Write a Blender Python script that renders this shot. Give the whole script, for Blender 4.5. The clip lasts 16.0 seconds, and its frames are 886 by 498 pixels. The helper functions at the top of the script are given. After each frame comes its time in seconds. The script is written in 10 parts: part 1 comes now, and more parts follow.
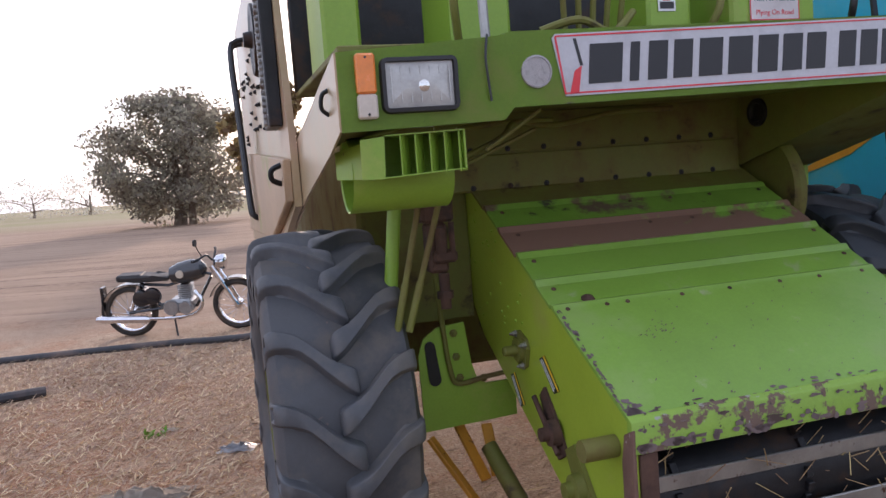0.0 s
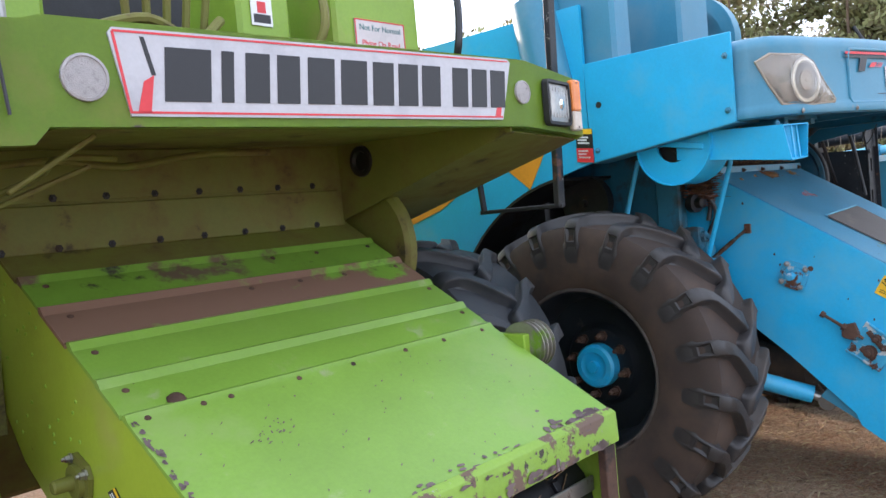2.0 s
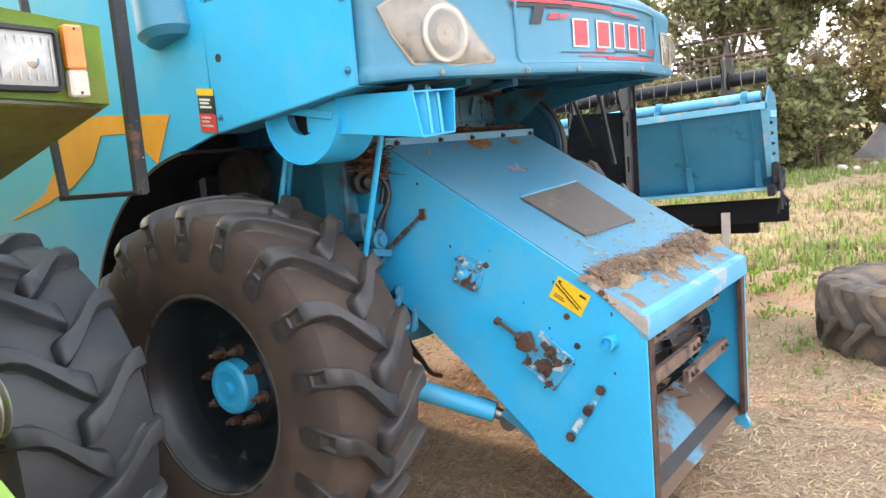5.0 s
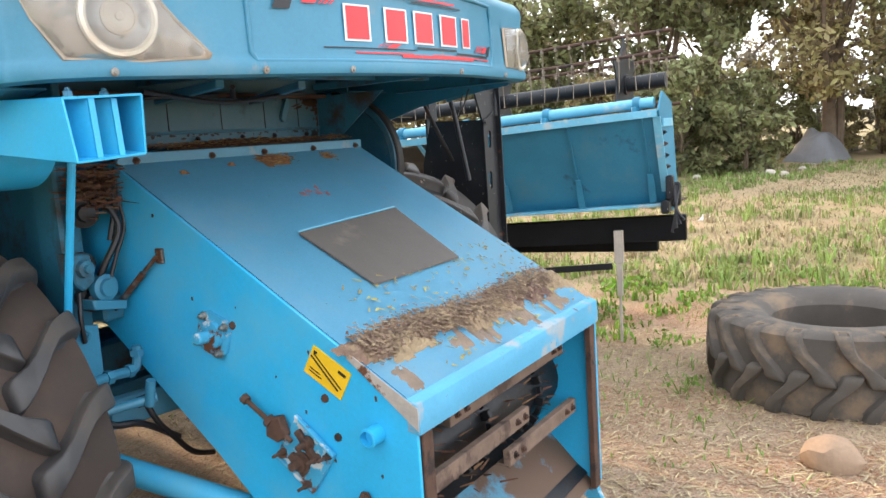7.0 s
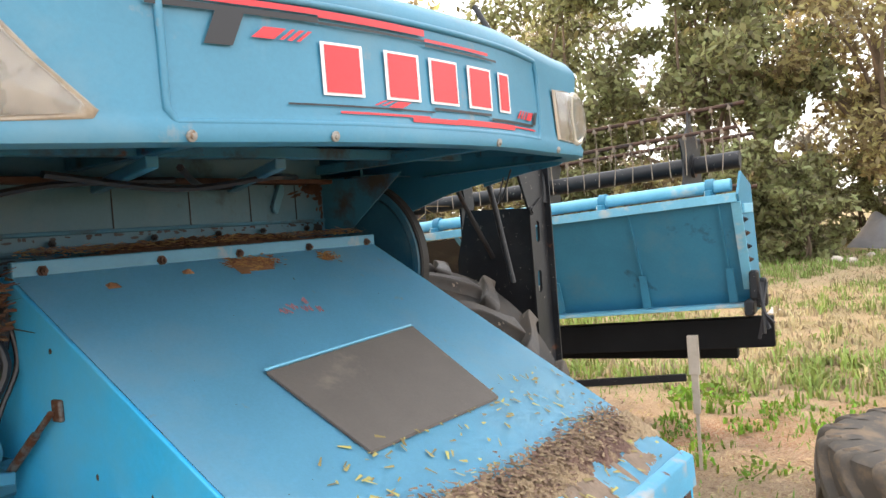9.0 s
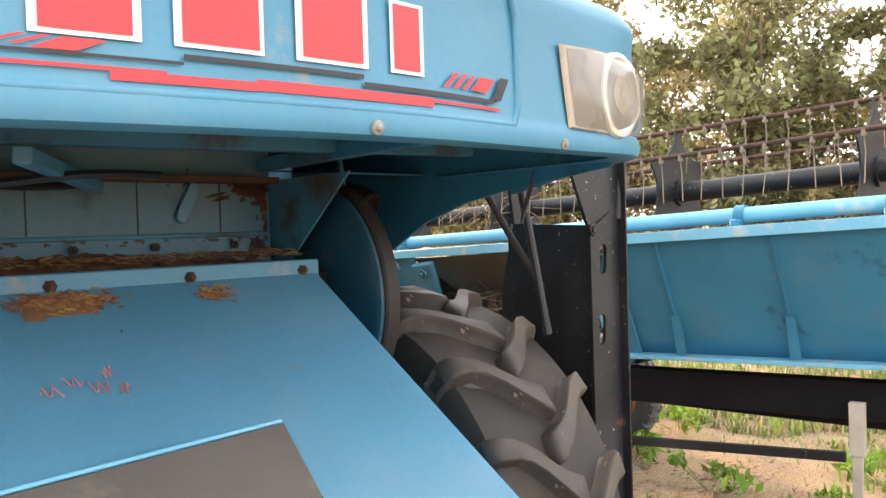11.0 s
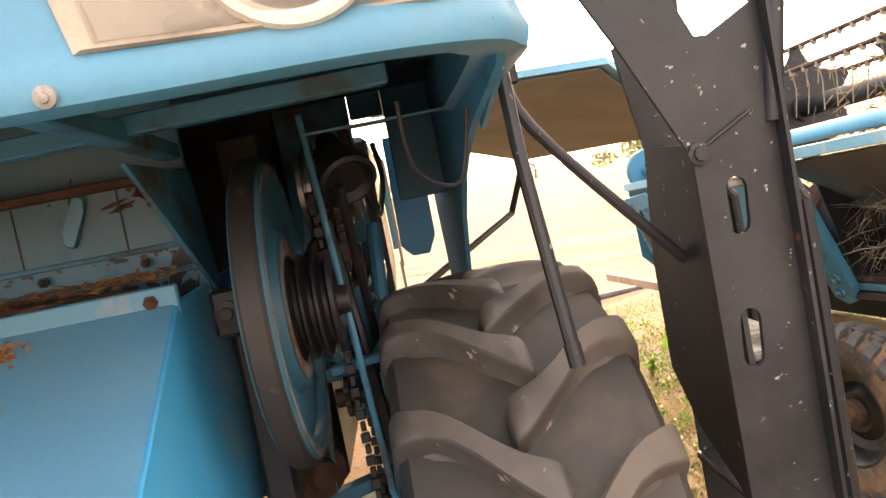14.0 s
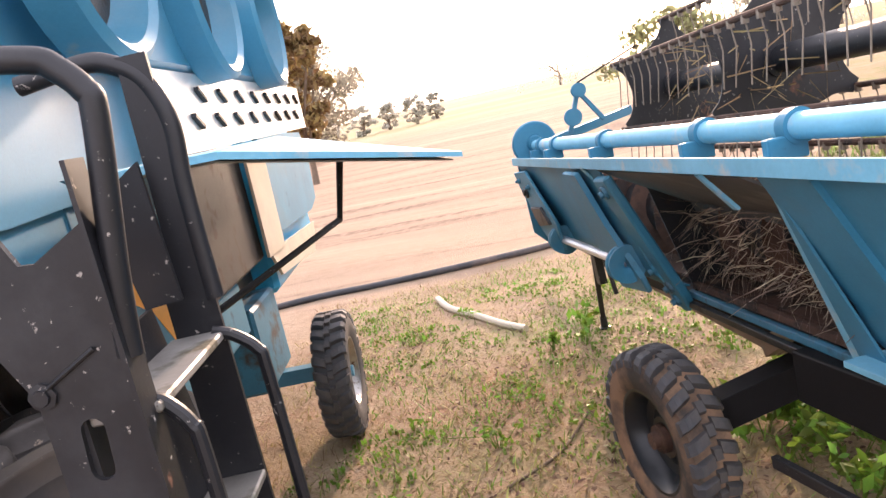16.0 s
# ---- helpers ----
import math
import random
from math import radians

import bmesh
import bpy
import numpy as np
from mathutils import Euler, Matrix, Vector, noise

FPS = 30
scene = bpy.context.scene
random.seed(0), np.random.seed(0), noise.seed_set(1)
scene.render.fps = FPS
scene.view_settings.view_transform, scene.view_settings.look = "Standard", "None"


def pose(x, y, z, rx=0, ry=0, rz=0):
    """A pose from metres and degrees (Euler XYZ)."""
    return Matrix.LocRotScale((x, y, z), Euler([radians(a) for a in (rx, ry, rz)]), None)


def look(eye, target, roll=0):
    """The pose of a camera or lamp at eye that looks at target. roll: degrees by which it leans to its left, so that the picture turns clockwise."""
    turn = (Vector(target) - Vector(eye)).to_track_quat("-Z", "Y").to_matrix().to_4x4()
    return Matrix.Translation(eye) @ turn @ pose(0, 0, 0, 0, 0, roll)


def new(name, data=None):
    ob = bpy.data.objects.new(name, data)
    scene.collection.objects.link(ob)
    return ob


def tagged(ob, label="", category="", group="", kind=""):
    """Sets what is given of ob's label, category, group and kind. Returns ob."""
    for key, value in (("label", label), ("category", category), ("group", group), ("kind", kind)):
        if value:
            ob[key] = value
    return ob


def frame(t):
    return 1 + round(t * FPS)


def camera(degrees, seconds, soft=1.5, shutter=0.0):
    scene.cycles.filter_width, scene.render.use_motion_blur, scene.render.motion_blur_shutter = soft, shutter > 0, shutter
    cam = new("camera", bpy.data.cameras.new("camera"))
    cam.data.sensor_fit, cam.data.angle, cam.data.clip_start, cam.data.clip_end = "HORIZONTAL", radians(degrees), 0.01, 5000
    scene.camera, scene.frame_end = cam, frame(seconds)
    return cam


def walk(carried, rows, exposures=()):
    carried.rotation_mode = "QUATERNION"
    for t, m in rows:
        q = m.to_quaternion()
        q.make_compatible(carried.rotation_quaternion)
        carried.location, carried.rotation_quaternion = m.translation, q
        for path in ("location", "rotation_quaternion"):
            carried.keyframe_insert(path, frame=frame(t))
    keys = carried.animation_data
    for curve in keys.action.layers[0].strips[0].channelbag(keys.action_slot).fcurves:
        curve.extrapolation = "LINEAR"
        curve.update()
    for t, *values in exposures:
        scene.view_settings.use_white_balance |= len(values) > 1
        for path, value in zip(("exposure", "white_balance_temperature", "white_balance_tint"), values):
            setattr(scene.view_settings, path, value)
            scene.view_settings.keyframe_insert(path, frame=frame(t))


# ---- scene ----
cam = camera(58.69, 16.0)
# seconds, place in metres, turn in degrees
ROWS = [
    (0.0, 0.000, 0.000, 1.667, 84.94, 4.39, -0.39),
    (0.5, -0.118, 0.316, 1.624, 85.26, 4.76, -8.92),
    (1.0, -0.211, 0.474, 1.623, 85.15, 3.93, -15.73),
    (1.5, -0.096, 0.614, 1.628, 86.93, 4.32, -22.75),
    (2.0, 0.116, 0.653, 1.631, 87.18, 5.06, -30.18),
    (2.5, 0.265, 0.669, 1.578, 85.42, 5.54, -37.96),
    (3.0, 0.599, 0.847, 1.600, 82.36, 5.82, -40.88),
    (3.5, 0.778, 0.859, 1.610, 80.41, 6.06, -41.87),
    (4.0, 1.118, 0.838, 1.553, 78.41, 6.24, -41.36),
    (4.5, 1.386, 0.808, 1.687, 79.14, 5.43, -38.31),
    (5.0, 1.539, 0.708, 1.684, 82.46, 4.67, -38.42),
    (5.2, 1.707, 0.656, 1.656, 83.13, 4.49, -38.98),
    (7.3, 2.618, 1.007, 1.721, 81.38, 4.04, -43.08),
    (7.5, 2.675, 1.159, 1.706, 81.15, 4.16, -43.67),
    (8.0, 2.797, 1.416, 1.775, 82.89, 4.49, -42.84),
    (8.5, 2.898, 1.466, 1.790, 86.01, 3.87, -41.25),
    (8.7, 2.998, 1.460, 1.733, 87.66, 4.34, -40.22),
    (10.8, 4.053, 1.953, 1.743, 90.02, 1.41, -28.65),
    (11.0, 4.215, 1.966, 1.804, 88.53, 1.70, -25.38),
    (11.5, 4.476, 2.007, 1.814, 84.15, 4.53, -18.03),
    (12.0, 4.665, 2.082, 1.821, 84.97, 6.31, -13.86),
    (12.5, 4.899, 2.317, 1.819, 86.48, 7.61, -7.01),
    (13.0, 5.101, 2.463, 1.815, 87.21, 8.78, 3.41),
    (13.5, 5.401, 2.576, 1.832, 86.90, 10.26, 11.43),
    (14.0, 5.643, 2.668, 1.817, 85.47, 11.01, 12.76),
    (14.5, 5.909, 2.907, 1.813, 85.21, 12.82, 10.89),
    (15.0, 6.090, 3.019, 1.837, 82.22, 14.53, 8.49),
    (15.5, 6.412, 3.068, 1.770, 79.74, 12.97, 10.76),
    (16.0, 6.725, 3.192, 2.082, 79.33, 12.81, 14.90),
]
EXPOSURES = [(0.0, -0.83, 5700, 20), (0.5, -0.75, 5700, 19), (1.0, -0.19, 5700, 15), (1.5, 0.1, 5700, 14), (2.5, 0.12, 6000, 14), (4.0, 0.53, 5950, 13), (5.0, 0.75, 6500, 13), (7.5, 0.45, 6450, 10), (8.5, 0.48, 6800, 11), (11.0, 0.73, 7200, 15), (12.0, 0.95, 7500, 18), (12.5, 0.93, 7650, 21), (13.5, 0.95, 8700, 25), (14.0, 1.03, 8300, 23), (14.5, 1.12, 7950, 24), (15.0, 0.93, 7650, 25), (16.0, 0.42, 6650, 24)]
walk(cam, [(t, pose(x, y, z, a, b, c)) for t, x, y, z, a, b, c in ROWS], EXPOSURES)

# ---- world, sun and light ----
world = bpy.data.worlds.new("world")
scene.world = world
world.use_nodes = True
wn = world.node_tree.nodes
sky = wn.new("ShaderNodeTexSky")
sky.sky_type = "NISHITA"
sky.sun_disc = False
SUN_EL, SUN_AZ = 17.0, -3.0          # degrees; azimuth from +y towards +x
sky.sun_elevation = radians(SUN_EL)
sky.sun_rotation = radians(SUN_AZ)
sky.dust_density = 2.0
sky.air_density = 1.0
sky.ozone_density = 1.0
haze = wn.new("ShaderNodeMix")        # thick bright haze over the clear sky
haze.data_type = "RGBA"
haze.inputs["Factor"].default_value = 0.72
haze.inputs["B"].default_value = (8.6, 8.9, 9.4, 1)
world.node_tree.links.new(sky.outputs["Color"], haze.inputs["A"])
wn["Background"].inputs["Strength"].default_value = 0.27
world.node_tree.links.new(haze.outputs["Result"], wn["Background"].inputs["Color"])

sun_data = bpy.data.lights.new("sun", "SUN")
sun_data.energy = 5.0
sun_data.angle = radians(3.0)
sun_data.color = (1.0, 0.74, 0.50)
sun = new("sun", sun_data)
sun_dir = Vector((math.sin(radians(SUN_AZ)) * math.cos(radians(SUN_EL)), math.cos(radians(SUN_AZ)) * math.cos(radians(SUN_EL)), math.sin(radians(SUN_EL))))
sun.matrix_world = look(sun_dir * 60, (0, 0, 0))


# ---- materials ----
def mat(name, base, rough=0.5, metal=0.0, vary=0.12, vscale=6.0, bump=0.1, bscale=60.0, layers=(), grain=0.06, obj_random=0.0, island=0.0, trans=0.0, thin=0.0, coat=0.0, spec=0.5):
    """A surface with slow colour change, fine grain, relief and layers of wear: (colour, scale, threshold, softness, roughness)."""
    m = bpy.data.materials.new(name)
    m.use_nodes = True
    nt = m.node_tree
    n, l = nt.nodes, nt.links
    b = n["Principled BSDF"]
    tc = n.new("ShaderNodeTexCoord")

    def noise_node(scale, detail=4.0, rough_=0.6):
        t = n.new("ShaderNodeTexNoise")
        t.inputs["Scale"].default_value = scale
        t.inputs["Detail"].default_value = detail
        t.inputs["Roughness"].default_value = rough_
        l.new(tc.outputs["Object"], t.inputs["Vector"])
        return t

    def hsv(col_socket, fac_socket, lo, hi):
        mr = n.new("ShaderNodeMapRange")
        mr.inputs["From Min"].default_value, mr.inputs["From Max"].default_value = 0.3, 0.7
        mr.inputs["To Min"].default_value, mr.inputs["To Max"].default_value = lo, hi
        l.new(fac_socket, mr.inputs["Value"])
        h = n.new("ShaderNodeHueSaturation")
        l.new(col_socket, h.inputs["Color"])
        l.new(mr.outputs["Result"], h.inputs["Value"])
        return h.outputs["Color"]

    rgb = n.new("ShaderNodeRGB")
    rgb.outputs[0].default_value = (*base, 1)
    col = rgb.outputs[0]
    slow = noise_node(vscale)
    col = hsv(col, slow.outputs["Fac"], 1 - vary, 1 + vary)
    fine = noise_node(bscale, 6.0, 0.7)
    col = hsv(col, fine.outputs["Fac"], 1 - grain, 1 + grain)
    if obj_random:
        oi = n.new("ShaderNodeObjectInfo")
        mr = n.new("ShaderNodeMapRange")
        mr.inputs["To Min"].default_value, mr.inputs["To Max"].default_value = 1 - obj_random, 1 + obj_random
        l.new(oi.outputs["Random"], mr.inputs["Value"])
        h = n.new("ShaderNodeHueSaturation")
        l.new(col, h.inputs["Color"])
        l.new(mr.outputs["Result"], h.inputs["Value"])
        col = h.outputs["Color"]
    if island:
        ge = n.new("ShaderNodeNewGeometry")
        mr = n.new("ShaderNodeMapRange")
        mr.inputs["To Min"].default_value, mr.inputs["To Max"].default_value = 1 - island, 1 + island
        l.new(ge.outputs["Random Per Island"], mr.inputs["Value"])
        h = n.new("ShaderNodeHueSaturation")
        l.new(col, h.inputs["Color"])
        l.new(mr.outputs["Result"], h.inputs["Value"])
        mr2 = n.new("ShaderNodeMapRange")
        mr2.inputs["To Min"].default_value, mr2.inputs["To Max"].default_value = 0.5 - island * 0.07, 0.5 + island * 0.05
        l.new(ge.outputs["Random Per Island"], mr2.inputs["Value"])
        l.new(mr2.outputs["Result"], h.inputs["Hue"])
        col = h.outputs["Color"]
    rough_socket = None
    for lc, sc, th, soft, lr in layers:
        t = noise_node(sc, 8.0, 0.65)
        mr = n.new("ShaderNodeMapRange")
        mr.inputs["From Min"].default_value, mr.inputs["From Max"].default_value = th, th + soft
        l.new(t.outputs["Fac"], mr.inputs["Value"])
        mx = n.new("ShaderNodeMix")
        mx.data_type = "RGBA"
        l.new(mr.outputs["Result"], mx.inputs["Factor"])
        l.new(col, mx.inputs["A"])
        mx.inputs["B"].default_value = (*lc, 1)
        col = mx.outputs["Result"]
        rm = n.new("ShaderNodeMix")
        l.new(mr.outputs["Result"], rm.inputs["Factor"])
        if rough_socket is None:
            rm.inputs["A"].default_value = rough
        else:
            l.new(rough_socket, rm.inputs["A"])
        rm.inputs["B"].default_value = lr
        rough_socket = rm.outputs["Result"]
    l.new(col, b.inputs["Base Color"])
    if rough_socket is None:
        mr = n.new("ShaderNodeMapRange")
        mr.inputs["To Min"].default_value, mr.inputs["To Max"].default_value = max(0.02, rough - 0.1), min(1, rough + 0.1)
        l.new(slow.outputs["Fac"], mr.inputs["Value"])
        rough_socket = mr.outputs["Result"]
    l.new(rough_socket, b.inputs["Roughness"])
    b.inputs["Metallic"].default_value = metal
    b.inputs["Specular IOR Level"].default_value = spec
    if coat:
        b.inputs["Coat Weight"].default_value = coat
        b.inputs["Coat Roughness"].default_value = 0.25
    if trans:
        b.inputs["Transmission Weight"].default_value = trans
    if thin:                          # leaves and blades let light through
        tr = n.new("ShaderNodeBsdfTranslucent")
        l.new(col, tr.inputs["Color"])
        ms = n.new("ShaderNodeMixShader")
        ms.inputs["Fac"].default_value = thin
        l.new(b.outputs["BSDF"], ms.inputs[1])
        l.new(tr.outputs["BSDF"], ms.inputs[2])
        l.new(ms.outputs["Shader"], n["Material Output"].inputs["Surface"])
    if bump:
        bp = n.new("ShaderNodeBump")
        bp.inputs["Strength"].default_value = bump
        bp.inputs["Distance"].default_value = 0.01
        l.new(fine.outputs["Fac"], bp.inputs["Height"])
        l.new(bp.outputs["Normal"], b.inputs["Normal"])
    return m


RUST = (0.13, 0.055, 0.028)
DUST = (0.36, 0.27, 0.19)
CHIP = (0.16, 0.12, 0.12)
M_GREEN = mat("green_paint", (0.22, 0.36, 0.032), 0.40, 0, 0.10, 2.5, 0.05, 90, [((0.30, 0.35, 0.07), 3.0, 0.56, 0.16, 0.6), (CHIP, 9.0, 0.69, 0.02, 0.75), ((0.07, 0.06, 0.045), 36.0, 0.71, 0.02, 0.8)])
M_GREEN_TOP = mat("worn_green_paint", (0.19, 0.335, 0.042), 0.36, 0, 0.10, 2.0, 0.06, 90, [((0.24, 0.35, 0.09), 2.2, 0.52, 0.2, 0.5), ((0.31, 0.36, 0.17), 8.0, 0.62, 0.12, 0.6), (CHIP, 11.0, 0.70, 0.015, 0.75), ((0.08, 0.06, 0.04), 34.0, 0.70, 0.02, 0.8)])
# the machine's green, yellowed and brightened for light bounced off warm ground
M_GREEN_BOUNCE = mat("bounce_lit_green_paint", (0.30, 0.40, 0.030), 0.34, 0, 0.10, 2.5, 0.05, 90, [((0.34, 0.38, 0.07), 3.0, 0.56, 0.16, 0.5), (CHIP, 9.0, 0.70, 0.02, 0.75)])
M_GREEN_WORN = mat("bare_rusty_green", (0.17, 0.33, 0.03), 0.5, 0, 0.12, 3.0, 0.1, 80, [((0.20, 0.11, 0.07), 2.6, 0.43, 0.05, 0.75), ((0.03, 0.025, 0.02), 3.1, 0.60, 0.06, 0.6)])
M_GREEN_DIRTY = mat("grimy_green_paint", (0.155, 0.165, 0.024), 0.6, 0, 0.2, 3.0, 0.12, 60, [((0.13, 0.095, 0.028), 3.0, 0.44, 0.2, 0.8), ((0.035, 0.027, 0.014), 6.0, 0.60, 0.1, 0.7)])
# one sky-blue paint: darkened here to balance the light on the nose
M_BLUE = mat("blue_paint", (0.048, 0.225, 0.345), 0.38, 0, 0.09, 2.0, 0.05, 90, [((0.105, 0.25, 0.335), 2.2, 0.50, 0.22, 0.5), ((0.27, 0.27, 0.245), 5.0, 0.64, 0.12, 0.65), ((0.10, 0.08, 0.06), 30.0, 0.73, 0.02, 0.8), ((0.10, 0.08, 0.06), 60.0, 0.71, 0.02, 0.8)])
# the same blue with chips, kept brighter for the better-lit sides
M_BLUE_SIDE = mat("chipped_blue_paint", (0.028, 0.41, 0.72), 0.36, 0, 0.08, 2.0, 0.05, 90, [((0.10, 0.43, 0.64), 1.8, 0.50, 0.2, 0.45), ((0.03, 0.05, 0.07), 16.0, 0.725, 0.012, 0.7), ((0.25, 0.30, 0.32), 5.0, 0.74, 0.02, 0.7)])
# the same blue under dust, base raised to stand in for skylight
M_BLUE_TOP = mat("lightened_dusty_blue_paint", (0.16, 0.48, 0.68), 0.5, 0, 0.07, 1.5, 0.05, 110, [((0.28, 0.50, 0.62), 1.6, 0.47, 0.25, 0.65), ((0.40, 0.36, 0.30), 9.0, 0.66, 0.10, 0.8), ((0.10, 0.08, 0.06), 40.0, 0.70, 0.02, 0.8)])
# grime and rust over a blue darkened for parts that lie in shade
M_BLUE_DIM_DIRTY = mat("dim_grimy_blue_paint", (0.03, 0.17, 0.26), 0.55, 0, 0.2, 3.0, 0.12, 60, [((0.055, 0.05, 0.04), 4.5, 0.50, 0.15, 0.75), (RUST, 6.0, 0.66, 0.05, 0.8)])
M_BLUE_HEADER = mat("faded_header_blue", (0.029, 0.205, 0.325), 0.55, 0, 0.15, 1.8, 0.06, 70, [((0.08, 0.215, 0.285), 2.5, 0.52, 0.2, 0.6), ((0.02, 0.05, 0.07), 3.4, 0.62, 0.12, 0.7), (RUST, 5.0, 0.71, 0.04, 0.8)])
M_BLUE_SCUFFED = mat("scuffed_rusty_blue", (0.05, 0.34, 0.55), 0.5, 0, 0.1, 6.0, 0.15, 80, [((0.50, 0.55, 0.56), 14.0, 0.54, 0.06, 0.6), (RUST, 11.0, 0.56, 0.04, 0.85)])
M_BLUE_LIGHT = mat("pale_blue_paint", (0.16, 0.46, 0.62), 0.5, 0, 0.12, 3.0, 0.06, 70, [((0.45, 0.50, 0.50), 5.0, 0.55, 0.12, 0.6), (RUST, 9.0, 0.74, 0.03, 0.8)])
M_BLACK = mat("black_painted_steel", (0.013, 0.014, 0.017), 0.42, 0, 0.25, 3.0, 0.08, 70, [((0.034, 0.034, 0.036), 2.2, 0.52, 0.16, 0.6), ((0.19, 0.08, 0.045), 4.2, 0.65, 0.06, 0.8), ((0.36, 0.33, 0.30), 44.0, 0.65, 0.03, 0.85), ((0.30, 0.27, 0.24), 15.0, 0.70, 0.02, 0.85)], spec=0.45)
M_DARK = mat("oily_dark_steel", (0.02, 0.02, 0.022), 0.45, 0.4, 0.3, 8.0, 0.15, 60, [((0.07, 0.04, 0.025), 6.0, 0.55, 0.15, 0.8)])
M_STEEL = mat("worn_steel", (0.35, 0.34, 0.32), 0.4, 0.9, 0.2, 8.0, 0.08, 90, [(RUST, 12.0, 0.58, 0.08, 0.8)])
M_RUST = mat("rusty_iron", (0.085, 0.045, 0.030), 0.85, 0.1, 0.35, 12.0, 0.3, 90, [((0.035, 0.024, 0.02), 9.0, 0.52, 0.1, 0.9)])
M_RUBBER = mat("dusty_tyre_rubber", (0.064, 0.066, 0.072), 0.62, 0, 0.2, 3.0, 0.12, 90, [((0.14, 0.122, 0.105), 4.0, 0.48, 0.22, 0.85), ((0.38, 0.25, 0.17), 5.0, 0.65, 0.05, 0.95)])
M_RUBBER_DIRTY = mat("muddy_tyre_rubber", (0.030, 0.026, 0.023), 0.66, 0, 0.2, 3.0, 0.15, 90, [((0.09, 0.066, 0.047), 3.0, 0.48, 0.2, 0.9), ((0.30, 0.20, 0.125), 8.0, 0.70, 0.03, 0.95)])
M_LUG = mat("dusty_worn_lugs", (0.075, 0.079, 0.088), 0.55, 0, 0.2, 3.0, 0.12, 90, [((0.14, 0.13, 0.12), 4.0, 0.48, 0.22, 0.8), ((0.40, 0.27, 0.19), 9.0, 0.69, 0.03, 0.95)])
M_LUG_BROWN = mat("brown_dusty_lugs", (0.038, 0.035, 0.035), 0.45, 0, 0.2, 3.0, 0.14, 90, [((0.085, 0.068, 0.055), 3.5, 0.50, 0.22, 0.8), ((0.30, 0.22, 0.15), 12.0, 0.73, 0.03, 0.95)])
# worn tyre rubber darkened for the shade between the two machines
M_LUG_SHADED = mat("shaded_worn_lugs", (0.030, 0.033, 0.038), 0.5, 0, 0.2, 3.0, 0.14, 90, [((0.065, 0.065, 0.066), 4.0, 0.52, 0.22, 0.75), ((0.30, 0.22, 0.15), 11.0, 0.74, 0.03, 0.95)])
M_LUG_MUDDY = mat("mud_caked_lugs", (0.058, 0.050, 0.045), 0.5, 0, 0.2, 3.0, 0.16, 90, [((0.105, 0.084, 0.066), 3.5, 0.46, 0.22, 0.8), ((0.36, 0.26, 0.18), 8.0, 0.655, 0.02, 0.95), ((0.34, 0.27, 0.21), 26.0, 0.64, 0.03, 0.95)])
M_SIDEWALL = mat("brown_dusty_sidewall", (0.048, 0.033, 0.026), 0.8, 0, 0.15, 3.0, 0.06, 90, [((0.092, 0.060, 0.042), 3.0, 0.46, 0.25, 0.9), ((0.03, 0.026, 0.024), 2.2, 0.58, 0.14, 0.7)])
M_RIM = mat("black_rim_paint", (0.012, 0.016, 0.02), 0.35, 0, 0.2, 5.0, 0.05, 70, [((0.10, 0.09, 0.08), 9.0, 0.62, 0.1, 0.7)])
M_RIM_EDGE = mat("scuffed_rim_edge", (0.11, 0.095, 0.085), 0.5, 0.2, 0.3, 6, 0.1, 80, [((0.04, 0.03, 0.026), 5.0, 0.5, 0.12, 0.7)])
M_PLATE = mat("white_name_plate", (0.50, 0.50, 0.53), 0.35, 0, 0.08, 3.0, 0.02, 60, [((0.34, 0.34, 0.37), 3.0, 0.52, 0.2, 0.5)])
M_INK = mat("black_ink", (0.015, 0.015, 0.018), 0.4, 0, 0.1, 9.0, 0.0)
M_RED = mat("red_vinyl", (0.62, 0.035, 0.045), 0.4, 0, 0.08, 5.0, 0.0)
M_WHITE = mat("white_vinyl", (0.75, 0.76, 0.78), 0.4, 0, 0.05, 5.0, 0.0)
M_YELLOW = mat("yellow_vinyl", (0.80, 0.50, 0.02), 0.4, 0, 0.06, 8.0, 0.0)
M_ORANGE_DECAL = mat("orange_decal", (0.72, 0.30, 0.02), 0.4, 0, 0.1, 5.0, 0.0)
M_ORANGE = mat("amber_plastic", (0.75, 0.22, 0.03), 0.25, 0, 0.1, 20.0, 0.25, 140, coat=0.5)
M_MILKY = mat("milky_plastic", (0.55, 0.48, 0.40), 0.3, 0, 0.08, 20.0, 0.1, coat=0.4)
M_LENS = mat("clouded_lens", (0.42, 0.42, 0.40), 0.14, 0.0, 0.2, 14.0, 0.12, 120, coat=0.8)
M_REFLECT = mat("lamp_reflector", (0.75, 0.74, 0.70), 0.12, 0.9, 0.1, 9.0, 0.03)
M_AMBERLENS = mat("yellowed_lens", (0.36, 0.30, 0.225), 0.25, 0, 0.2, 10.0, 0.04, 90, [((0.17, 0.13, 0.095), 6.0, 0.50, 0.15, 0.5)], coat=0.5)
M_GREEN_SCUFF = mat("scuffed_green_strip", (0.16, 0.30, 0.03), 0.5, 0, 0.14, 3.0, 0.1, 80, [((0.13, 0.085, 0.05), 3.2, 0.55, 0.06, 0.75), ((0.03, 0.025, 0.02), 4.1, 0.60, 0.05, 0.6)])
M_PULLEY_RUST = mat("rust_stained_paint", (0.17, 0.17, 0.16), 0.6, 0.1, 0.2, 6, 0.1, 80, [((0.16, 0.075, 0.035), 9.0, 0.48, 0.08, 0.85)])
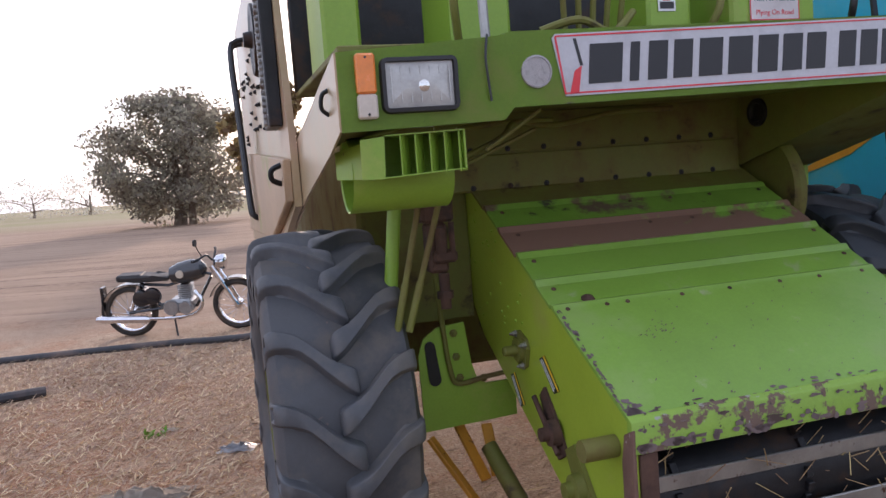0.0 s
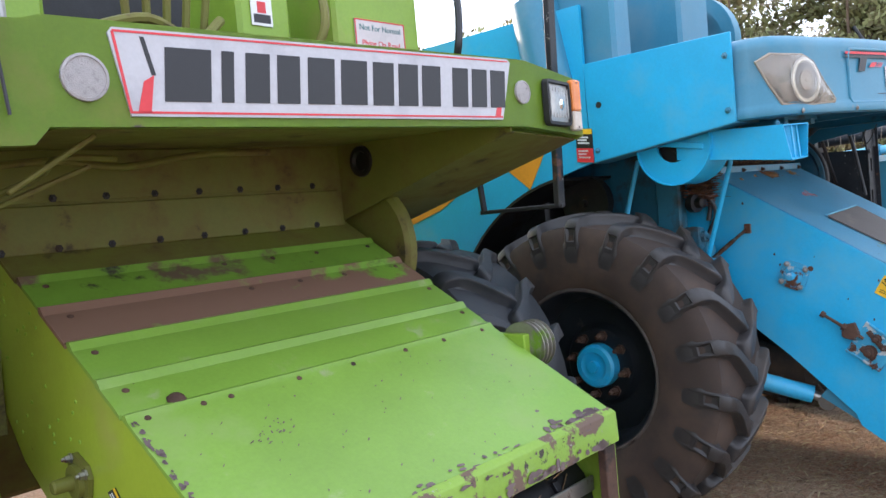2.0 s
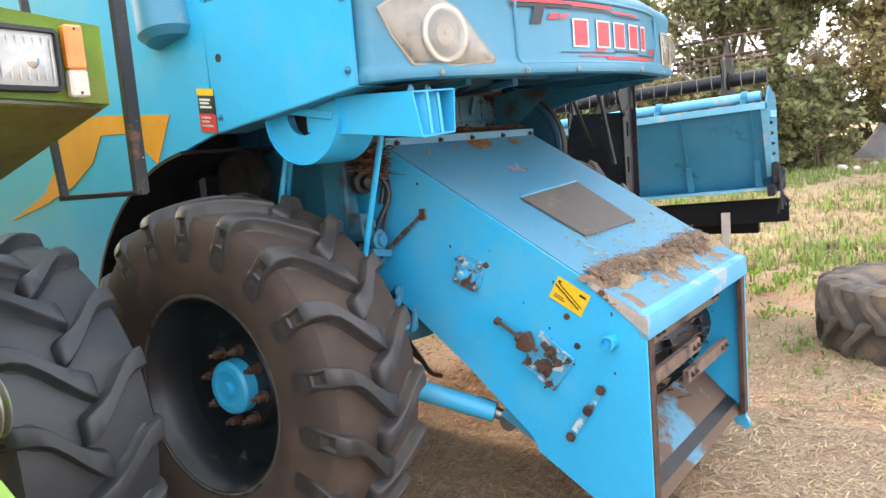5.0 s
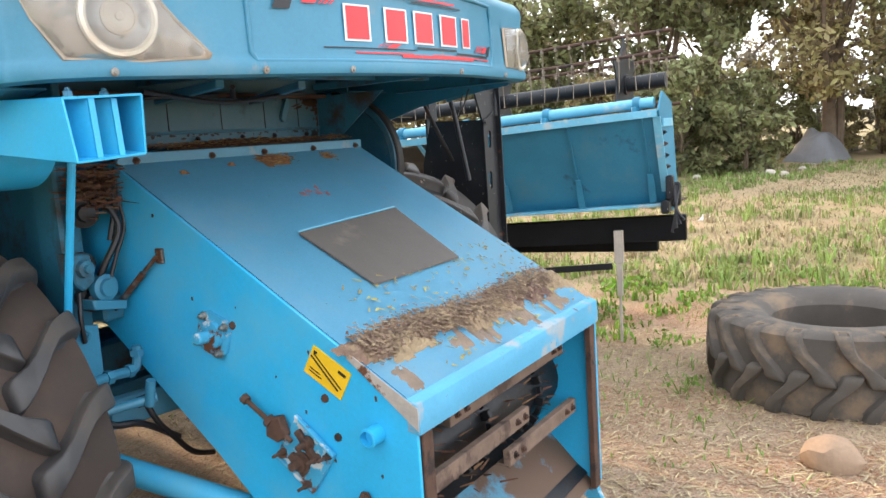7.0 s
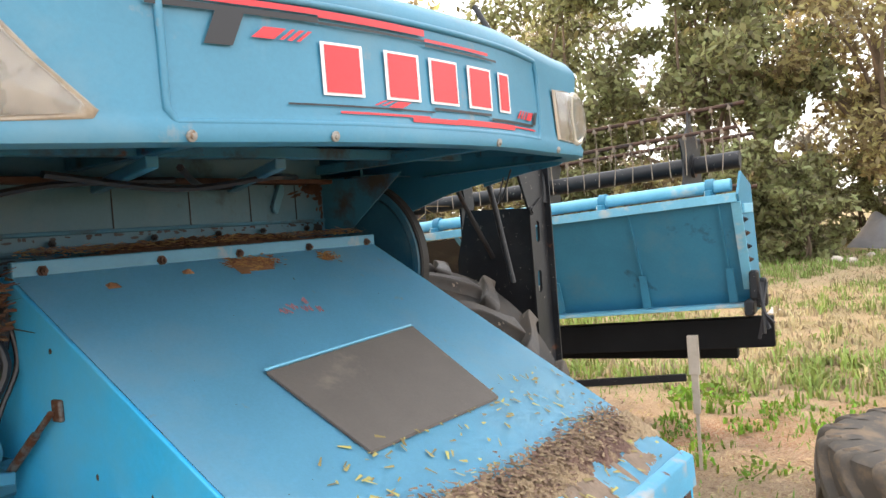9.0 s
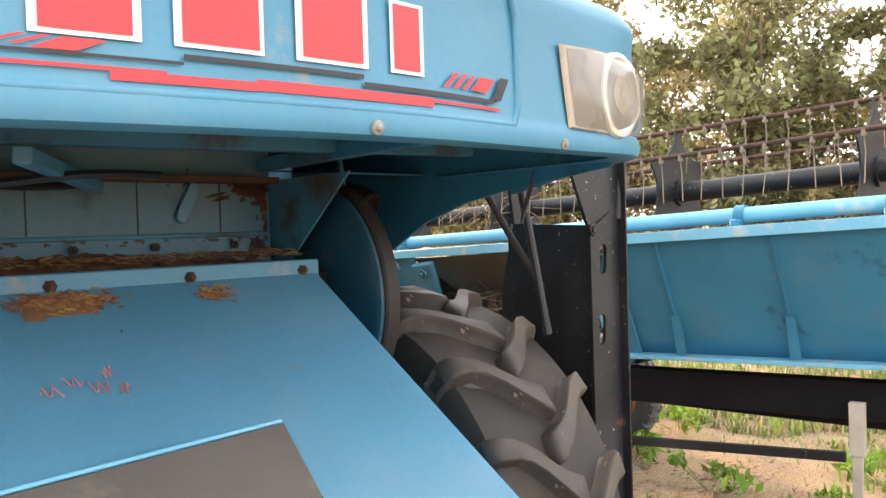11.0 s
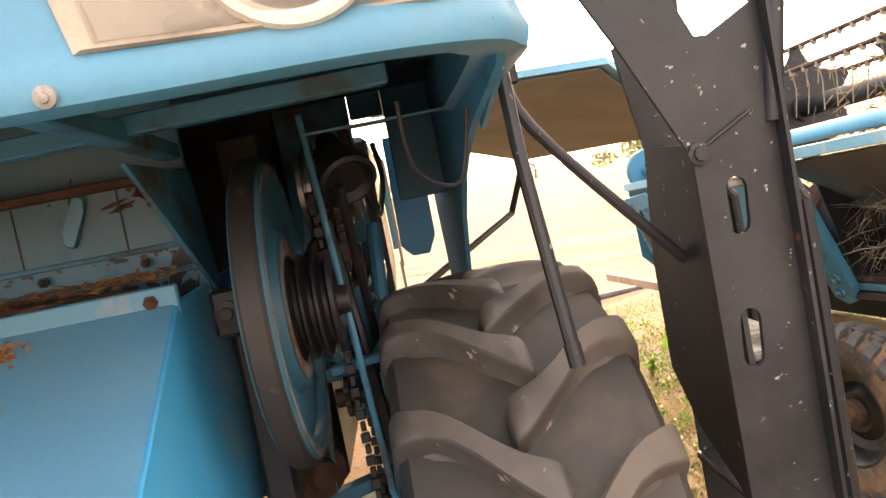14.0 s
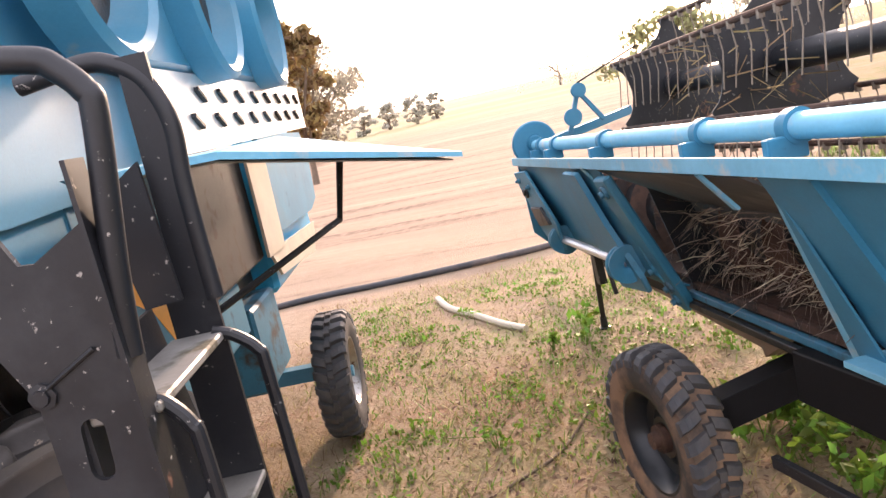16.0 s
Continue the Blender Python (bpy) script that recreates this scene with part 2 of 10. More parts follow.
M_RUBBERSEAL = mat("black_seal", (0.02, 0.02, 0.022), 0.6)
M_STRAW = mat("dry_straw", (0.36, 0.25, 0.12), 0.85, 0, 0.2, 9.0, 0.1, 90, island=0.35)
M_CHAFF = mat("chaff_litter", (0.23, 0.155, 0.10), 0.9, 0, 0.25, 20.0, 0.6, 140, [((0.27, 0.19, 0.115), 30.0, 0.52, 0.1, 0.9)], island=0.5)
M_GREY = mat("grey_rubber_mat", (0.105, 0.092, 0.082), 0.75, 0, 0.12, 4.0, 0.1, 110, [((0.20, 0.17, 0.14), 5.0, 0.58, 0.15, 0.85)])
M_GALV = mat("bright_sheet_metal", (0.62, 0.63, 0.64), 0.35, 0.55, 0.1, 3.0, 0.04, 80, [((0.35, 0.30, 0.26), 5.0, 0.66, 0.08, 0.7)])
M_CREAM = mat("cream_panel", (0.55, 0.47, 0.36), 0.6, 0, 0.1, 4.0, 0.05)
M_YELLOWBAR = mat("yellow_frame_paint", (0.55, 0.25, 0.02), 0.5, 0, 0.15, 6.0, 0.08, 70, [(RUST, 9.0, 0.62, 0.05, 0.8)])
M_CHROME = mat("chrome", (0.70, 0.70, 0.72), 0.12, 1.0, 0.05, 9.0, 0.0)
M_BIKE = mat("black_gloss_paint", (0.012, 0.012, 0.015), 0.18, 0, 0.1, 5.0, 0.0, coat=0.6)
M_TANK = mat("silver_tank_paint", (0.05, 0.05, 0.053), 0.22, 0.4, 0.1, 5.0, 0.0, coat=0.6)
M_ENGINE = mat("alloy_engine", (0.38, 0.38, 0.38), 0.4, 0.8, 0.15, 20.0, 0.1)
M_LEATHER = mat("black_leather", (0.02, 0.018, 0.018), 0.55, 0, 0.1, 12.0, 0.15)
M_PIPE = mat("black_hose_pipe", (0.04, 0.04, 0.045), 0.6, 0, 0.15, 3.0, 0.05, 60, [((0.16, 0.12, 0.10), 2.0, 0.5, 0.2, 0.8)])
M_BAMBOO = mat("dry_wood_pole", (0.55, 0.45, 0.32), 0.7, 0, 0.15, 5.0, 0.15, 80)
M_BARK = mat("tree_bark", (0.16, 0.115, 0.08), 0.9, 0, 0.25, 4.0, 0.5, 30)
M_LEAF = mat("green_foliage", (0.26, 0.265, 0.125), 0.55, 0, 0.2, 1.0, 0.0, island=0.6, thin=0.5)
# aerial haze is put into the pale base colour of these two
M_LEAF_HAZE = mat("haze_paled_foliage", (0.34, 0.31, 0.235), 0.6, 0, 0.2, 1.0, 0.0, island=0.45, thin=0.6)
M_LEAF_FAR_HAZE = mat("haze_paled_far_foliage", (0.52, 0.50, 0.43), 0.8, 0, 0.15, 0.3, 0.0, island=0.3, thin=0.6)
M_WEED = mat("fresh_weed_leaf", (0.15, 0.27, 0.035), 0.5, 0, 0.15, 5.0, 0.0, island=0.45, thin=0.4)
M_GRASS = mat("mixed_grass", (0.38, 0.29, 0.13), 0.7, 0, 0.2, 1.0, 0.0, island=0.5, thin=0.3)
M_TARP = mat("grey_tarpaulin", (0.17, 0.17, 0.18), 0.6, 0, 0.15, 2.0, 0.1, 20)
M_STONE = mat("pale_rubble", (0.42, 0.37, 0.31), 0.9, 0, 0.2, 4.0, 0.3, 40)
M_CLOTH = mat("dirty_cloth", (0.40, 0.34, 0.28), 0.9, 0, 0.2, 6.0, 0.2, 50)


def ground_material():
    """Trodden reddish soil with straw, green patches and ploughed bands further off."""
    m = bpy.data.materials.new("farmyard_soil")
    m.use_nodes = True
    n, l = m.node_tree.nodes, m.node_tree.links
    b = n["Principled BSDF"]
    tc = n.new("ShaderNodeTexCoord")

    def tex(scale, detail=8.0, rough=0.65, squash=(1, 1, 1), turn=0.0):
        mp = n.new("ShaderNodeMapping")
        mp.inputs["Scale"].default_value = squash
        mp.inputs["Rotation"].default_value = (0, 0, turn)
        l.new(tc.outputs["Object"], mp.inputs["Vector"])
        t = n.new("ShaderNodeTexNoise")
        t.inputs["Scale"].default_value = scale
        t.inputs["Detail"].default_value = detail
        t.inputs["Roughness"].default_value = rough
        l.new(mp.outputs["Vector"], t.inputs["Vector"])
        return t.outputs["Fac"]

    def ramp(sock, lo, hi):
        mr = n.new("ShaderNodeMapRange")
        mr.inputs["From Min"].default_value, mr.inputs["From Max"].default_value = lo, hi
        l.new(sock, mr.inputs["Value"])
        return mr.outputs["Result"]

    def mix(fac, a, c):
        mx = n.new("ShaderNodeMix")
        mx.data_type = "RGBA"
        l.new(fac, mx.inputs["Factor"])
        for s, k in ((a, "A"), (c, "B")):
            if isinstance(s, tuple):
                mx.inputs[k].default_value = (*s, 1)
            else:
                l.new(s, mx.inputs[k])
        return mx.outputs["Result"]

    def mul(a, c):
        mm = n.new("ShaderNodeMath")
        mm.operation = "MULTIPLY"
        l.new(a, mm.inputs[0])
        l.new(c, mm.inputs[1])
        return mm.outputs[0]

    fine = tex(38.0)
    col = mix(ramp(tex(1.3), 0.35, 0.65), (0.39, 0.25, 0.167), (0.47, 0.34, 0.237))
    col = mix(ramp(tex(0.55), 0.46, 0.62), col, (0.40, 0.20, 0.112))
    col = mix(ramp(fine, 0.45, 0.7), col, (0.57, 0.45, 0.32))
    col = mix(ramp(tex(70.0), 0.52, 0.68), col, (0.14, 0.09, 0.056))
    col = mix(ramp(tex(9.0), 0.56, 0.70), col, (0.20, 0.13, 0.082))
    sep = n.new("ShaderNodeSeparateXYZ")
    l.new(tc.outputs["Object"], sep.inputs[0])
    # the ploughed field beyond the yard: tan soil in long bands
    bands = tex(0.5, 6.0, 0.6, (0.06, 1.0, 1.0), radians(-8))
    field = mix(ramp(bands, 0.38, 0.62), (0.43, 0.31, 0.215), (0.26, 0.183, 0.125))
    furrow = tex(2.4, 4.0, 0.6, (0.035, 1.0, 1.0), radians(-8))
    field = mix(ramp(furrow, 0.54, 0.66), field, (0.18, 0.12, 0.085))
    field = mix(ramp(tex(6.0), 0.4, 0.7), field, (0.39, 0.27, 0.195))
    far = mix(ramp(tex(0.05, 3.0, 0.5, (0.25, 1.0, 1.0)), 0.45, 0.6), (0.30, 0.27, 0.14), (0.36, 0.29, 0.19))
    col = mix(ramp(sep.outputs["Y"], 9.6, 12.5), col, field)
    col = mix(ramp(sep.outputs["Y"], 55.0, 80.0), col, far)
    # green strip towards the trees
    green = mix(ramp(tex(1.6), 0.4, 0.65), (0.34, 0.25, 0.15), (0.22, 0.22, 0.09))
    gx = ramp(sep.outputs["X"], 8.5, 12.0)
    col = mix(mul(gx, ramp(tex(0.35), 0.30, 0.50)), col, green)
    g2 = mix(ramp(tex(2.4), 0.40, 0.62), (0.36, 0.295, 0.165), (0.44, 0.31, 0.205))
    patch = mul(mul(ramp(sep.outputs["X"], 2.5, 5.5), ramp(sep.outputs["Y"], 5.0, 7.5)), ramp(tex(0.8), 0.34, 0.56))
    inv = ramp(sep.outputs["Y"], 13.5, 11.5)
    col = mix(mul(patch, inv), col, g2)
    l.new(col, b.inputs["Base Color"])
    b.inputs["Roughness"].default_value = 0.95
    b.inputs["Specular IOR Level"].default_value = 0.2
    bp = n.new("ShaderNodeBump")
    bp.inputs["Strength"].default_value = 0.9
    bp.inputs["Distance"].default_value = 0.04
    l.new(fine, bp.inputs["Height"])
    l.new(bp.outputs["Normal"], b.inputs["Normal"])
    return m


M_SOIL = ground_material()

# ---- building helpers ----
YAW = 16.5                            # both machines stand turned by this
MF = pose(0, 0, 0, 0, 0, YAW)
OFF = {}


def at(u, v, z=0.0):
    """World place of a point given across and behind the machines' fronts."""
    return MF @ Vector((u, v, z))


def thing(name, origin, label, category, group="", turn=YAW, local=None):
    """An Empty at a thing's base. Its parts are given in the same coordinates as origin (or in its own, where local)."""
    e = new(name)
    e.empty_display_size = 0.2
    w = at(*origin)
    e.matrix_world = pose(w.x, w.y, w.z, 0, 0, turn)
    OFF[e] = Vector(origin) if local is None else Vector(local)
    return tagged(e, label, category, group)


def part(name, bm, material, parent, label="", smooth=35):
    me = bpy.data.meshes.new(name)
    bmesh.ops.translate(bm, verts=bm.verts, vec=-OFF[parent])
    bmesh.ops.recalc_face_normals(bm, faces=bm.faces)
    bm.to_mesh(me)
    bm.free()
    me.materials.append(material)
    if smooth:
        me.shade_smooth()
        me.set_sharp_from_angle(angle=radians(smooth))
    ob = new(name, me)
    ob.parent = parent
    OFF[ob] = OFF[parent]
    if label:
        tagged(ob, label)
    return ob


def solo(name, bm, material, label, category, kind="", group="", smooth=35):
    """A thing that is one mesh; bm in world coordinates."""
    me = bpy.data.meshes.new(name)
    bmesh.ops.recalc_face_normals(bm, faces=bm.faces)
    bm.to_mesh(me)
    bm.free()
    me.materials.append(material)
    if smooth:
        me.shade_smooth()
        me.set_sharp_from_angle(angle=radians(smooth))
    return tagged(new(name, me), label, category, group, kind)


def B():
    return bmesh.new()


def box(bm, lo, hi, bev=0.004):
    vs = [bm.verts.new((x, y, z)) for x in (lo[0], hi[0]) for y in (lo[1], hi[1]) for z in (lo[2], hi[2])]
    f = [(0, 1, 3, 2), (4, 6, 7, 5), (0, 4, 5, 1), (2, 3, 7, 6), (0, 2, 6, 4), (1, 5, 7, 3)]
    fs = [bm.faces.new([vs[i] for i in q]) for q in f]
    if bev:
        es = list({e for q in fs for e in q.edges})
        bmesh.ops.bevel(bm, geom=es, offset=bev, segments=1, affect="EDGES", clamp_overlap=True)
    return bm


def obox(bm, a, b_, w, h, up=(0, 0, 1), bev=0.003):
    """A bar from a to b of width w and height h."""
    a, b_ = Vector(a), Vector(b_)
    d = (b_ - a).normalized()
    up = Vector(up)
    if abs(d.dot(up)) > 0.98:
        up = Vector((0, 1, 0)) if abs(d.y) < 0.9 else Vector((1, 0, 0))
    s = d.cross(up).normalized()
    t = s.cross(d).normalized()
    vs = [bm.verts.new(p + s * i * w / 2 + t * j * h / 2) for p in (a, b_) for i in (-1, 1) for j in (-1, 1)]
    f = [(0, 1, 3, 2), (4, 6, 7, 5), (0, 4, 5, 1), (2, 3, 7, 6), (0, 2, 6, 4), (1, 5, 7, 3)]
    fs = [bm.faces.new([vs[i] for i in q]) for q in f]
    if bev:
        es = list({e for q in fs for e in q.edges})
        bmesh.ops.bevel(bm, geom=es, offset=bev, segments=1, affect="EDGES", clamp_overlap=True)
    return bm


def prism(bm, pts, axis, a, b_, bev=0.0):
    """A polygon in the two other axes, pulled along axis ('u', 'v' or 'z') from a to b."""
    def p3(p, k):
        return {"u": (k, p[0], p[1]), "v": (p[0], k, p[1]), "z": (p[0], p[1], k)}[axis]
    lo = [bm.verts.new(p3(p, a)) for p in pts]
    hi = [bm.verts.new(p3(p, b_)) for p in pts]
    n = len(pts)
    fs = [bm.faces.new(lo), bm.faces.new(hi)]
    fs += [bm.faces.new((lo[i], lo[(i + 1) % n], hi[(i + 1) % n], hi[i])) for i in range(n)]
    if bev:
        es = list({e for q in fs for e in q.edges})
        bmesh.ops.bevel(bm, geom=es, offset=bev, segments=1, affect="EDGES", clamp_overlap=True)
    return bm


def slab(bm, quad, thick, bev=0.0):
    """A sheet through four corners, thickened along its normal to both sides."""
    q = [Vector(p) for p in quad]
    nrm = (q[1] - q[0]).cross(q[3] - q[0]).normalized() * thick / 2
    lo = [bm.verts.new(p - nrm) for p in q]
    hi = [bm.verts.new(p + nrm) for p in q]
    n = len(q)
    fs = [bm.faces.new(lo), bm.faces.new(hi)] + [bm.faces.new((lo[i], lo[(i + 1) % n], hi[(i + 1) % n], hi[i])) for i in range(n)]
    if bev:
        es = list({e for f in fs for e in f.edges})
        bmesh.ops.bevel(bm, geom=es, offset=bev, segments=1, affect="EDGES", clamp_overlap=True)
    return bm


def frame_of(d):
    d = Vector(d).normalized()
    s = d.cross(Vector((0, 0, 1)) if abs(d.z) < 0.95 else Vector((0, 1, 0))).normalized()
    return d, s, s.cross(d).normalized()


def lathe(bm, c, axis, profile, seg=24, closed=False):
    """Turns (distance along axis, radius) pairs round an axis through c."""
    d, s, t = frame_of(axis)
    c = Vector(c)
    rings = []
    for h, r in profile:
        rings.append([bm.verts.new(c + d * h + (s * math.cos(2 * math.pi * i / seg) + t * math.sin(2 * math.pi * i / seg)) * max(r, 0.0005)) for i in range(seg)])
    for k in range(len(rings) - (0 if closed else 1)):
        p, q = rings[k], rings[(k + 1) % len(rings)]
        for i in range(seg):
            bm.faces.new((p[i], p[(i + 1) % seg], q[(i + 1) % seg], q[i]))
    if not closed:
        bm.faces.new(rings[0])
        bm.faces.new(rings[-1])
    return bm


def rod(bm, a, b_, r, seg=10, r2=None):
    a, b_ = Vector(a), Vector(b_)
    return lathe(bm, a, b_ - a, [(0, r), ((b_ - a).length, r if r2 is None else r2)], seg)


def tube(bm, pts, r, seg=8, taper=1.0):
    """A round bar along a polyline."""
    pts = [Vector(p) for p in pts]
    rings = []
    n = len(pts)
    s_prev = None
    for k, p in enumerate(pts):
        d = (pts[min(k + 1, n - 1)] - pts[max(k - 1, 0)]).normalized()
        if s_prev is None:
            _, s, t = frame_of(d)
        else:
            s = (s_prev - d * s_prev.dot(d)).normalized()
            t = s.cross(d).normalized()
        s_prev = s
        rr = r * (1 + (taper - 1) * k / max(1, n - 1))
        rings.append([bm.verts.new(p + (s * math.cos(2 * math.pi * i / seg) + t * math.sin(2 * math.pi * i / seg)) * rr) for i in range(seg)])
    for p, q in zip(rings, rings[1:]):
        for i in range(seg):
            bm.faces.new((p[i], p[(i + 1) % seg], q[(i + 1) % seg], q[i]))
    bm.faces.new(rings[0])
    bm.faces.new(rings[-1])
    return bm


def bend(pts, steps=5):
    """Rounds a polyline (Catmull-Rom)."""
    pts = [Vector(p) for p in pts]
    out = []
    for i in range(len(pts) - 1):
        p0, p1, p2, p3 = pts[max(i - 1, 0)], pts[i], pts[i + 1], pts[min(i + 2, len(pts) - 1)]
        for k in range(steps):
            t = k / steps
            out.append(0.5 * ((2 * p1) + (p2 - p0) * t + (2 * p0 - 5 * p1 + 4 * p2 - p3) * t * t + (3 * p1 - p0 - 3 * p2 + p3) * t ** 3))
    return out + [pts[-1]]


def arc(cx, cy, r, a0, a1, n):
    return [(cx + r * math.cos(radians(a0 + (a1 - a0) * i / n)), cy + r * math.sin(radians(a0 + (a1 - a0) * i / n))) for i in range(n + 1)]


def bolt(bm, p, axis, r=0.012, h=0.012):
    return lathe(bm, p, axis, [(-0.002, r * 1.5), (h * 0.25, r * 1.5), (h * 0.26, r), (h, r), (h * 1.15, r * 0.55), (h * 1.6, r * 0.5)], 6)


def holed_plate(bm, outer, holes, v0, v1):
    """A flat plate across v with holes cut through; outlines in u and z."""
    edges = []
    for loop in [outer] + holes:
        vs = [bm.verts.new((u, v0, z)) for u, z in loop]
        edges += [bm.edges.new((vs[i], vs[(i + 1) % len(vs)])) for i in range(len(vs))]
    bmesh.ops.triangle_fill(bm, use_beauty=True, use_dissolve=False, edges=edges, normal=(0, -1, 0))
    ext = bmesh.ops.extrude_face_region(bm, geom=bm.faces[:])
    bmesh.ops.translate(bm, verts=[x for x in ext["geom"] if isinstance(x, bmesh.types.BMVert)], vec=(0, v1 - v0, 0))
    return bm


def flat(bm, pts):
    """One flat face."""
    bm.faces.new([bm.verts.new(p) for p in pts])
    return bm


def plate_quad(bm, corner, a, b_, n, thick=0.002):
    """A thin plate: a corner, two edges and the side it faces."""
    c, a, b_, n = Vector(corner), Vector(a), Vector(b_), Vector(n).normalized()
    q = [c, c + a, c + a + b_, c + b_]
    lo = [bm.verts.new(p) for p in q]
    hi = [bm.verts.new(p + n * thick) for p in q]
    bm.faces.new(lo)
    bm.faces.new(hi)
    for i in range(4):
        bm.faces.new((lo[i], lo[(i + 1) % 4], hi[(i + 1) % 4], hi[i]))
    return bm

# ---- ground ----
def ground_height(x, y):
    h = 0.035 * noise.noise(Vector((x * 0.35, y * 0.35, 0))) + 0.012 * noise.noise(Vector((x * 1.7, y * 1.7, 3)))
    far = max(0.0, math.hypot(x, y) - 14)
    h += 0.0035 * min(far, 200) * (0.6 + 0.4 * noise.noise(Vector((x * 0.01, y * 0.01, 5))))
    if y > 10:
        h += 0.05 * math.sin(y * 1.9 + 0.25 * x) * min(1.0, (y - 10) / 3) * max(0.0, 1 - (y - 10) / 50)
    return h


bm = B()
def axis_steps(lo_near, hi_near, step, far):
    near = [lo_near + i * step for i in range(int((hi_near - lo_near) / step) + 1)]
    out, d = [], step
    x = hi_near
    up = []
    while x < far:
        d *= 1.22
        x += d
        up.append(x)
    x, d, dn = lo_near, step, []
    while x > -far:
        d *= 1.22
        x -= d
        dn.append(x)
    return dn[::-1] + near + up
xs = axis_steps(-8, 18, 0.25, 1500)
ys = axis_steps(-6, 22, 0.25, 1500)
grid = [[bm.verts.new((x, y, ground_height(x, y))) for x in xs] for y in ys]
for j in range(len(ys) - 1):
    for i in range(len(xs) - 1):
        bm.faces.new((grid[j][i], grid[j][i + 1], grid[j + 1][i + 1], grid[j + 1][i]))
solo("ground", bm, M_SOIL, "dry reddish farmyard soil running into a ploughed tan field", "ground", "structure", smooth=60)


# ---- wheels ----
def lug_mesh(side, w, R, hand=1, depth=0.055, wide=0.066, sweep=1.0):
    """One worn tread bar of a tyre whose axle runs along u: blunt and broad at its inner end, bent in the middle, flat over the shoulder."""
    hw = w / 2
    st = [(-0.155, -0.034, 1.00), (-0.135, -0.012, 1.26), (-0.09, -0.002, 1.38), (0.0, 0.0, 1.32), (0.12, 0.0, 1.12), (0.26, 0.0, 0.98), (0.42, -0.002, 0.90), (0.58, -0.005, 0.90), (0.72, -0.010, 0.96), (0.84, -0.016, 1.04), (0.92, -0.024, 1.10), (0.975, -0.040, 1.14), (1.008, -0.064, 1.14), (1.024, -0.096, 1.08), (1.026, -0.135, 0.94), (1.008, -0.17, 0.7)]
    knee = ([-0.3, 0.14, 0.62, 1.1], [-0.17, 0.08, 0.60, 0.73])

    def bow(f):
        return sum(float(np.interp(f + o, *knee)) for o in (-0.12, -0.06, 0.0, 0.06, 0.12)) / 5

    bm = B()
    rings = []
    for f, dr, ws in st:
        th = hand * sweep * bow(f) * hw / R
        rb = R - depth - 0.006 + (min(dr, 0) * 0.9 if f > 0.8 else 0.0) - (0.03 if f > 0.95 else 0.0)
        rt = R + dr
        ring = []
        for k2, q in ((-1.62, 0.0), (-1.22, 0.14), (-1.03, 0.80), (-0.96, 0.94), (-0.84, 1.0), (0.84, 1.0), (0.96, 0.94), (1.03, 0.80), (1.22, 0.14), (1.62, 0.0)):
            r_ = rb + (rt - rb) * q
            an = th + k2 * wide * 0.5 * ws / R
            ring.append(bm.verts.new((side * f * hw, -r_ * math.cos(an), r_ * math.sin(an))))
        rings.append(ring)
    tops = []
    for j, (p, q) in enumerate(zip(rings, rings[1:])):
        for i in range(10):
            fc = bm.faces.new((p[i], p[(i + 1) % 10], q[(i + 1) % 10], q[i]))
            if i == 4 and 12 <= j <= 13:
                tops.append(fc)
    bm.faces.new(rings[0])
    bm.faces.new(rings[-1])
    bmesh.ops.recalc_face_normals(bm, faces=bm.faces)
    bmesh.ops.inset_region(bm, faces=tops, thickness=0.012, depth=-0.011)
    me = bpy.data.meshes.new("lug")
    bm.to_mesh(me)
    bm.free()
    me.shade_smooth()
    me.set_sharp_from_angle(angle=radians(44))
    return me


def lugs(parent, base, w, R, count, material, hand=1, depth=0.055, wide=0.066, sweep=1.0, phase=0.0):
    """Tread bars as pieces round the axle; base puts the wheel's middle in the parent."""
    for side in (-1, 1):
        me = lug_mesh(side, w, R, hand, depth, wide, sweep)
        me.materials.append(material)
        for k in range(count):
            ob = new("lug", me)
            ob.parent = parent
            ob.matrix_local = base @ Matrix.Rotation(-2 * math.pi * (k + (0.5 if side > 0 else 0)) / count - phase, 4, "X")


def farm_tyre(bm, c, w, R, rim, depth=0.055, seg=56):
    rb = R - depth
    prof = [(-0.36, rim - 0.012), (-0.41, rim + 0.012), (-0.47, rim + 0.05), (-0.505, rim + 0.45 * (rb - rim)), (-0.502, rb - 0.09), (-0.487, rb - 0.036), (-0.45, rb - 0.009), (-0.25, rb), (0, rb + 0.003)]
    prof = prof + [(-h, r) for h, r in prof[-2::-1]]
    lathe(bm, c, (1, 0, 0), [(h * w, r) for h, r in prof], seg, closed=True)


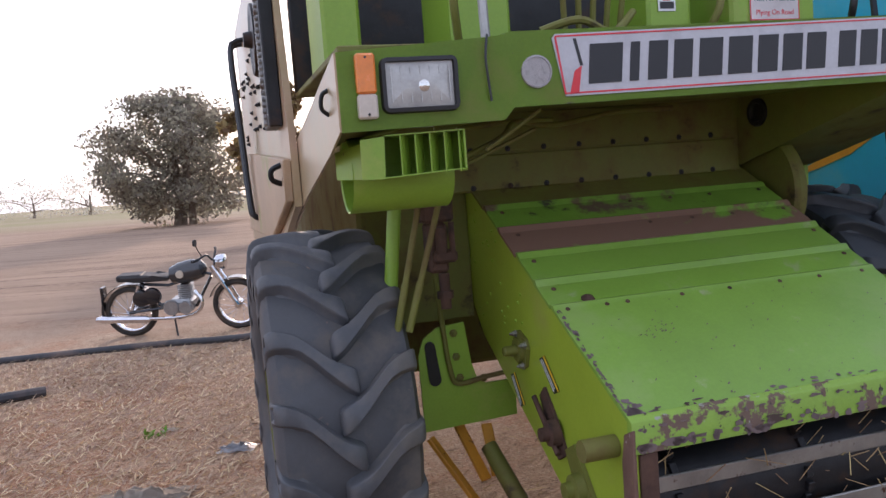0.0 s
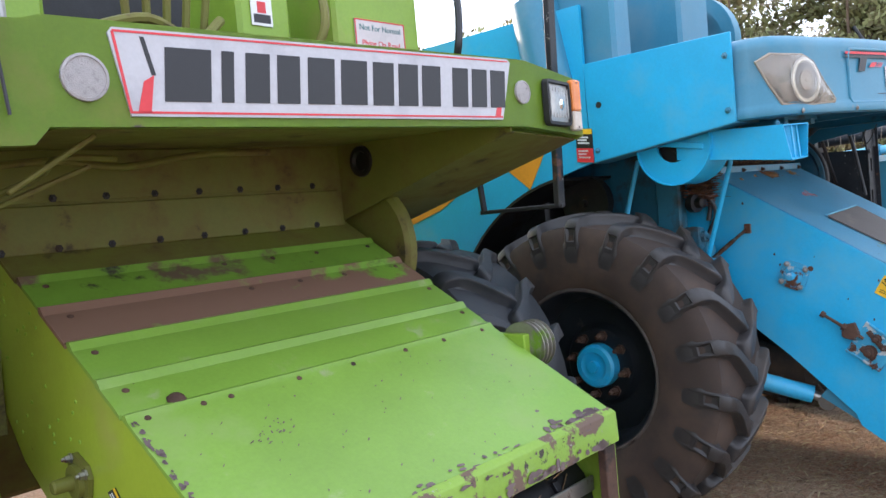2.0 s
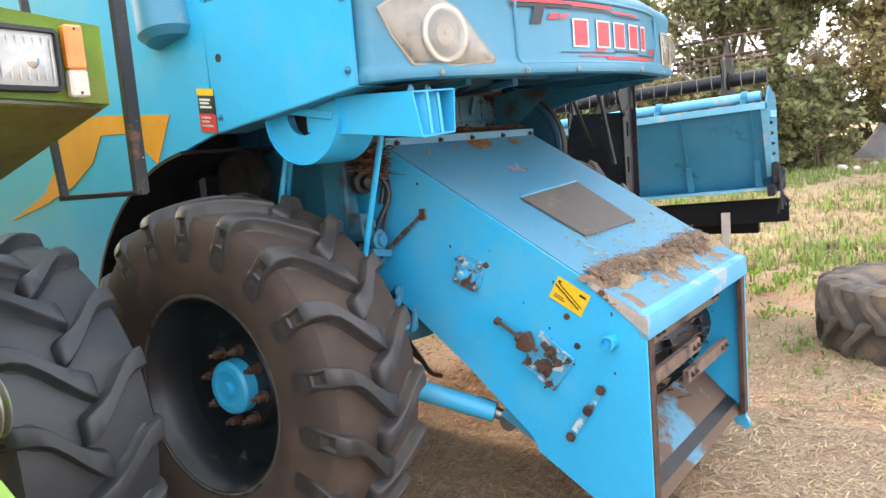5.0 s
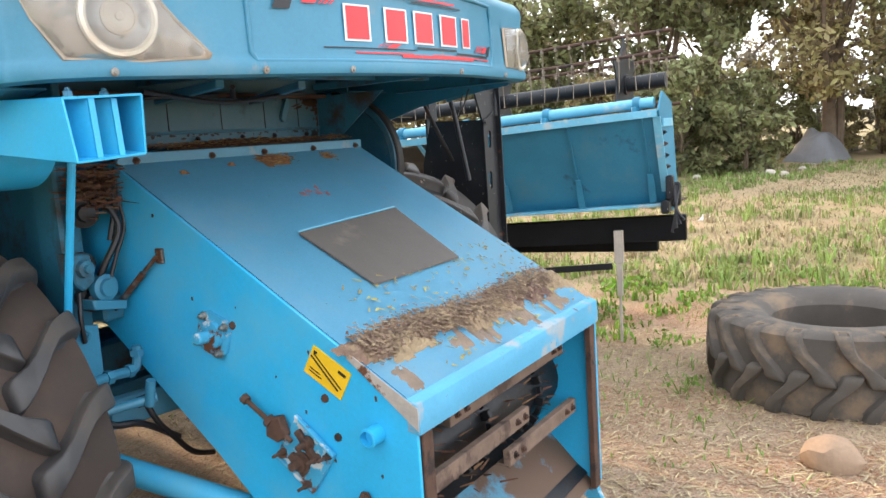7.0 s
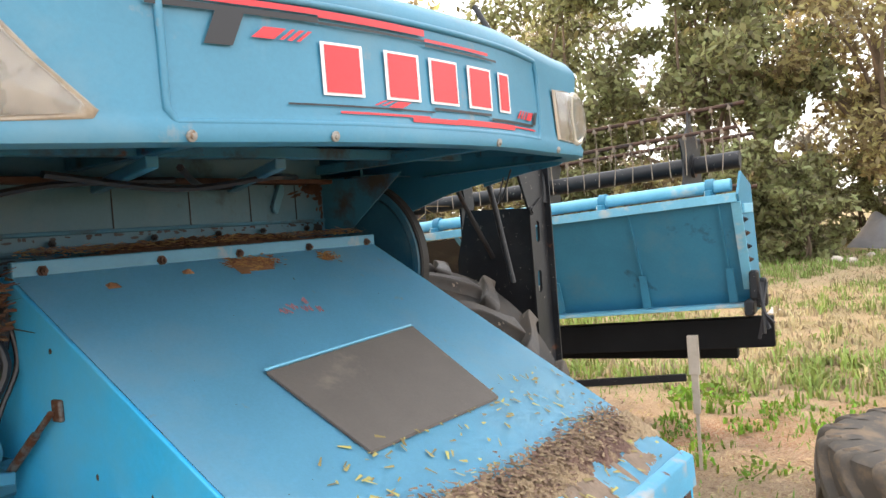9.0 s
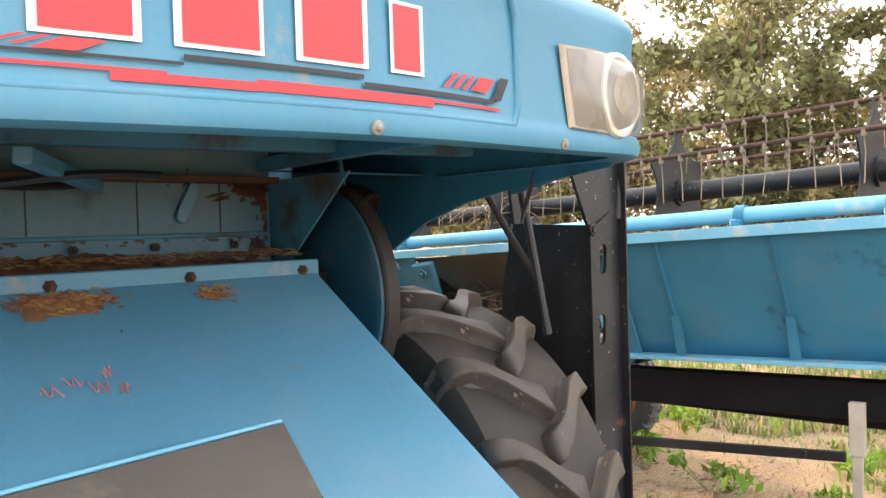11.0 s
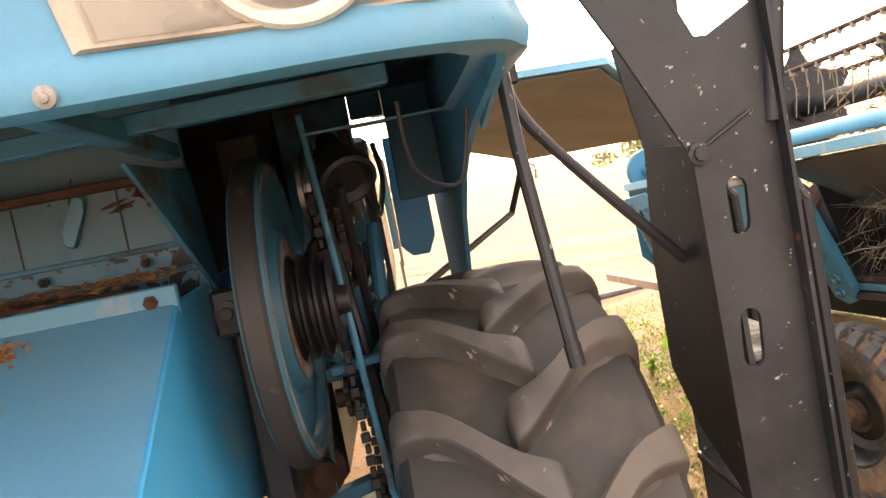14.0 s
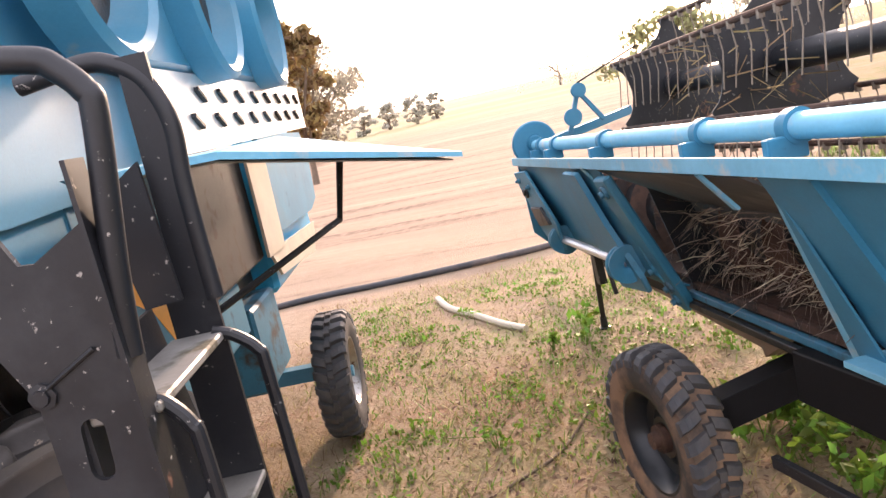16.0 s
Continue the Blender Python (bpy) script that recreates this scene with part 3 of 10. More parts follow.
def farm_wheel(parent, c, w, R, rim, count, out, tyre_mat, rim_mat, hub_mat, label, hand=1, bolts=8, lug_mat=None):
    """out: -1 where the wheel's dish faces -u."""
    bm = B()
    o = out * w
    lathe(bm, c, (1, 0, 0), [(o * 0.40, rim + 0.028), (o * 0.425, rim + 0.03), (o * 0.425, rim + 0.005), (o * 0.36, rim - 0.012), (o * 0.30, rim - 0.03), (o * 0.05, rim - 0.045), (o * 0.02, rim - 0.09), (o * 0.03, rim * 0.55), (o * 0.10, rim * 0.48), (o * 0.10, 0.02), (o * 0.07, 0.02), (o * 0.0, rim * 0.55), (-o * 0.02, rim - 0.06), (-o * 0.34, rim - 0.025), (-o * 0.42, rim + 0.03), (-o * 0.40, rim + 0.03)], 48, closed=True)
    wh = part("wheel", bm, rim_mat, parent, label)
    bm = B()
    lathe(bm, c, (1, 0, 0), [(o * 0.427, rim + 0.026), (o * 0.436, rim + 0.024), (o * 0.438, rim + 0.014), (o * 0.427, rim + 0.008)], 48, closed=True)
    part("rim_edge", bm, M_RIM_EDGE, wh, "scuffed rim edge")
    bm = B()
    farm_tyre(bm, c, w, R, rim)
    part("tyre", bm, tyre_mat, wh, "black rubber tyre with deep chevron lugs", 32)
    lugs(wh, Matrix.Translation(Vector(c) - OFF[wh]), w, R, count, lug_mat or M_LUG, hand)
    bm = B()
    lathe(bm, c, (out, 0, 0), [(0.08 * w, 0.115), (0.20 * w, 0.112), (0.225 * w, 0.10), (0.23 * w, 0.075), (0.21 * w, 0.06), (0.21 * w, 0.03), (0.26 * w, 0.028), (0.26 * w, 0.001)], 32)
    part("hub_cap", bm, hub_mat, wh)
    for i in range(bolts):
        a = 2 * math.pi * i / bolts + 0.2
        bm = B()
        bolt(bm, (c[0] + out * 0.10 * w, c[1] + 0.155 * math.cos(a), c[2] + 0.155 * math.sin(a)), (out, 0, 0), 0.018, 0.045)
        part("wheel_nut", bm, M_RUST, wh)
    return wh


def flange_bearing(parent, c, n, mat_plate, r=0.05, name="bearing"):
    """A square flange bearing with four bolts on a side facing n (along u)."""
    bm = B()
    x, y, z = c
    pts = []
    for i in range(4):
        a = radians(45 + 90 * i + 20)
        pts += [(y + r * 1.5 * math.cos(a - 0.25), z + r * 1.5 * math.sin(a - 0.25)), (y + r * 1.5 * math.cos(a + 0.25), z + r * 1.5 * math.sin(a + 0.25))]
    prism(bm, pts, "u", x, x + n * 0.014)
    lathe(bm, (x, y, z), (n, 0, 0), [(0.0, r * 0.95), (0.028, r * 0.9), (0.03, r * 0.6), (0.028, r * 0.4), (0.075, r * 0.38), (0.08, r * 0.3), (0.08, 0.001)], 16)
    bp = part(name, bm, mat_plate, parent, "rusty flange bearing with a shaft end")
    for i in range(4):
        a = radians(45 + 90 * i + 20)
        bm = B()
        bolt(bm, (x + n * 0.014, y + r * 1.28 * math.cos(a), z + r * 1.28 * math.sin(a)), (n, 0, 0), 0.010, 0.016)
        part("bearing_bolt", bm, M_STEEL, bp)
    return bp


def sticker(parent, name, corner, a, b_, n, ground, bars, label, lift=0.003):
    """A flat label with plain bars: bars are (x, y, w, h, material) in parts of its sides."""
    bm = B()
    plate_quad(bm, corner, a, b_, n, lift)
    st = part(name, bm, ground, parent, label, 0)
    a, b_, n2 = Vector(a), Vector(b_), Vector(n).normalized()
    for x, y, w, h, m in bars:
        bm = B()
        plate_quad(bm, Vector(corner) + a * x + b_ * y + n2 * lift, a * w, b_ * h, n2, 0.0012)
        part("bar", bm, m, st, "", 0)
    return st


def skew_bars(parent, origin, right, up, n, items, lean=0.18, thick=0.0025, mat_front=None, mat_edge=None, edge=0.0):
    """Plain leaning blocks standing for a line of letters: items are (x, width) along right."""
    o, r, u, n = Vector(origin), Vector(right).normalized(), Vector(up), Vector(n).normalized()
    for x, w in items:
        if mat_edge:
            bm = B()
            q = [o + r * (x - edge) - u * edge * 3, o + r * (x + w + edge) - u * edge * 3, o + r * (x + w + edge + lean * u.length) + u * (1 + edge * 3), o + r * (x - edge + lean * u.length) + u * (1 + edge * 3)]
            lo = [bm.verts.new(p) for p in q]
            hi = [bm.verts.new(p + n * thick * 0.5) for p in q]
            bm.faces.new(hi)
            for i in range(4):
                bm.faces.new((lo[i], lo[(i + 1) % 4], hi[(i + 1) % 4], hi[i]))
            part("bar_outline", bm, mat_edge, parent, "", 0)
        bm = B()
        q = [o + r * x, o + r * (x + w), o + r * (x + w + lean * u.length) + u, o + r * (x + lean * u.length) + u]
        lo = [bm.verts.new(p) for p in q]
        hi = [bm.verts.new(p + n * thick) for p in q]
        bm.faces.new(hi)
        for i in range(4):
            bm.faces.new((lo[i], lo[(i + 1) % 4], hi[(i + 1) % 4], hi[i]))
        part("bar", bm, mat_front, parent, "", 0)


def written(name, words, p, size, material, parent):
    """Words in the built-in font, facing -v, centred on p, as a thin mesh."""
    cu = bpy.data.curves.new(name, "FONT")
    cu.body, cu.size, cu.extrude, cu.align_x = words, size, 0.0006, "CENTER"
    tmp = bpy.data.objects.new(name, cu)
    me = bpy.data.meshes.new_from_object(tmp)
    bpy.data.objects.remove(tmp)
    bm = B()
    bm.from_mesh(me)
    bpy.data.meshes.remove(me)
    bmesh.ops.transform(bm, matrix=Matrix.Translation(p) @ Matrix.Rotation(radians(90), 4, "X"), verts=bm.verts)
    return part(name, bm, material, parent, "", 0)


mat("label_teal", (0.03, 0.16, 0.17), 0.5)
# ---- the green combine ----
green = thing("combine_harvester", (1.72, 3.2, 0.0), "worn bright-green combine harvester without its header, parked on dry soil", "combine harvester", "combines")

# feeder house: sloping box between the wheels
FS = (1.545 - 0.93) / (3.09 - 1.96)      # rise of its top
def gz(v):
    return 0.93 + (v - 1.96) * FS
bm = B()
prism(bm, [(1.962, 0.915), (3.36, gz(3.36) - 0.02), (3.42, 1.22), (3.2, 0.98), (2.02, 0.29), (1.962, 0.32)], "u", 1.105, 1.118, 0.002)
fh = part("feeder_house", bm, M_GREEN_BOUNCE, green, "bright green sloping feeder housing with chipped edges")
bm = B()
prism(bm, [(1.962, 0.915), (3.36, gz(3.36) - 0.02), (3.42, 1.22), (3.2, 0.98), (2.02, 0.29), (1.962, 0.32)], "u", 2.448, 2.461, 0.002)
part("side_plate", bm, M_GREEN, fh)
bm = B()
slab(bm, [(1.12, 2.02, 0.30), (2.446, 2.02, 0.30), (2.446, 3.3, 1.02), (1.12, 3.3, 1.02)], 0.012)
part("floor_plate", bm, M_DARK, fh)
# top sheets, each with a raised folded edge towards the rear
seams = [1.965, 2.47, 2.60, 2.76, 2.925, 3.08, 3.30]
mats = [M_GREEN_TOP, M_GREEN_TOP, M_GREEN_TOP, M_GREEN_WORN, M_GREEN_SCUFF, M_GREEN_DIRTY]
for i in range(6):
    v0, v1 = seams[i], seams[i + 1]
    up0 = 0.004 * i + (0.012 if i else 0.0)
    bm = B()
    lift = 0.006 if i in (1, 2, 3, 4) else 0.002
    prof = [(v0 + 0.002, gz(v0) + 0.0), (v0 + 0.03, gz(v0 + 0.03) + 0.002), (v1 - 0.035, gz(v1 - 0.035) + 0.002), (v1 - 0.018, gz(v1) + lift), (v1 - 0.002, gz(v1) + lift), (v1 - 0.002, gz(v1) - 0.012), (v0 + 0.002, gz(v0) - 0.012)]
    prism(bm, prof, "u", 1.10 - 0.004 * (i % 2), 2.466 + 0.004 * (i % 2))
    part("top_sheet", bm, mats[i], fh, "", 25)
    if i in (0, 1, 2, 3, 4):
        vb = v1 - 0.055 if i else v1 - 0.03
        for ub in ((1.15, 1.30, 1.38, 1.60, 1.80, 2.02, 2.20, 2.40) if i == 0 else (1.16, 1.75, 1.95, 2.15, 2.41) if i in (3, 4) else (1.15, 2.42)):
            bm = B()
            lathe(bm, (ub, vb, gz(vb) + 0.001), (0, -FS, 1), [(0, 0.010), (0.002, 0.010), (0.005, 0.006), (0.006, 0.002)], 8)
            part("rivet", bm, M_RUST, fh)
bm = B()
lathe(bm, (1.247, 2.475, gz(2.475) + 0.002), (0, -FS, 1), [(0, 0.026), (0.004, 0.024), (0.012, 0.015), (0.016, 0.006)], 9)
part("dirt_clod", bm, M_RUST, fh)
# folded front lip
bm = B()
prism(bm, [(1.955, gz(1.96) + 0.006), (1.985, gz(1.985) + 0.006), (1.985, 0.845), (1.95, 0.84)], "u", 1.098, 2.468, 0.003)
part("front_lip", bm, mat("chipped_green_edge", (0.22, 0.36, 0.04), 0.5, 0, 0.1, 3, 0.08, 80, [((0.14, 0.09, 0.065), 7.0, 0.53, 0.03, 0.8), ((0.30, 0.30, 0.26), 16.0, 0.62, 0.03, 0.7), ((0.05, 0.04, 0.035), 22.0, 0.62, 0.03, 0.8)]), fh, "scraped and rusting front edge")
# front frame posts and inner parts
for u0 in (1.118, 2.388):
    bm = B()
    box(bm, (u0, 1.955, 0.30), (u0 + 0.06, 1.985, 0.84), 0.003)
    part("front_post", bm, M_RUST, fh, "rust-brown steel post")
for z0 in (0.70, 0.52):
    bm = B()
    obox(bm, (1.14, 2.04, z0), (2.43, 2.04, z0), 0.012, 0.05)
    obox(bm, (1.14, 2.06, z0 - 0.02), (2.43, 2.06, z0 - 0.02), 0.05, 0.008)
    part("chain_slat", bm, M_STEEL, fh, "worn steel conveyor slat")
bm = B()
rod(bm, (1.12, 2.22, 0.62), (2.445, 2.22, 0.62), 0.17, 20)
part("front_drum", bm, M_DARK, fh)
for u0 in (1.30, 1.78, 2.28):
    bm = B()
    for k in range(26):
        a = k / 26 * 2 * math.pi
        p = (u0, 2.24 - 0.19 * math.cos(a), 0.62 + 0.19 * math.sin(a))
        q = (u0, 2.24 - 0.19 * math.cos(a + 0.18), 0.62 + 0.19 * math.sin(a + 0.18))
        obox(bm, p, q, 0.036 if k % 2 else 0.022, 0.024, (1, 0, 0), 0.002)
    part("feeder_chain", bm, M_DARK, fh, "oily roller chain")
bm = B()
for k in range(70):
    u0, v0, z0 = random.uniform(1.2, 2.4), random.uniform(1.97, 2.1), random.uniform(0.40, 0.82)
    d = Vector((random.uniform(-1, 1), random.uniform(-0.4, 0.4), random.uniform(-1, 0.6))).normalized() * random.uniform(0.05, 0.16)
    obox(bm, (u0, v0, z0), Vector((u0, v0, z0)) + d, 0.003, 0.002, bev=0)
tagged(part("caught_straw", bm, M_STRAW, fh, "wisps of dry straw", 0), kind="stuff")
# rusted corner angle and flaked paint along the edges of the top sheet
bm = B()
prism(bm, [(1.950, 0.30), (2.02, 0.30), (2.02, 0.80), (2.00, 0.89), (1.95, 0.915)], "u", 1.094, 1.106, 0.003)
part("corner_angle", bm, mat("rust_and_green", (0.15, 0.085, 0.06), 0.75, 0, 0.25, 8, 0.2, 80, [((0.22, 0.33, 0.05), 8.0, 0.57, 0.04, 0.5), ((0.30, 0.26, 0.22), 20.0, 0.64, 0.03, 0.6)]), fh, "rusted corner angle with flakes of green")
def flakes(bm, n, place, size, n_):
    """Small ragged flat patches where the paint has come off."""
    for _ in range(n):
        p, along, across = place()
        ra, rc = random.uniform(*size) * random.uniform(0.8, 2.4), random.uniform(*size) * 0.8
        k = random.randint(6, 9)
        bm.faces.new([bm.verts.new(Vector(p) + n_ * 0.0 + Vector(along) * ra * math.cos(6.283 * i / k) * random.uniform(0.5, 1.2) + Vector(across) * rc * math.sin(6.283 * i / k) * random.uniform(0.5, 1.2)) for i in range(k)])
slope_ = Vector((0, 1, FS)).normalized()
up_ = Vector((0, -FS, 1)).normalized()
def on_top(u, v):
    return Vector((u, v, gz(v))) + up_ * 0.0045
M_FLAKE = mat("bared_dark_primer", (0.15, 0.11, 0.105), 0.75, 0, 0.2, 14, 0.1, 80, [((0.07, 0.045, 0.035), 10.0, 0.52, 0.1, 0.85)])
bm = B()
flakes(bm, 90, lambda: (on_top(random.uniform(1.11, 2.45), 1.972 + abs(random.gauss(0, 0.016))), (1, 0, 0), slope_), (0.004, 0.013), up_)
flakes(bm, 16, lambda: (on_top(random.uniform(2.15, 2.42), 1.99 + abs(random.gauss(0, 0.02))), (1, 0, 0), slope_), (0.008, 0.022), up_)
flakes(bm, 60, lambda: (on_top(1.104 + abs(random.gauss(0, 0.008)), random.uniform(1.98, 2.46)), slope_, (1, 0, 0)), (0.003, 0.009), up_)
flakes(bm, 26, lambda: (on_top(1.12 + abs(random.gauss(0, 0.02)), 1.985 + abs(random.gauss(0, 0.025))), (1, 0, 0), slope_), (0.005, 0.014), up_)
flakes(bm, 60, lambda: (on_top(random.uniform(1.15, 2.4), random.uniform(2.0, 2.44)), (0.8, 0.5, 0.5 * FS), slope_), (0.0015, 0.005), up_)
flakes(bm, 22, lambda: (on_top(random.gauss(1.38, 0.05), random.gauss(2.29, 0.02)), (0.8, 0.3, 0.3 * FS), slope_), (0.002, 0.006), up_)
tagged(part("paint_flake", bm, M_FLAKE, fh, "bare dark patches where paint has flaked off", 0), kind="stuff")
bm = B()
flakes(bm, 60, lambda: ((random.uniform(1.11, 2.45), 1.9475, 0.848 + abs(random.gauss(0, 0.014))), (1, 0, 0), (0, 0, 1)), (0.006, 0.02), up_)
flakes(bm, 30, lambda: ((random.uniform(1.11, 2.45), 1.9505, 0.925 - abs(random.gauss(0, 0.008))), (1, 0, 0), (0, 0, 1)), (0.003, 0.010), up_)
tagged(part("paint_flake", bm, M_FLAKE, fh, "rust showing along the scraped lip", 0), kind="stuff")
# fittings on the side
flange_bearing(fh, (1.104, 2.76, 1.00), -1, M_GREEN_DIRTY, 0.05)
bm = B()
prism(bm, [(2.60, 0.86), (2.56, 0.90), (2.47, 0.80), (2.40, 0.70), (2.47, 0.66), (2.55, 0.75)], "u", 1.104, 1.092)
lathe(bm, (1.09, 2.47, 0.76), (-1, 0, 0), [(0, 0.05), (0.03, 0.045), (0.035, 0.025), (0.06, 0.024)], 14)
rod(bm, (1.07, 2.60, 0.86), (1.07, 2.42, 0.70), 0.010)
part("tensioner", bm, M_RUST, fh, "rusty chain tensioner")
bm = B()
prism(bm, [(2.40, 0.72), (2.33, 0.76), (2.20, 0.60), (2.20, 0.50), (2.28, 0.50)], "u", 1.104, 1.088)
lathe(bm, (1.09, 2.30, 0.62), (-1, 0, 0), [(0, 0.055), (0.03, 0.05), (0.035, 0.03), (0.06, 0.028)], 14)
part("bearing_block", bm, M_GREEN_DIRTY, fh)
bm = B()
rod(bm, (1.104, 2.07, 0.835), (0.99, 2.07, 0.835), 0.034, 16)
part("stub_shaft", bm, M_GREEN_DIRTY, fh, "green stub pipe with bare end")
for a, e in (((1.1035, 2.60, 0.995), (0, -0.11, -0.105)), ((1.1035, 2.90, 0.87), (0, -0.085, -0.11))):
    sticker(fh, "warning_sticker", a, e, (0, -0.045, 0.02), (-1, 0, 0), M_INK, [(0, 0.78, 1, 0.22, M_YELLOW), (0.05, 0.15, 0.9, 0.08, M_WHITE), (0.05, 0.40, 0.85, 0.08, M_WHITE)], "small black and yellow warning sticker")
for k in range(26):
    v0 = random.uniform(2.75, 3.32)
    z0 = random.uniform(1.06, gz(v0) - 0.06)
    bm = B()
    lathe(bm, (1.105, v0, z0), (-1, 0, 0), [(0, 0.006), (0.003, 0.005), (0.004, 0.001)], 6)
    part("side_rivet", bm, M_GREEN, fh)

# nose over the feeder
bm = B()
prof = [(0.40, 2.285), (0.90, 2.262), (0.93, 2.255), (2.50, 2.255), (2.55, 2.262), (3.03, 2.36), (3.03, 2.48), (0.40, 2.40)]
lower = [1.822, 1.832, 1.868, 1.895, 1.895, 1.88]
upper = [2.052, 2.085, 2.095, 2.125, 2.125, 2.10]
fr = prof[:6]
vb = [bm.verts.new((u, v, z)) for (u, v), z in zip(fr, lower)]
vt = [bm.verts.new((u, v, z)) for (u, v), z in zip(fr, upper)]
vt2 = [bm.verts.new((u, v + 0.07, z + 0.004)) for (u, v), z in zip(fr, upper)]
vb2 = [bm.verts.new((u, v + 0.05, z + 0.002)) for (u, v), z in zip(fr, lower)]
vi = [bm.verts.new((u, v + 0.014, z - 0.012)) for (u, v), z in zip(fr, upper)]
for i in range(5):
    for p, q in ((vb, vt), (vt, vt2), (vb2, vb)):
        bm.faces.new((p[i], p[i + 1], q[i + 1], q[i]))
bmesh.ops.solidify(bm, geom=bm.faces[:], thickness=0.004)
nose = part("front_panel", bm, M_GREEN, green, "bright green folded front panel with scuffed paint", 20)

# name plate with plain bars
bm = B()
q = [(1.10, 1.893), (2.385, 1.915), (2.445, 2.108), (2.43, 2.118), (1.075, 2.083), (1.065, 2.07)]
prism(bm, q, "v", 2.249, 2.254)
plate = part("name_plate", bm, M_PLATE, nose, "white name plate edged in red with black blocks", 0)
for pts in ([(1.10, 1.899), (2.382, 1.921), (2.385, 1.926), (1.10, 1.904)], [(1.075, 2.073), (2.43, 2.108), (2.43, 2.112), (1.075, 2.078)], [(1.097, 1.899), (1.103, 1.899), (1.078, 2.074), (1.072, 2.074)], [(1.115, 1.90), (1.145, 1.90), (1.16, 1.985), (1.135, 1.97)], [(2.345, 1.925), (2.372, 1.925), (2.40, 2.03), (2.385, 2.03)]):
    bm = B()
    prism(bm, pts, "v", 2.2475, 2.249)
    part("red_line", bm, M_RED, plate, "", 0)
for pts in ([(1.155, 1.985), (1.165, 1.985), (1.145, 2.068), (1.135, 2.068)],):
    bm = B()
    prism(bm, pts, "v", 2.2475, 2.249)
    part("black_line", bm, M_INK, plate, "", 0)
x = 0.0
items = []
for w, gap in ((0.125, 0.03), (0.036, 0.035), (0.075, 0.025), (0.075, 0.028), (0.095, 0.025), (0.10, 0.025), (0.085, 0.022), (0.085, 0.02), (0.085, 0.06), (0.078, 0.022), (0.078, 0.022), (0.08, 0.0)):
    items.append((x * 0.93, w * 0.93))
    x += w + gap
skew_bars(plate, (1.180, 2.2485, 1.928), (1, 0, 0.022), (0, 0, 0.122), (0, -1, 0), items, 0.10, 0.0016, M_INK)

def headlamp(parent, u0, u1, z0, z1, v, slope, amber_left):
    """A framed square lamp beside an amber and a white indicator, on a front that falls back by slope."""
    def vv(u):
        return v + slope * (u - u0)
    bm = B()
    n = 6
    cx, cz, hx, hz, r = (u0 + u1) / 2, (z0 + z1) / 2, (u1 - u0) / 2, (z1 - z0) / 2, 0.022
    def ring(inset, dv):
        pts = []
        for sx, sz, a0 in ((1, 1, 0), (-1, 1, 90), (-1, -1, 180), (1, -1, 270)):
            for k in range(4):
                a = radians(a0 + 30 * k)
                x = cx + sx * (hx - r) + (r - inset) * math.cos(a) if inset < r else cx + sx * (hx - inset)
                zz = cz + sz * (hz - r) + (r - inset) * math.sin(a) if inset < r else cz + sz * (hz - inset)
                pts.append((x, vv(x) + dv, zz))
        return [bm.verts.new(p) for p in pts]
    a, b1, c, d = ring(0, 0.002), ring(0.003, -0.022), ring(0.014, -0.024), ring(0.017, -0.010)
    for p, q in ((a, b1), (b1, c), (c, d)):
        for i in range(16):
            bm.faces.new((p[i], p[(i + 1) % 16], q[(i + 1) % 16], q[i]))
    hl = part("headlight", bm, M_RUBBERSEAL, parent, "square headlight in a black rubber frame", 50)
    bm = B()
    e, f, g = ring(0.016, -0.012), ring(0.05, -0.020), ring(0.07, -0.022)
    for p, q in ((e, f), (f, g)):
        for i in range(16):
            bm.faces.new((p[i], p[(i + 1) % 16], q[(i + 1) % 16], q[i]))
    bm.faces.new(g)
    part("lens", bm, M_LENS, hl, "clouded ribbed glass lens", 50)
    for k in range(7):
        x = u0 + 0.03 + (u1 - u0 - 0.06) * k / 6
        bm = B()
        obox(bm, (x, vv(x) - 0.0195, z0 + 0.03), (x, vv(x) - 0.0195, z1 - 0.03), 0.004, 0.003, (0, 1, 0), 0)
        part("lens_rib", bm, M_LENS, hl)
    bm = B()
    lathe(bm, (cx + 0.01, vv(cx) - 0.021, cz - 0.005), (0, -1, 0), [(-0.003, 0.022), (0.002, 0.016), (0.004, 0.001)], 14)
    part("bulb_spot", bm, M_REFLECT, hl)
    il, iw = (u0 - 0.072, 0.058) if amber_left else (u1 + 0.015, 0.055)
    zi0, zi1 = (z0 - 0.012, z1 + 0.012)
    bm = B()
    box(bm, (il, vv(il) - 0.026, zi0), (il + iw, vv(il) + 0.004, zi0 + (zi1 - zi0) * 0.38), 0.006)
    ind = part("indicator", bm, M_MILKY, parent, "two-part amber and milky indicator lamp")
    bm = B()
    box(bm, (il, vv(il) - 0.027, zi0 + (zi1 - zi0) * 0.385), (il + iw, vv(il) + 0.004, zi1), 0.006)
    part("amber_lens", bm, M_ORANGE, ind)
    for zz in (zi0 + 0.012, zi1 - 0.012):
        bm = B()
        lathe(bm, (il + iw / 2, vv(il) - 0.027, zz), (0, -1, 0), [(-0.002, 0.004), (0.001, 0.004), (0.0015, 0.001)], 8)
        part("screw", bm, M_DARK, ind)

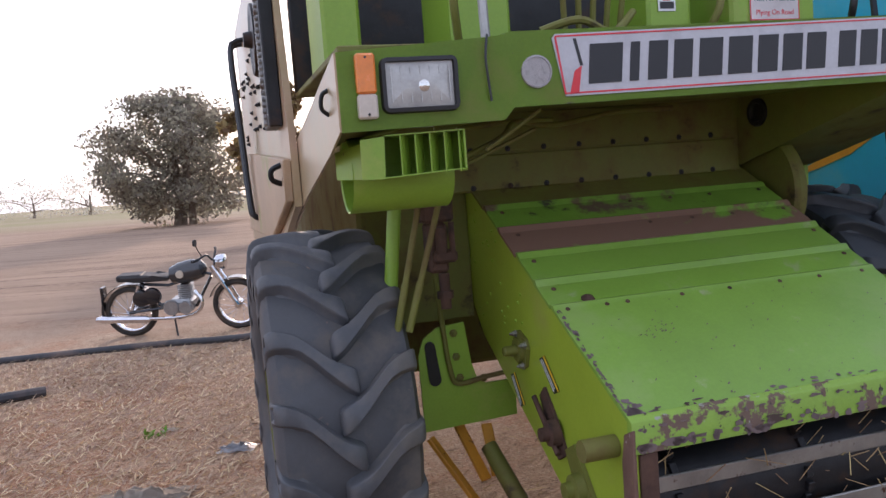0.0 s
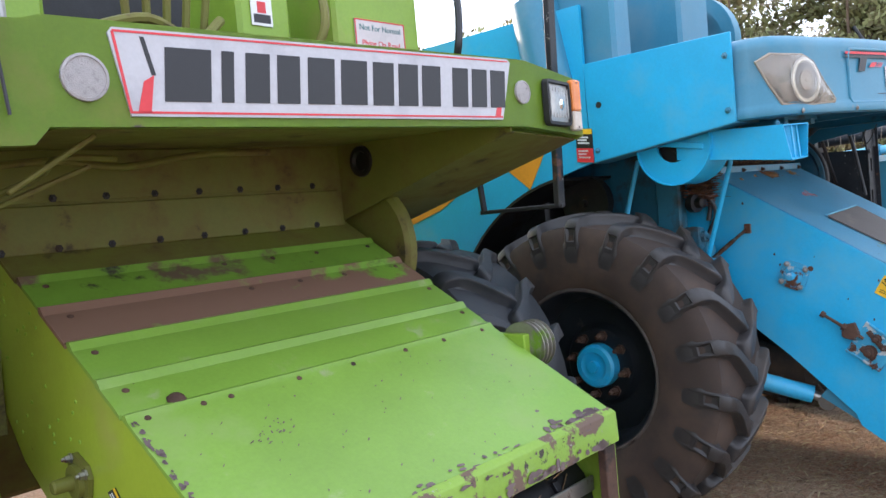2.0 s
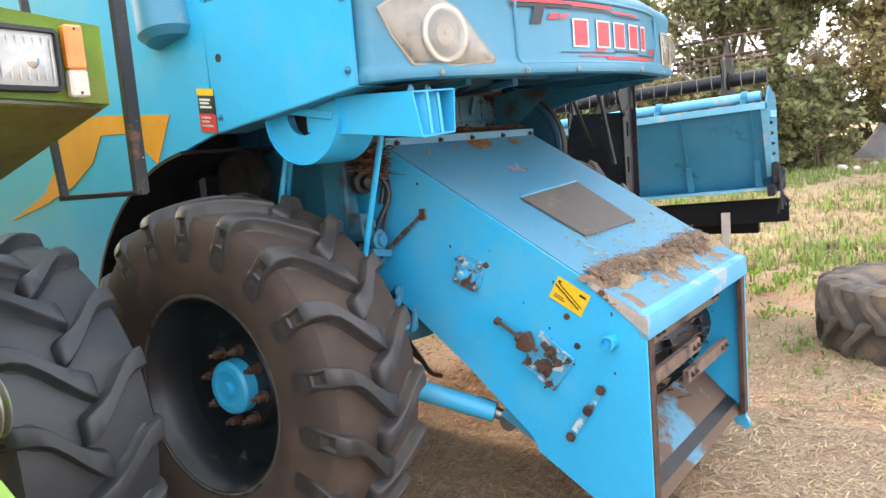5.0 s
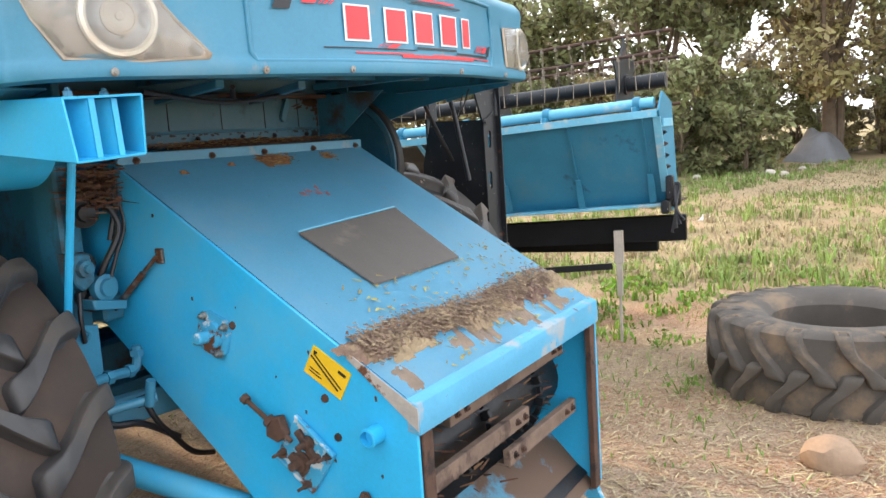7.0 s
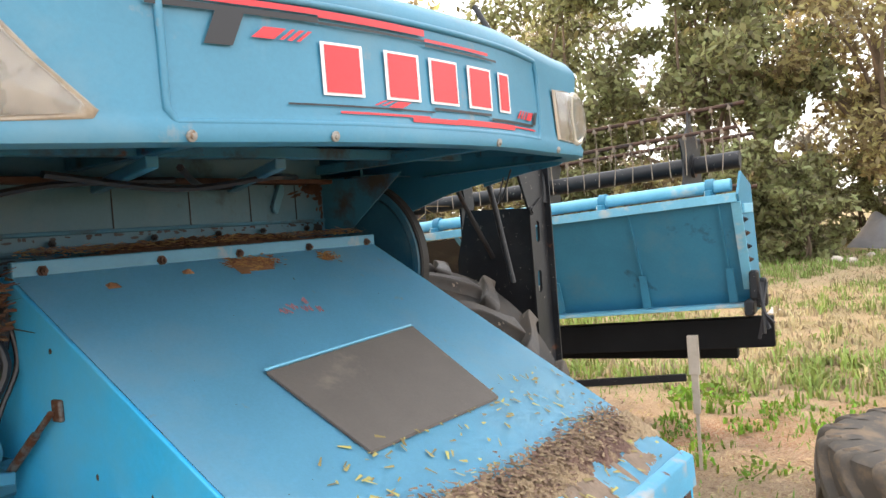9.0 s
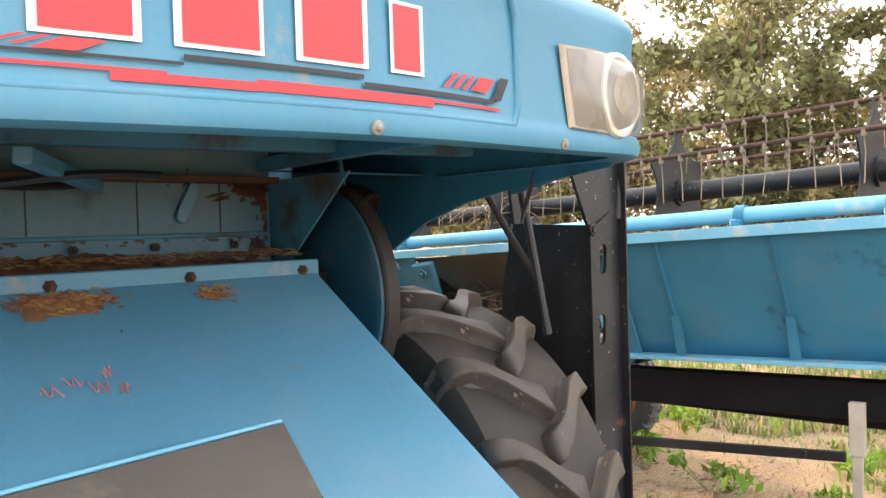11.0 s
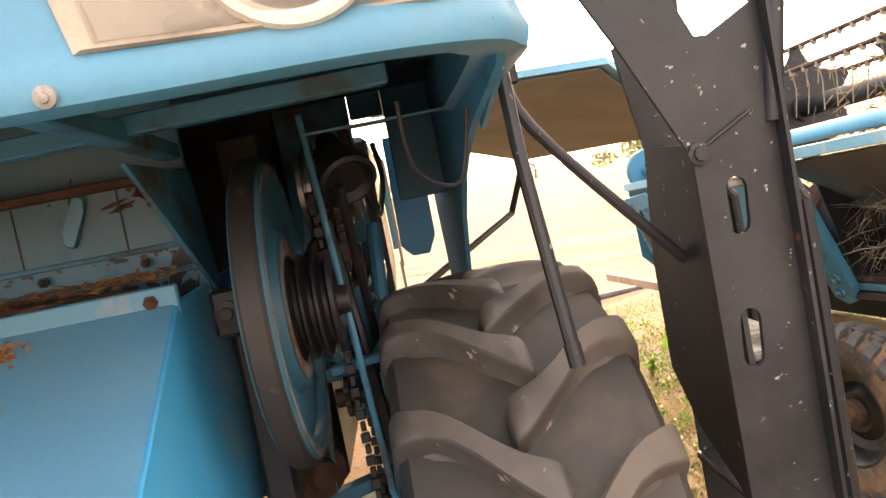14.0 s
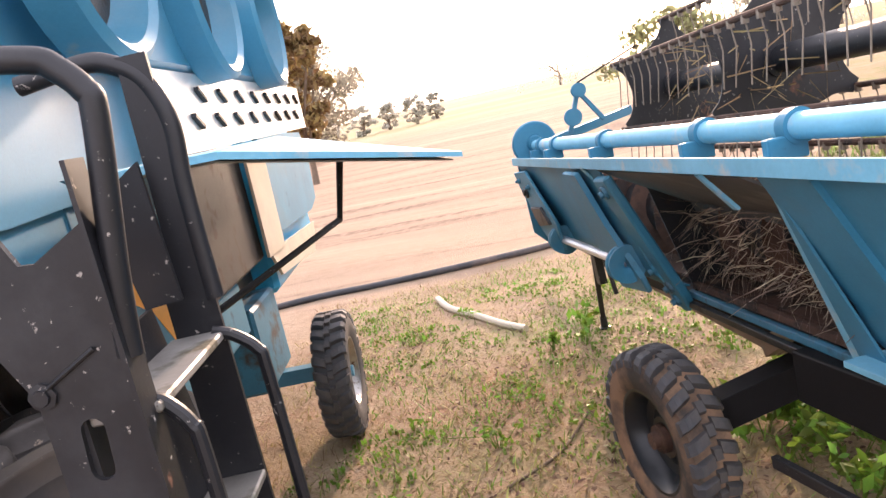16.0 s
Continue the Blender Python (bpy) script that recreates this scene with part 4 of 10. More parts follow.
headlamp(nose, 0.522, 0.757, 1.868, 2.032, 2.278, -0.046, True)
headlamp(nose, 2.66, 2.87, 1.905, 2.075, 2.278, 0.20, False)
for u0, v0, z0, r in ((1.008, 2.256, 1.972, 0.050), (2.505, 2.256, 2.012, 0.040)):
    bm = B()
    lathe(bm, (u0, v0, z0), (0, -1, 0), [(-0.002, r), (0.010, r), (0.012, r * 0.88), (0.009, r * 0.85), (0.011, r * 0.4), (0.012, 0.001)], 28)
    part("reflector", bm, mat("grey_reflector", (0.42, 0.40, 0.40), 0.3, 0, 0.1, 60, 0.6, 260), nose, "round grey reflector")
bm = B()
tube(bm, bend([(0.86, 2.266, 2.09), (0.845, 2.25, 2.02), (0.85, 2.252, 1.95), (0.855, 2.25, 1.89)]), 0.004, 6)
part("cable", bm, M_INK, nose, "thin black cable hanging over the panel")
# side and underside of the nose
bm = B()
prism(bm, [(2.286, 2.05), (2.286, 1.824), (2.50, 1.77), (3.19, 1.636), (3.85, 1.46), (3.85, 1.70), (3.33, 1.88), (2.30, 2.05)], "u", 0.394, 0.402)
# tan base stands in for warm sunlight and sky glare on green paint
M_SUN_TINTED = mat("sunlight_tinted_paint", (0.36, 0.27, 0.13), 0.34, 0, 0.12, 2.0, 0.05, 90, [((0.46, 0.31, 0.19), 2.0, 0.44, 0.2, 0.45), (CHIP, 14.0, 0.70, 0.02, 0.7)], coat=0.3)
sp = part("side_panel", bm, M_SUN_TINTED, green, "green side panel with faded paint, tinted tan for sunlight")
bm = B()
tube(bm, bend([(0.395, 2.44, 1.965), (0.375, 2.445, 1.95), (0.372, 2.45, 1.91), (0.395, 2.455, 1.89)]), 0.007)
part("handle", bm, M_DARK, sp)
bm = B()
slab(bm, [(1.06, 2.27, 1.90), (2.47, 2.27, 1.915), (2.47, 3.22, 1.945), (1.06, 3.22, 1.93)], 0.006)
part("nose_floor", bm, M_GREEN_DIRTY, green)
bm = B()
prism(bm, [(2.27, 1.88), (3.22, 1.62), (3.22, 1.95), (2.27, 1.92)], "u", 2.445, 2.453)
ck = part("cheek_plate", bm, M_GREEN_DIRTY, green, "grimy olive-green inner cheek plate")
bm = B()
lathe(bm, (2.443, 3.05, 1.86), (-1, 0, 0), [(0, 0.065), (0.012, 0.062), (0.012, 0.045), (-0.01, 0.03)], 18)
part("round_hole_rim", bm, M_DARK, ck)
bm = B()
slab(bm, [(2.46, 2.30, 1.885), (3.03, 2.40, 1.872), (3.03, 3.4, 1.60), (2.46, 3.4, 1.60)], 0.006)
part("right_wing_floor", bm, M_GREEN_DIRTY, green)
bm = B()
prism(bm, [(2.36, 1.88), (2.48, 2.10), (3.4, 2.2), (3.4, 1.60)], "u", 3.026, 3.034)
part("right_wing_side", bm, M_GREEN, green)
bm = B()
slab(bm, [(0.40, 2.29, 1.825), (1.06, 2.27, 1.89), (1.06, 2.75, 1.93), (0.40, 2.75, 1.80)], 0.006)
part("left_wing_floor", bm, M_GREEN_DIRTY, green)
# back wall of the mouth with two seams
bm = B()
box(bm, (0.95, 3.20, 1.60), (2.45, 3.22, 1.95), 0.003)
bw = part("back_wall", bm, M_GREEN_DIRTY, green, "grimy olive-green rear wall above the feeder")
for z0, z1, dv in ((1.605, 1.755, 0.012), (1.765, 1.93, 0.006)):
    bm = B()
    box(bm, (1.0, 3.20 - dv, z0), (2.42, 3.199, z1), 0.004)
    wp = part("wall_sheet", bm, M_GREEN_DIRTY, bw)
    for k in range(8):
        bm = B()
        bolt(bm, (1.1 + k * 0.17, 3.20 - dv, z0 + 0.012), (0, -1, 0), 0.009, 0.010)
        part("sheet_bolt", bm, M_DARK, wp)
bm = B()
tube(bm, bend([(1.0, 3.05, 1.86), (1.25, 3.1, 1.885), (1.45, 3.08, 1.86), (1.75, 3.1, 1.90), (2.0, 3.05, 1.90)]), 0.012)
tube(bm, bend([(0.85, 2.6, 1.73), (1.05, 2.7, 1.80), (1.15, 2.8, 1.86), (1.35, 2.9, 1.87)]), 0.010)
part("pipe_run", bm, M_GREEN_DIRTY, green)
bm = B()
obox(bm, (0.90, 2.45, 1.75), (1.08, 2.40, 1.87), 0.05, 0.012)
obox(bm, (0.86, 2.65, 1.70), (1.15, 2.62, 1.82), 0.04, 0.012)
part("bracket", bm, M_GREEN_DIRTY, green)
# air outlet under the headlight, with five upright vanes, and its round tube
bm = B()
prism(bm, [(0.520, 1.681), (0.778, 1.694), (0.778, 1.812), (0.530, 1.806)], "v", 2.50, 2.51)
for pts in ([(0.520, 1.681), (0.778, 1.694), (0.778, 1.698), (0.520, 1.685)], [(0.530, 1.806), (0.778, 1.812), (0.778, 1.816), (0.530, 1.810)]):
    prism(bm, pts, "v", 2.30, 2.51)
prism(bm, [(0.774, 1.694), (0.780, 1.694), (0.780, 1.814), (0.774, 1.814)], "v", 2.30, 2.51)
vent = part("air_outlet", bm, M_GREEN, green, "green sheet-metal air outlet with upright vanes", 20)
for pts, th in (([(0.520, 2.30, 1.681), (0.525, 2.30, 1.806), (0.43, 2.62, 1.78), (0.43, 2.62, 1.69)], 0.005), ([(0.452, 2.31, 1.681), (0.520, 2.30, 1.681), (0.525, 2.30, 1.806), (0.455, 2.31, 1.80)], 0.004)):
    bm = B()
    slab(bm, pts, th)
    part("side_sheet", bm, M_GREEN, vent)
for k in range(5):
    u0 = 0.575 + 0.046 * k
    bm = B()
    slab(bm, [(u0, 2.302, 1.688), (u0 + 0.041, 2.365, 1.690), (u0 + 0.041, 2.365, 1.810), (u0, 2.302, 1.810)], 0.004)
    part("vane", bm, M_GREEN, vent)
bm = B()
lathe(bm, (0.46, 2.62, 1.70), (1, 0, 0), [(0, 0.125), (0.34, 0.125), (0.34, 0.12), (0.005, 0.12)], 28, closed=True)
lathe(bm, (0.80, 2.62, 1.70), (1, 0, 0), [(-0.004, 0.125), (0, 0.12), (0, 0.02)], 28)
part("blower_tube", bm, M_GREEN, green, "round green blower housing")
# rods, valve and bracket left of the feeder
bm = B()
rod(bm, (0.70, 2.95, 1.64), (0.64, 2.95, 1.16), 0.027, 14)
rod(bm, (0.70, 2.95, 1.70), (0.70, 2.95, 1.60), 0.05, 14)
part("hydraulic_pipe", bm, M_GREEN, green, "thick green pipe")
for a, e in (((0.78, 2.8, 1.70), (0.63, 2.8, 1.12)), ((0.862, 2.78, 1.71), (0.67, 2.78, 1.12))):
    bm = B()
    rod(bm, a, e, 0.0115, 10)
    rod(bm, Vector(e) + (Vector(a) - Vector(e)) * 0.30, e, 0.014, 10)
    part("lift_rod", bm, M_GREEN_DIRTY, green, "green control rod, oily at its foot")
bm = B()
box(bm, (0.80, 2.95, 1.50), (0.93, 3.08, 1.60), 0.012)
box(bm, (0.82, 2.96, 1.30), (0.90, 3.05, 1.50), 0.012)
rod(bm, (0.865, 2.94, 1.48), (0.865, 2.94, 1.38), 0.022, 12)
rod(bm, (0.91, 2.94, 1.50), (0.91, 2.94, 1.36), 0.012, 10)
box(bm, (0.83, 2.93, 1.34), (0.93, 3.0, 1.39), 0.012)
rod(bm, (0.87, 2.95, 1.30), (0.87, 2.95, 1.16), 0.022, 12)
lathe(bm, (0.87, 2.95, 1.20), (0, 0, 1), [(0, 0.034), (0.03, 0.034)], 6)
vl = part("hydraulic_valve", bm, M_RUST, green, "oily rust-brown hydraulic valve block")
bm = B()
pl = [(0.78, 0.63), (1.19, 0.645), (1.19, 0.80), (1.06, 0.80), (1.02, 0.83), (1.00, 0.90), (0.98, 1.07), (0.86, 1.06), (0.80, 1.02), (0.775, 0.95)]
prism(bm, pl, "v", 3.09, 3.102)
bk = part("bracket_plate", bm, M_GREEN, green, "flat green bracket plate with a long slot")
bm = B()
sl = arc(0.825, 0.985, 0.022, 0, 180, 6) + arc(0.838, 0.845, 0.026, 180, 360, 6)
prism(bm, sl, "v", 3.082, 3.091)
part("slot", bm, M_DARK, bk)
bm = B()
tube(bm, bend([(0.865, 3.07, 1.30), (0.885, 3.075, 1.05), (0.90, 3.075, 0.90), (0.93, 3.075, 0.82), (1.05, 3.075, 0.83), (1.15, 3.07, 0.84)]), 0.011)
part("pipe", bm, M_GREEN_DIRTY, bk)
for p in ((0.93, 3.085, 1.03), (0.935, 3.085, 0.93), (0.945, 3.085, 0.84), (1.05, 3.085, 0.825)):
    bm = B()
    bolt(bm, p, (0, -1, 0), 0.012, 0.014)
    part("plate_bolt", bm, M_GREEN_DIRTY, bk)
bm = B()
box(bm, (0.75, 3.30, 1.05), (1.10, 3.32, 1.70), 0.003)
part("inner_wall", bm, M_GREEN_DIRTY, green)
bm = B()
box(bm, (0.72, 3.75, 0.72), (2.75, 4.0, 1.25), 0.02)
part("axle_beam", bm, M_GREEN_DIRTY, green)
bm = B()
for a, e in (((0.80, 3.1, 0.60), (0.98, 2.95, 0.28)), ((0.95, 3.2, 0.62), (1.0, 3.0, 0.42)), ((1.05, 3.1, 0.62), (1.03, 2.95, 0.45))):
    obox(bm, a, e, 0.045, 0.02)
part("yellow_frame", bm, M_YELLOWBAR, green, "yellow steel frame bars under the machine")
bm = B()
rod(bm, (1.02, 3.0, 0.56), (1.13, 2.6, 0.18), 0.035, 12)
part("lift_cylinder", bm, M_GREEN_DIRTY, green)

# pulleys on the far side of the feeder
bm = B()
lathe(bm, (2.52, 3.18, 1.50), (1, 0, 0), [(0, 0.02), (0, 0.26), (0.02, 0.275), (0.055, 0.275), (0.06, 0.255), (0.045, 0.24), (0.04, 0.02)], 40, closed=True)
part("drive_pulley", bm, M_GREEN_DIRTY, green, "large grimy green belt pulley")
bm = B()
prof = [(0, 0.02)]
for k in range(4):
    prof += [(0.005 + k * 0.022, 0.088), (0.011 + k * 0.022, 0.068), (0.017 + k * 0.022, 0.068), (0.023 + k * 0.022, 0.088)]
prof += [(0.095, 0.085), (0.097, 0.02)]
lathe(bm, (2.49, 2.34, 1.12), (1, 0, 0), prof, 28)
part("grooved_pulley", bm, mat("worn_pulley", (0.30, 0.28, 0.24), 0.4, 0.7, 0.2, 9, 0.08, 90, [((0.18, 0.3, 0.03), 8.0, 0.52, 0.08, 0.5)]), green, "worn grooved pulley with green paint")
bm = B()
box(bm, (2.462, 2.30, 1.06), (2.50, 2.52, 1.17), 0.004)
part("pulley_bracket", bm, M_GREEN, green)

GW = 0.52
farm_wheel(green, (0.415, 3.36, 0.745), GW, 0.75, 0.40, 17, -1, M_RUBBER, M_GREEN_DIRTY, M_GREEN, "front drive wheel with worn dusty lugs")
farm_wheel(green, (3.005, 3.36, 0.745), GW, 0.75, 0.40, 17, 1, M_LUG_SHADED, M_GREEN_DIRTY, M_GREEN, "front drive wheel with worn lugs, darkened for shade", lug_mat=M_LUG_SHADED)

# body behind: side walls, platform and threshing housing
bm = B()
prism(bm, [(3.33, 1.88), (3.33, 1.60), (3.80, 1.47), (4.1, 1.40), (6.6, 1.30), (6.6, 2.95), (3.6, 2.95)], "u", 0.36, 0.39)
bs = part("body_side", bm, M_SUN_TINTED, green, "tall side wall of sheet metal, tinted tan for sunlight")
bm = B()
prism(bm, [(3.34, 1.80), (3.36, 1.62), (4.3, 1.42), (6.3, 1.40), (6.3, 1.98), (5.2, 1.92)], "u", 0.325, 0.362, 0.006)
# the cover's tan likewise carries warm sunlight in its colour
part("side_cover", bm, mat("sunlight_tinted_cover", (0.44, 0.31, 0.19), 0.5, 0, 0.1, 2.0, 0.05, 60, [((0.30, 0.32, 0.09), 1.5, 0.60, 0.10, 0.5), ((0.22, 0.13, 0.08), 9.0, 0.68, 0.04, 0.8)]), bs, "faded side cover with a folded ledge, tinted tan for sunlight")
bm = B()
tube(bm, bend([(0.325, 3.42, 1.78), (0.285, 3.43, 1.76), (0.285, 3.44, 1.72), (0.325, 3.46, 1.70)]), 0.012)
part("cover_handle", bm, M_DARK, bs)
bm = B()
box(bm, (0.30, 3.50, 1.95), (0.36, 3.75, 2.9), 0.006)
gd = part("chain_guard", bm, M_DARK, bs, "dark greasy drive-chain guard")
bm = B()
for k in range(34):
    z0 = 1.97 + k * 0.027
    rod(bm, (0.285, 3.60, z0), (0.31, 3.60, z0), 0.011, 8)
    if k < 33:
        obox(bm, (0.290, 3.60, z0), (0.290, 3.60, z0 + 0.027), 0.006, 0.014, (0, 1, 0), 0)
part("drive_chain", bm, M_STEEL, bs, "oily roller drive chain")
for v0, z0, r in ((3.62, 2.62, 0.15), (4.2, 2.45, 0.18)):
    bm = B()
    lathe(bm, (0.33, v0, z0), (-1, 0, 0), [(0, r), (0.02, r), (0.022, r * 0.8), (0.015, r * 0.7), (0.02, r * 0.25), (0.06, r * 0.2), (0.06, 0.001)], 26)
    part("sprocket", bm, M_DARK, bs)
for k in range(40):
    v0, z0 = random.uniform(3.8, 6.2), random.uniform(2.0, 2.55)
    bm = B()
    bolt(bm, (0.36, v0, z0), (-1, 0, 0), 0.012, 0.012)
    part("wall_bolt", bm, M_DARK, bs)
for dv in (0.0, 0.16):
    bm = B()
    tube(bm, bend([(0.36, 5.3 + dv, 1.50), (0.31, 5.28 + dv, 1.52), (0.29, 5.3 + dv, 1.60), (0.28, 5.45 + dv, 2.1), (0.27, 5.6 + dv, 2.62), (0.30, 5.62 + dv, 2.70), (0.37, 5.63 + dv, 2.72)]), 0.018)
    part("handrail", bm, M_BLACK, green, "thin black handrail")
bm = B()
box(bm, (0.70, 3.80, 1.30), (2.75, 6.6, 1.95), 0.02)
part("threshing_housing", bm, M_GREEN_DIRTY, green)
bm = B()
box(bm, (2.99, 3.40, 1.45), (3.03, 6.6, 2.95), 0.01)
part("far_side_wall", bm, M_GREEN, green)
bm = B()
box(bm, (0.42, 2.36, 2.06), (2.98, 3.45, 2.085), 0.004)
part("platform", bm, M_GREEN_DIRTY, green, "grimy driver's platform floor")
bm = B()
box(bm, (0.42, 3.45, 2.08), (2.98, 3.50, 2.95), 0.01)
part("cabin_wall", bm, M_DARK, green)
# control console, boxes, levers and a steering column on the platform
for lo, hi, m in (((0.86, 2.60, 2.085), (1.08, 2.95, 2.55), M_GREEN), ((1.56, 2.50, 2.085), (1.74, 2.80, 2.50), M_GREEN), ((1.92, 2.52, 2.085), (2.30, 2.95, 2.55), M_GREEN), ((0.46, 2.85, 2.085), (0.60, 3.2, 2.9), M_GREEN)):
    bm = B()
    box(bm, lo, hi, 0.012)
    part("console_box", bm, m, green, "green sheet-metal console box")
sticker(green, "label_plate", (1.60, 2.498, 2.20), (0.07, 0, 0), (0, 0, 0.08), (0, -1, 0), M_WHITE, [(0.1, 0.1, 0.8, 0.3, M_INK), (0.3, 0.45, 0.4, 0.4, M_RED)], "small white label with dark marks")
road_label = sticker(green, "label_plate", (2.0, 2.518, 2.165), (0.22, 0, 0), (0, 0, 0.105), (0, -1, 0), mat("pale_pink_label", (0.62, 0.57, 0.57), 0.5), [], "faded white label with two lines of words")
written("line_of_words", "Not For Normal", (2.11, 2.5145, 2.235), 0.027, bpy.data.materials["label_teal"], road_label)
written("line_of_words", "Plying On Road", (2.11, 2.5145, 2.185), 0.027, M_RED, road_label)
for lo, hi in (((2.0, 2.514, 2.165), (2.22, 2.5155, 2.169)), ((2.0, 2.514, 2.266), (2.22, 2.5155, 2.270)), ((2.0, 2.514, 2.169), (2.004, 2.5155, 2.266)), ((2.216, 2.514, 2.169), (2.22, 2.5155, 2.266))):
    bm = B()
    box(bm, lo, hi, 0)
    part("red_edge", bm, M_RED, road_label, "", 0)
bm = B()
rod(bm, (0.90, 2.38, 2.05), (0.90, 2.42, 2.62), 0.016, 10)
part("post", bm, M_STEEL, green, "thin bare steel post")
for k in range(5):
    bm = B()
    u0 = 1.26 + 0.05 * k
    rod(bm, (u0, 2.55, 2.085), (u0 + 0.02 * (k - 2), 2.48, 2.45 + 0.02 * k), 0.011, 8)
    rod(bm, (u0 + 0.02 * (k - 2), 2.48, 2.45 + 0.02 * k), (u0 + 0.02 * (k - 2), 2.475, 2.52 + 0.02 * k), 0.018, 8)
    part("control_lever", bm, M_GREEN_DIRTY, green, "worn control lever")
for pts in ([(1.12, 2.45, 2.13), (1.25, 2.42, 2.16), (1.38, 2.44, 2.12), (1.5, 2.5, 2.2)], [(1.76, 2.46, 2.10), (1.80, 2.42, 2.2), (1.86, 2.5, 2.34)], [(0.85, 2.5, 2.1), (0.82, 2.44, 2.25), (0.84, 2.5, 2.45)], [(2.42, 2.5, 2.1), (2.36, 2.40, 2.18), (2.40, 2.42, 2.34), (2.46, 2.5, 2.5)]):
    bm = B()
    tube(bm, bend(pts), 0.014)
    part("hose", bm, M_INK if pts[0][0] > 2 else M_GREEN_DIRTY, green)
bm = B()
box(bm, (1.13, 2.40, 2.085), (1.40, 2.62, 2.125), 0.012)
part("foot_pedal", bm, M_RUBBERSEAL, green)
# hanging step frame on the far side
bm = B()
tube(bm, [(3.30, 2.70, 2.5), (3.33, 2.71, 1.62)], 0.001, 4)
obox(bm, (3.30, 2.66, 2.55), (3.33, 2.71, 1.60), 0.05, 0.03, (0, 1, 0))
obox(bm, (3.27, 3.20, 2.40), (3.285, 3.13, 1.60), 0.03, 0.02, (0, 1, 0))
obox(bm, (3.33, 2.69, 1.605), (3.285, 3.15, 1.60), 0.03, 0.02)
part("step_frame", bm, M_BLACK, green, "hanging black steel step frame")


# ---- the blue combine ----
blue = thing("combine_harvester", (5.07, 3.2, 0.0), "sky-blue combine harvester without its header, dusty feeder in front", "combine harvester", "combines")
BC = 5.07                              # its middle
FB = (1.70 - 1.0) / (2.46 - 1.31)
def bz(v):
    return 1.0 + (v - 1.31) * FB

side = [(1.300, 0.985), (1.31, 1.0), (2.46, 1.70), (3.0, 1.72), (3.05, 1.25), (2.60, 1.14), (2.1, 0.74), (1.80, 0.47), (1.78, 0.41), (1.42, 0.17), (1.36, 0.20), (1.30, 0.22)]
bm = B()
prism(bm, side, "u", 4.375, 4.388, 0.002)
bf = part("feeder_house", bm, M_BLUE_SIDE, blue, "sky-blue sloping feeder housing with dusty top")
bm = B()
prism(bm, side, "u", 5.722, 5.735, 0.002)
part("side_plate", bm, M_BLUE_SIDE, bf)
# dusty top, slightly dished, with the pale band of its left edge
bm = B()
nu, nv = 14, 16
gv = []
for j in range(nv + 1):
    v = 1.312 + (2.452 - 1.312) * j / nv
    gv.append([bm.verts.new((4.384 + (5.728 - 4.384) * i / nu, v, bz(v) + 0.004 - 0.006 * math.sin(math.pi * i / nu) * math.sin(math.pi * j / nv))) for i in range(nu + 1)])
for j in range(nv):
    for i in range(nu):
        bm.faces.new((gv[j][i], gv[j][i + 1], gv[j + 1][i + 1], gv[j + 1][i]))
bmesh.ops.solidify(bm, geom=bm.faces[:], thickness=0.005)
part("top_sheet", bm, M_BLUE_TOP, bf, "blue top sheet greyed with dust and lightened for skylight")
bm = B()
slab(bm, [(4.39, 1.36, 0.24), (5.72, 1.36, 0.24), (5.72, 2.55, 1.12), (4.39, 2.55, 1.12)], 0.01)
part("floor_plate", bm, M_DARK, bf)
bm = B()
prism(bm, [(1.292, bz(1.31) + 0.006), (1.33, bz(1.33) + 0.008), (1.33, 0.925), (1.288, 0.915)], "u", 4.372, 5.738, 0.004)
part("front_lip", bm, mat("worn_blue_edge", (0.07, 0.32, 0.50), 0.5, 0, 0.1, 3, 0.08, 80, [((0.30, 0.34, 0.36), 7.0, 0.54, 0.10, 0.7), (RUST, 12.0, 0.63, 0.04, 0.85)]), bf, "scraped folded front edge")
bm = B()
slab(bm, [(4.372, 1.29, 0.995), (4.372, 1.52, 1.135), (4.3705, 1.52, 1.115), (4.3705, 1.29, 0.93)], 0.003)
part("bare_edge", bm, mat("bare_scraped_edge", (0.42, 0.38, 0.34), 0.6, 0.2, 0.2, 12, 0.2, 80, [(RUST, 12.0, 0.55, 0.05, 0.9)]), bf, "scraped bare metal edge")
# grey mat laid on the top
nrm = Vector((0, -FB, 1)).normalized()
bm = B()
q = [(4.735, 1.985), (4.765, 1.70), (5.325, 1.70), (5.365, 2.015)]
lo = [bm.verts.new((u, v, bz(v) + 0.004)) for u, v in q]
hi = [bm.verts.new((u, v, bz(v) + 0.012)) for u, v in q]
bm.faces.new(lo), bm.faces.new(hi)
for i in range(4):
    bm.faces.new((lo[i], lo[(i + 1) % 4], hi[(i + 1) % 4], hi[i]))
part("inspection_cover", bm, M_GREY, bf, "square grey-brown inspection cover", 0)
bm = B()
obox(bm, (4.735, 1.992, bz(1.992) + 0.012), (5.365, 2.022, bz(2.022) + 0.012), 0.012, 0.008)
part("cover_hinge", bm, M_BLUE_TOP, bf)
M_REDMARK = mat("faint_red_paint", (0.42, 0.22, 0.26), 0.8)
for k, (a, w) in enumerate((((4.985, 2.185), 0.035), ((5.03, 2.20), 0.03), ((5.07, 2.18), 0.03), ((5.10, 2.215), 0.018), ((5.115, 2.17), 0.02))):
    bm = B()
    pts = [(a[0] + w * i / 6, a[1] + 0.014 * math.sin(i * 1.9 + k)) for i in range(7)]
    tube(bm, [(x, y, bz(y) + 0.0035) for x, y in pts], 0.0022, 5)
    part("red_mark", bm, M_REDMARK, bf, "", 0)
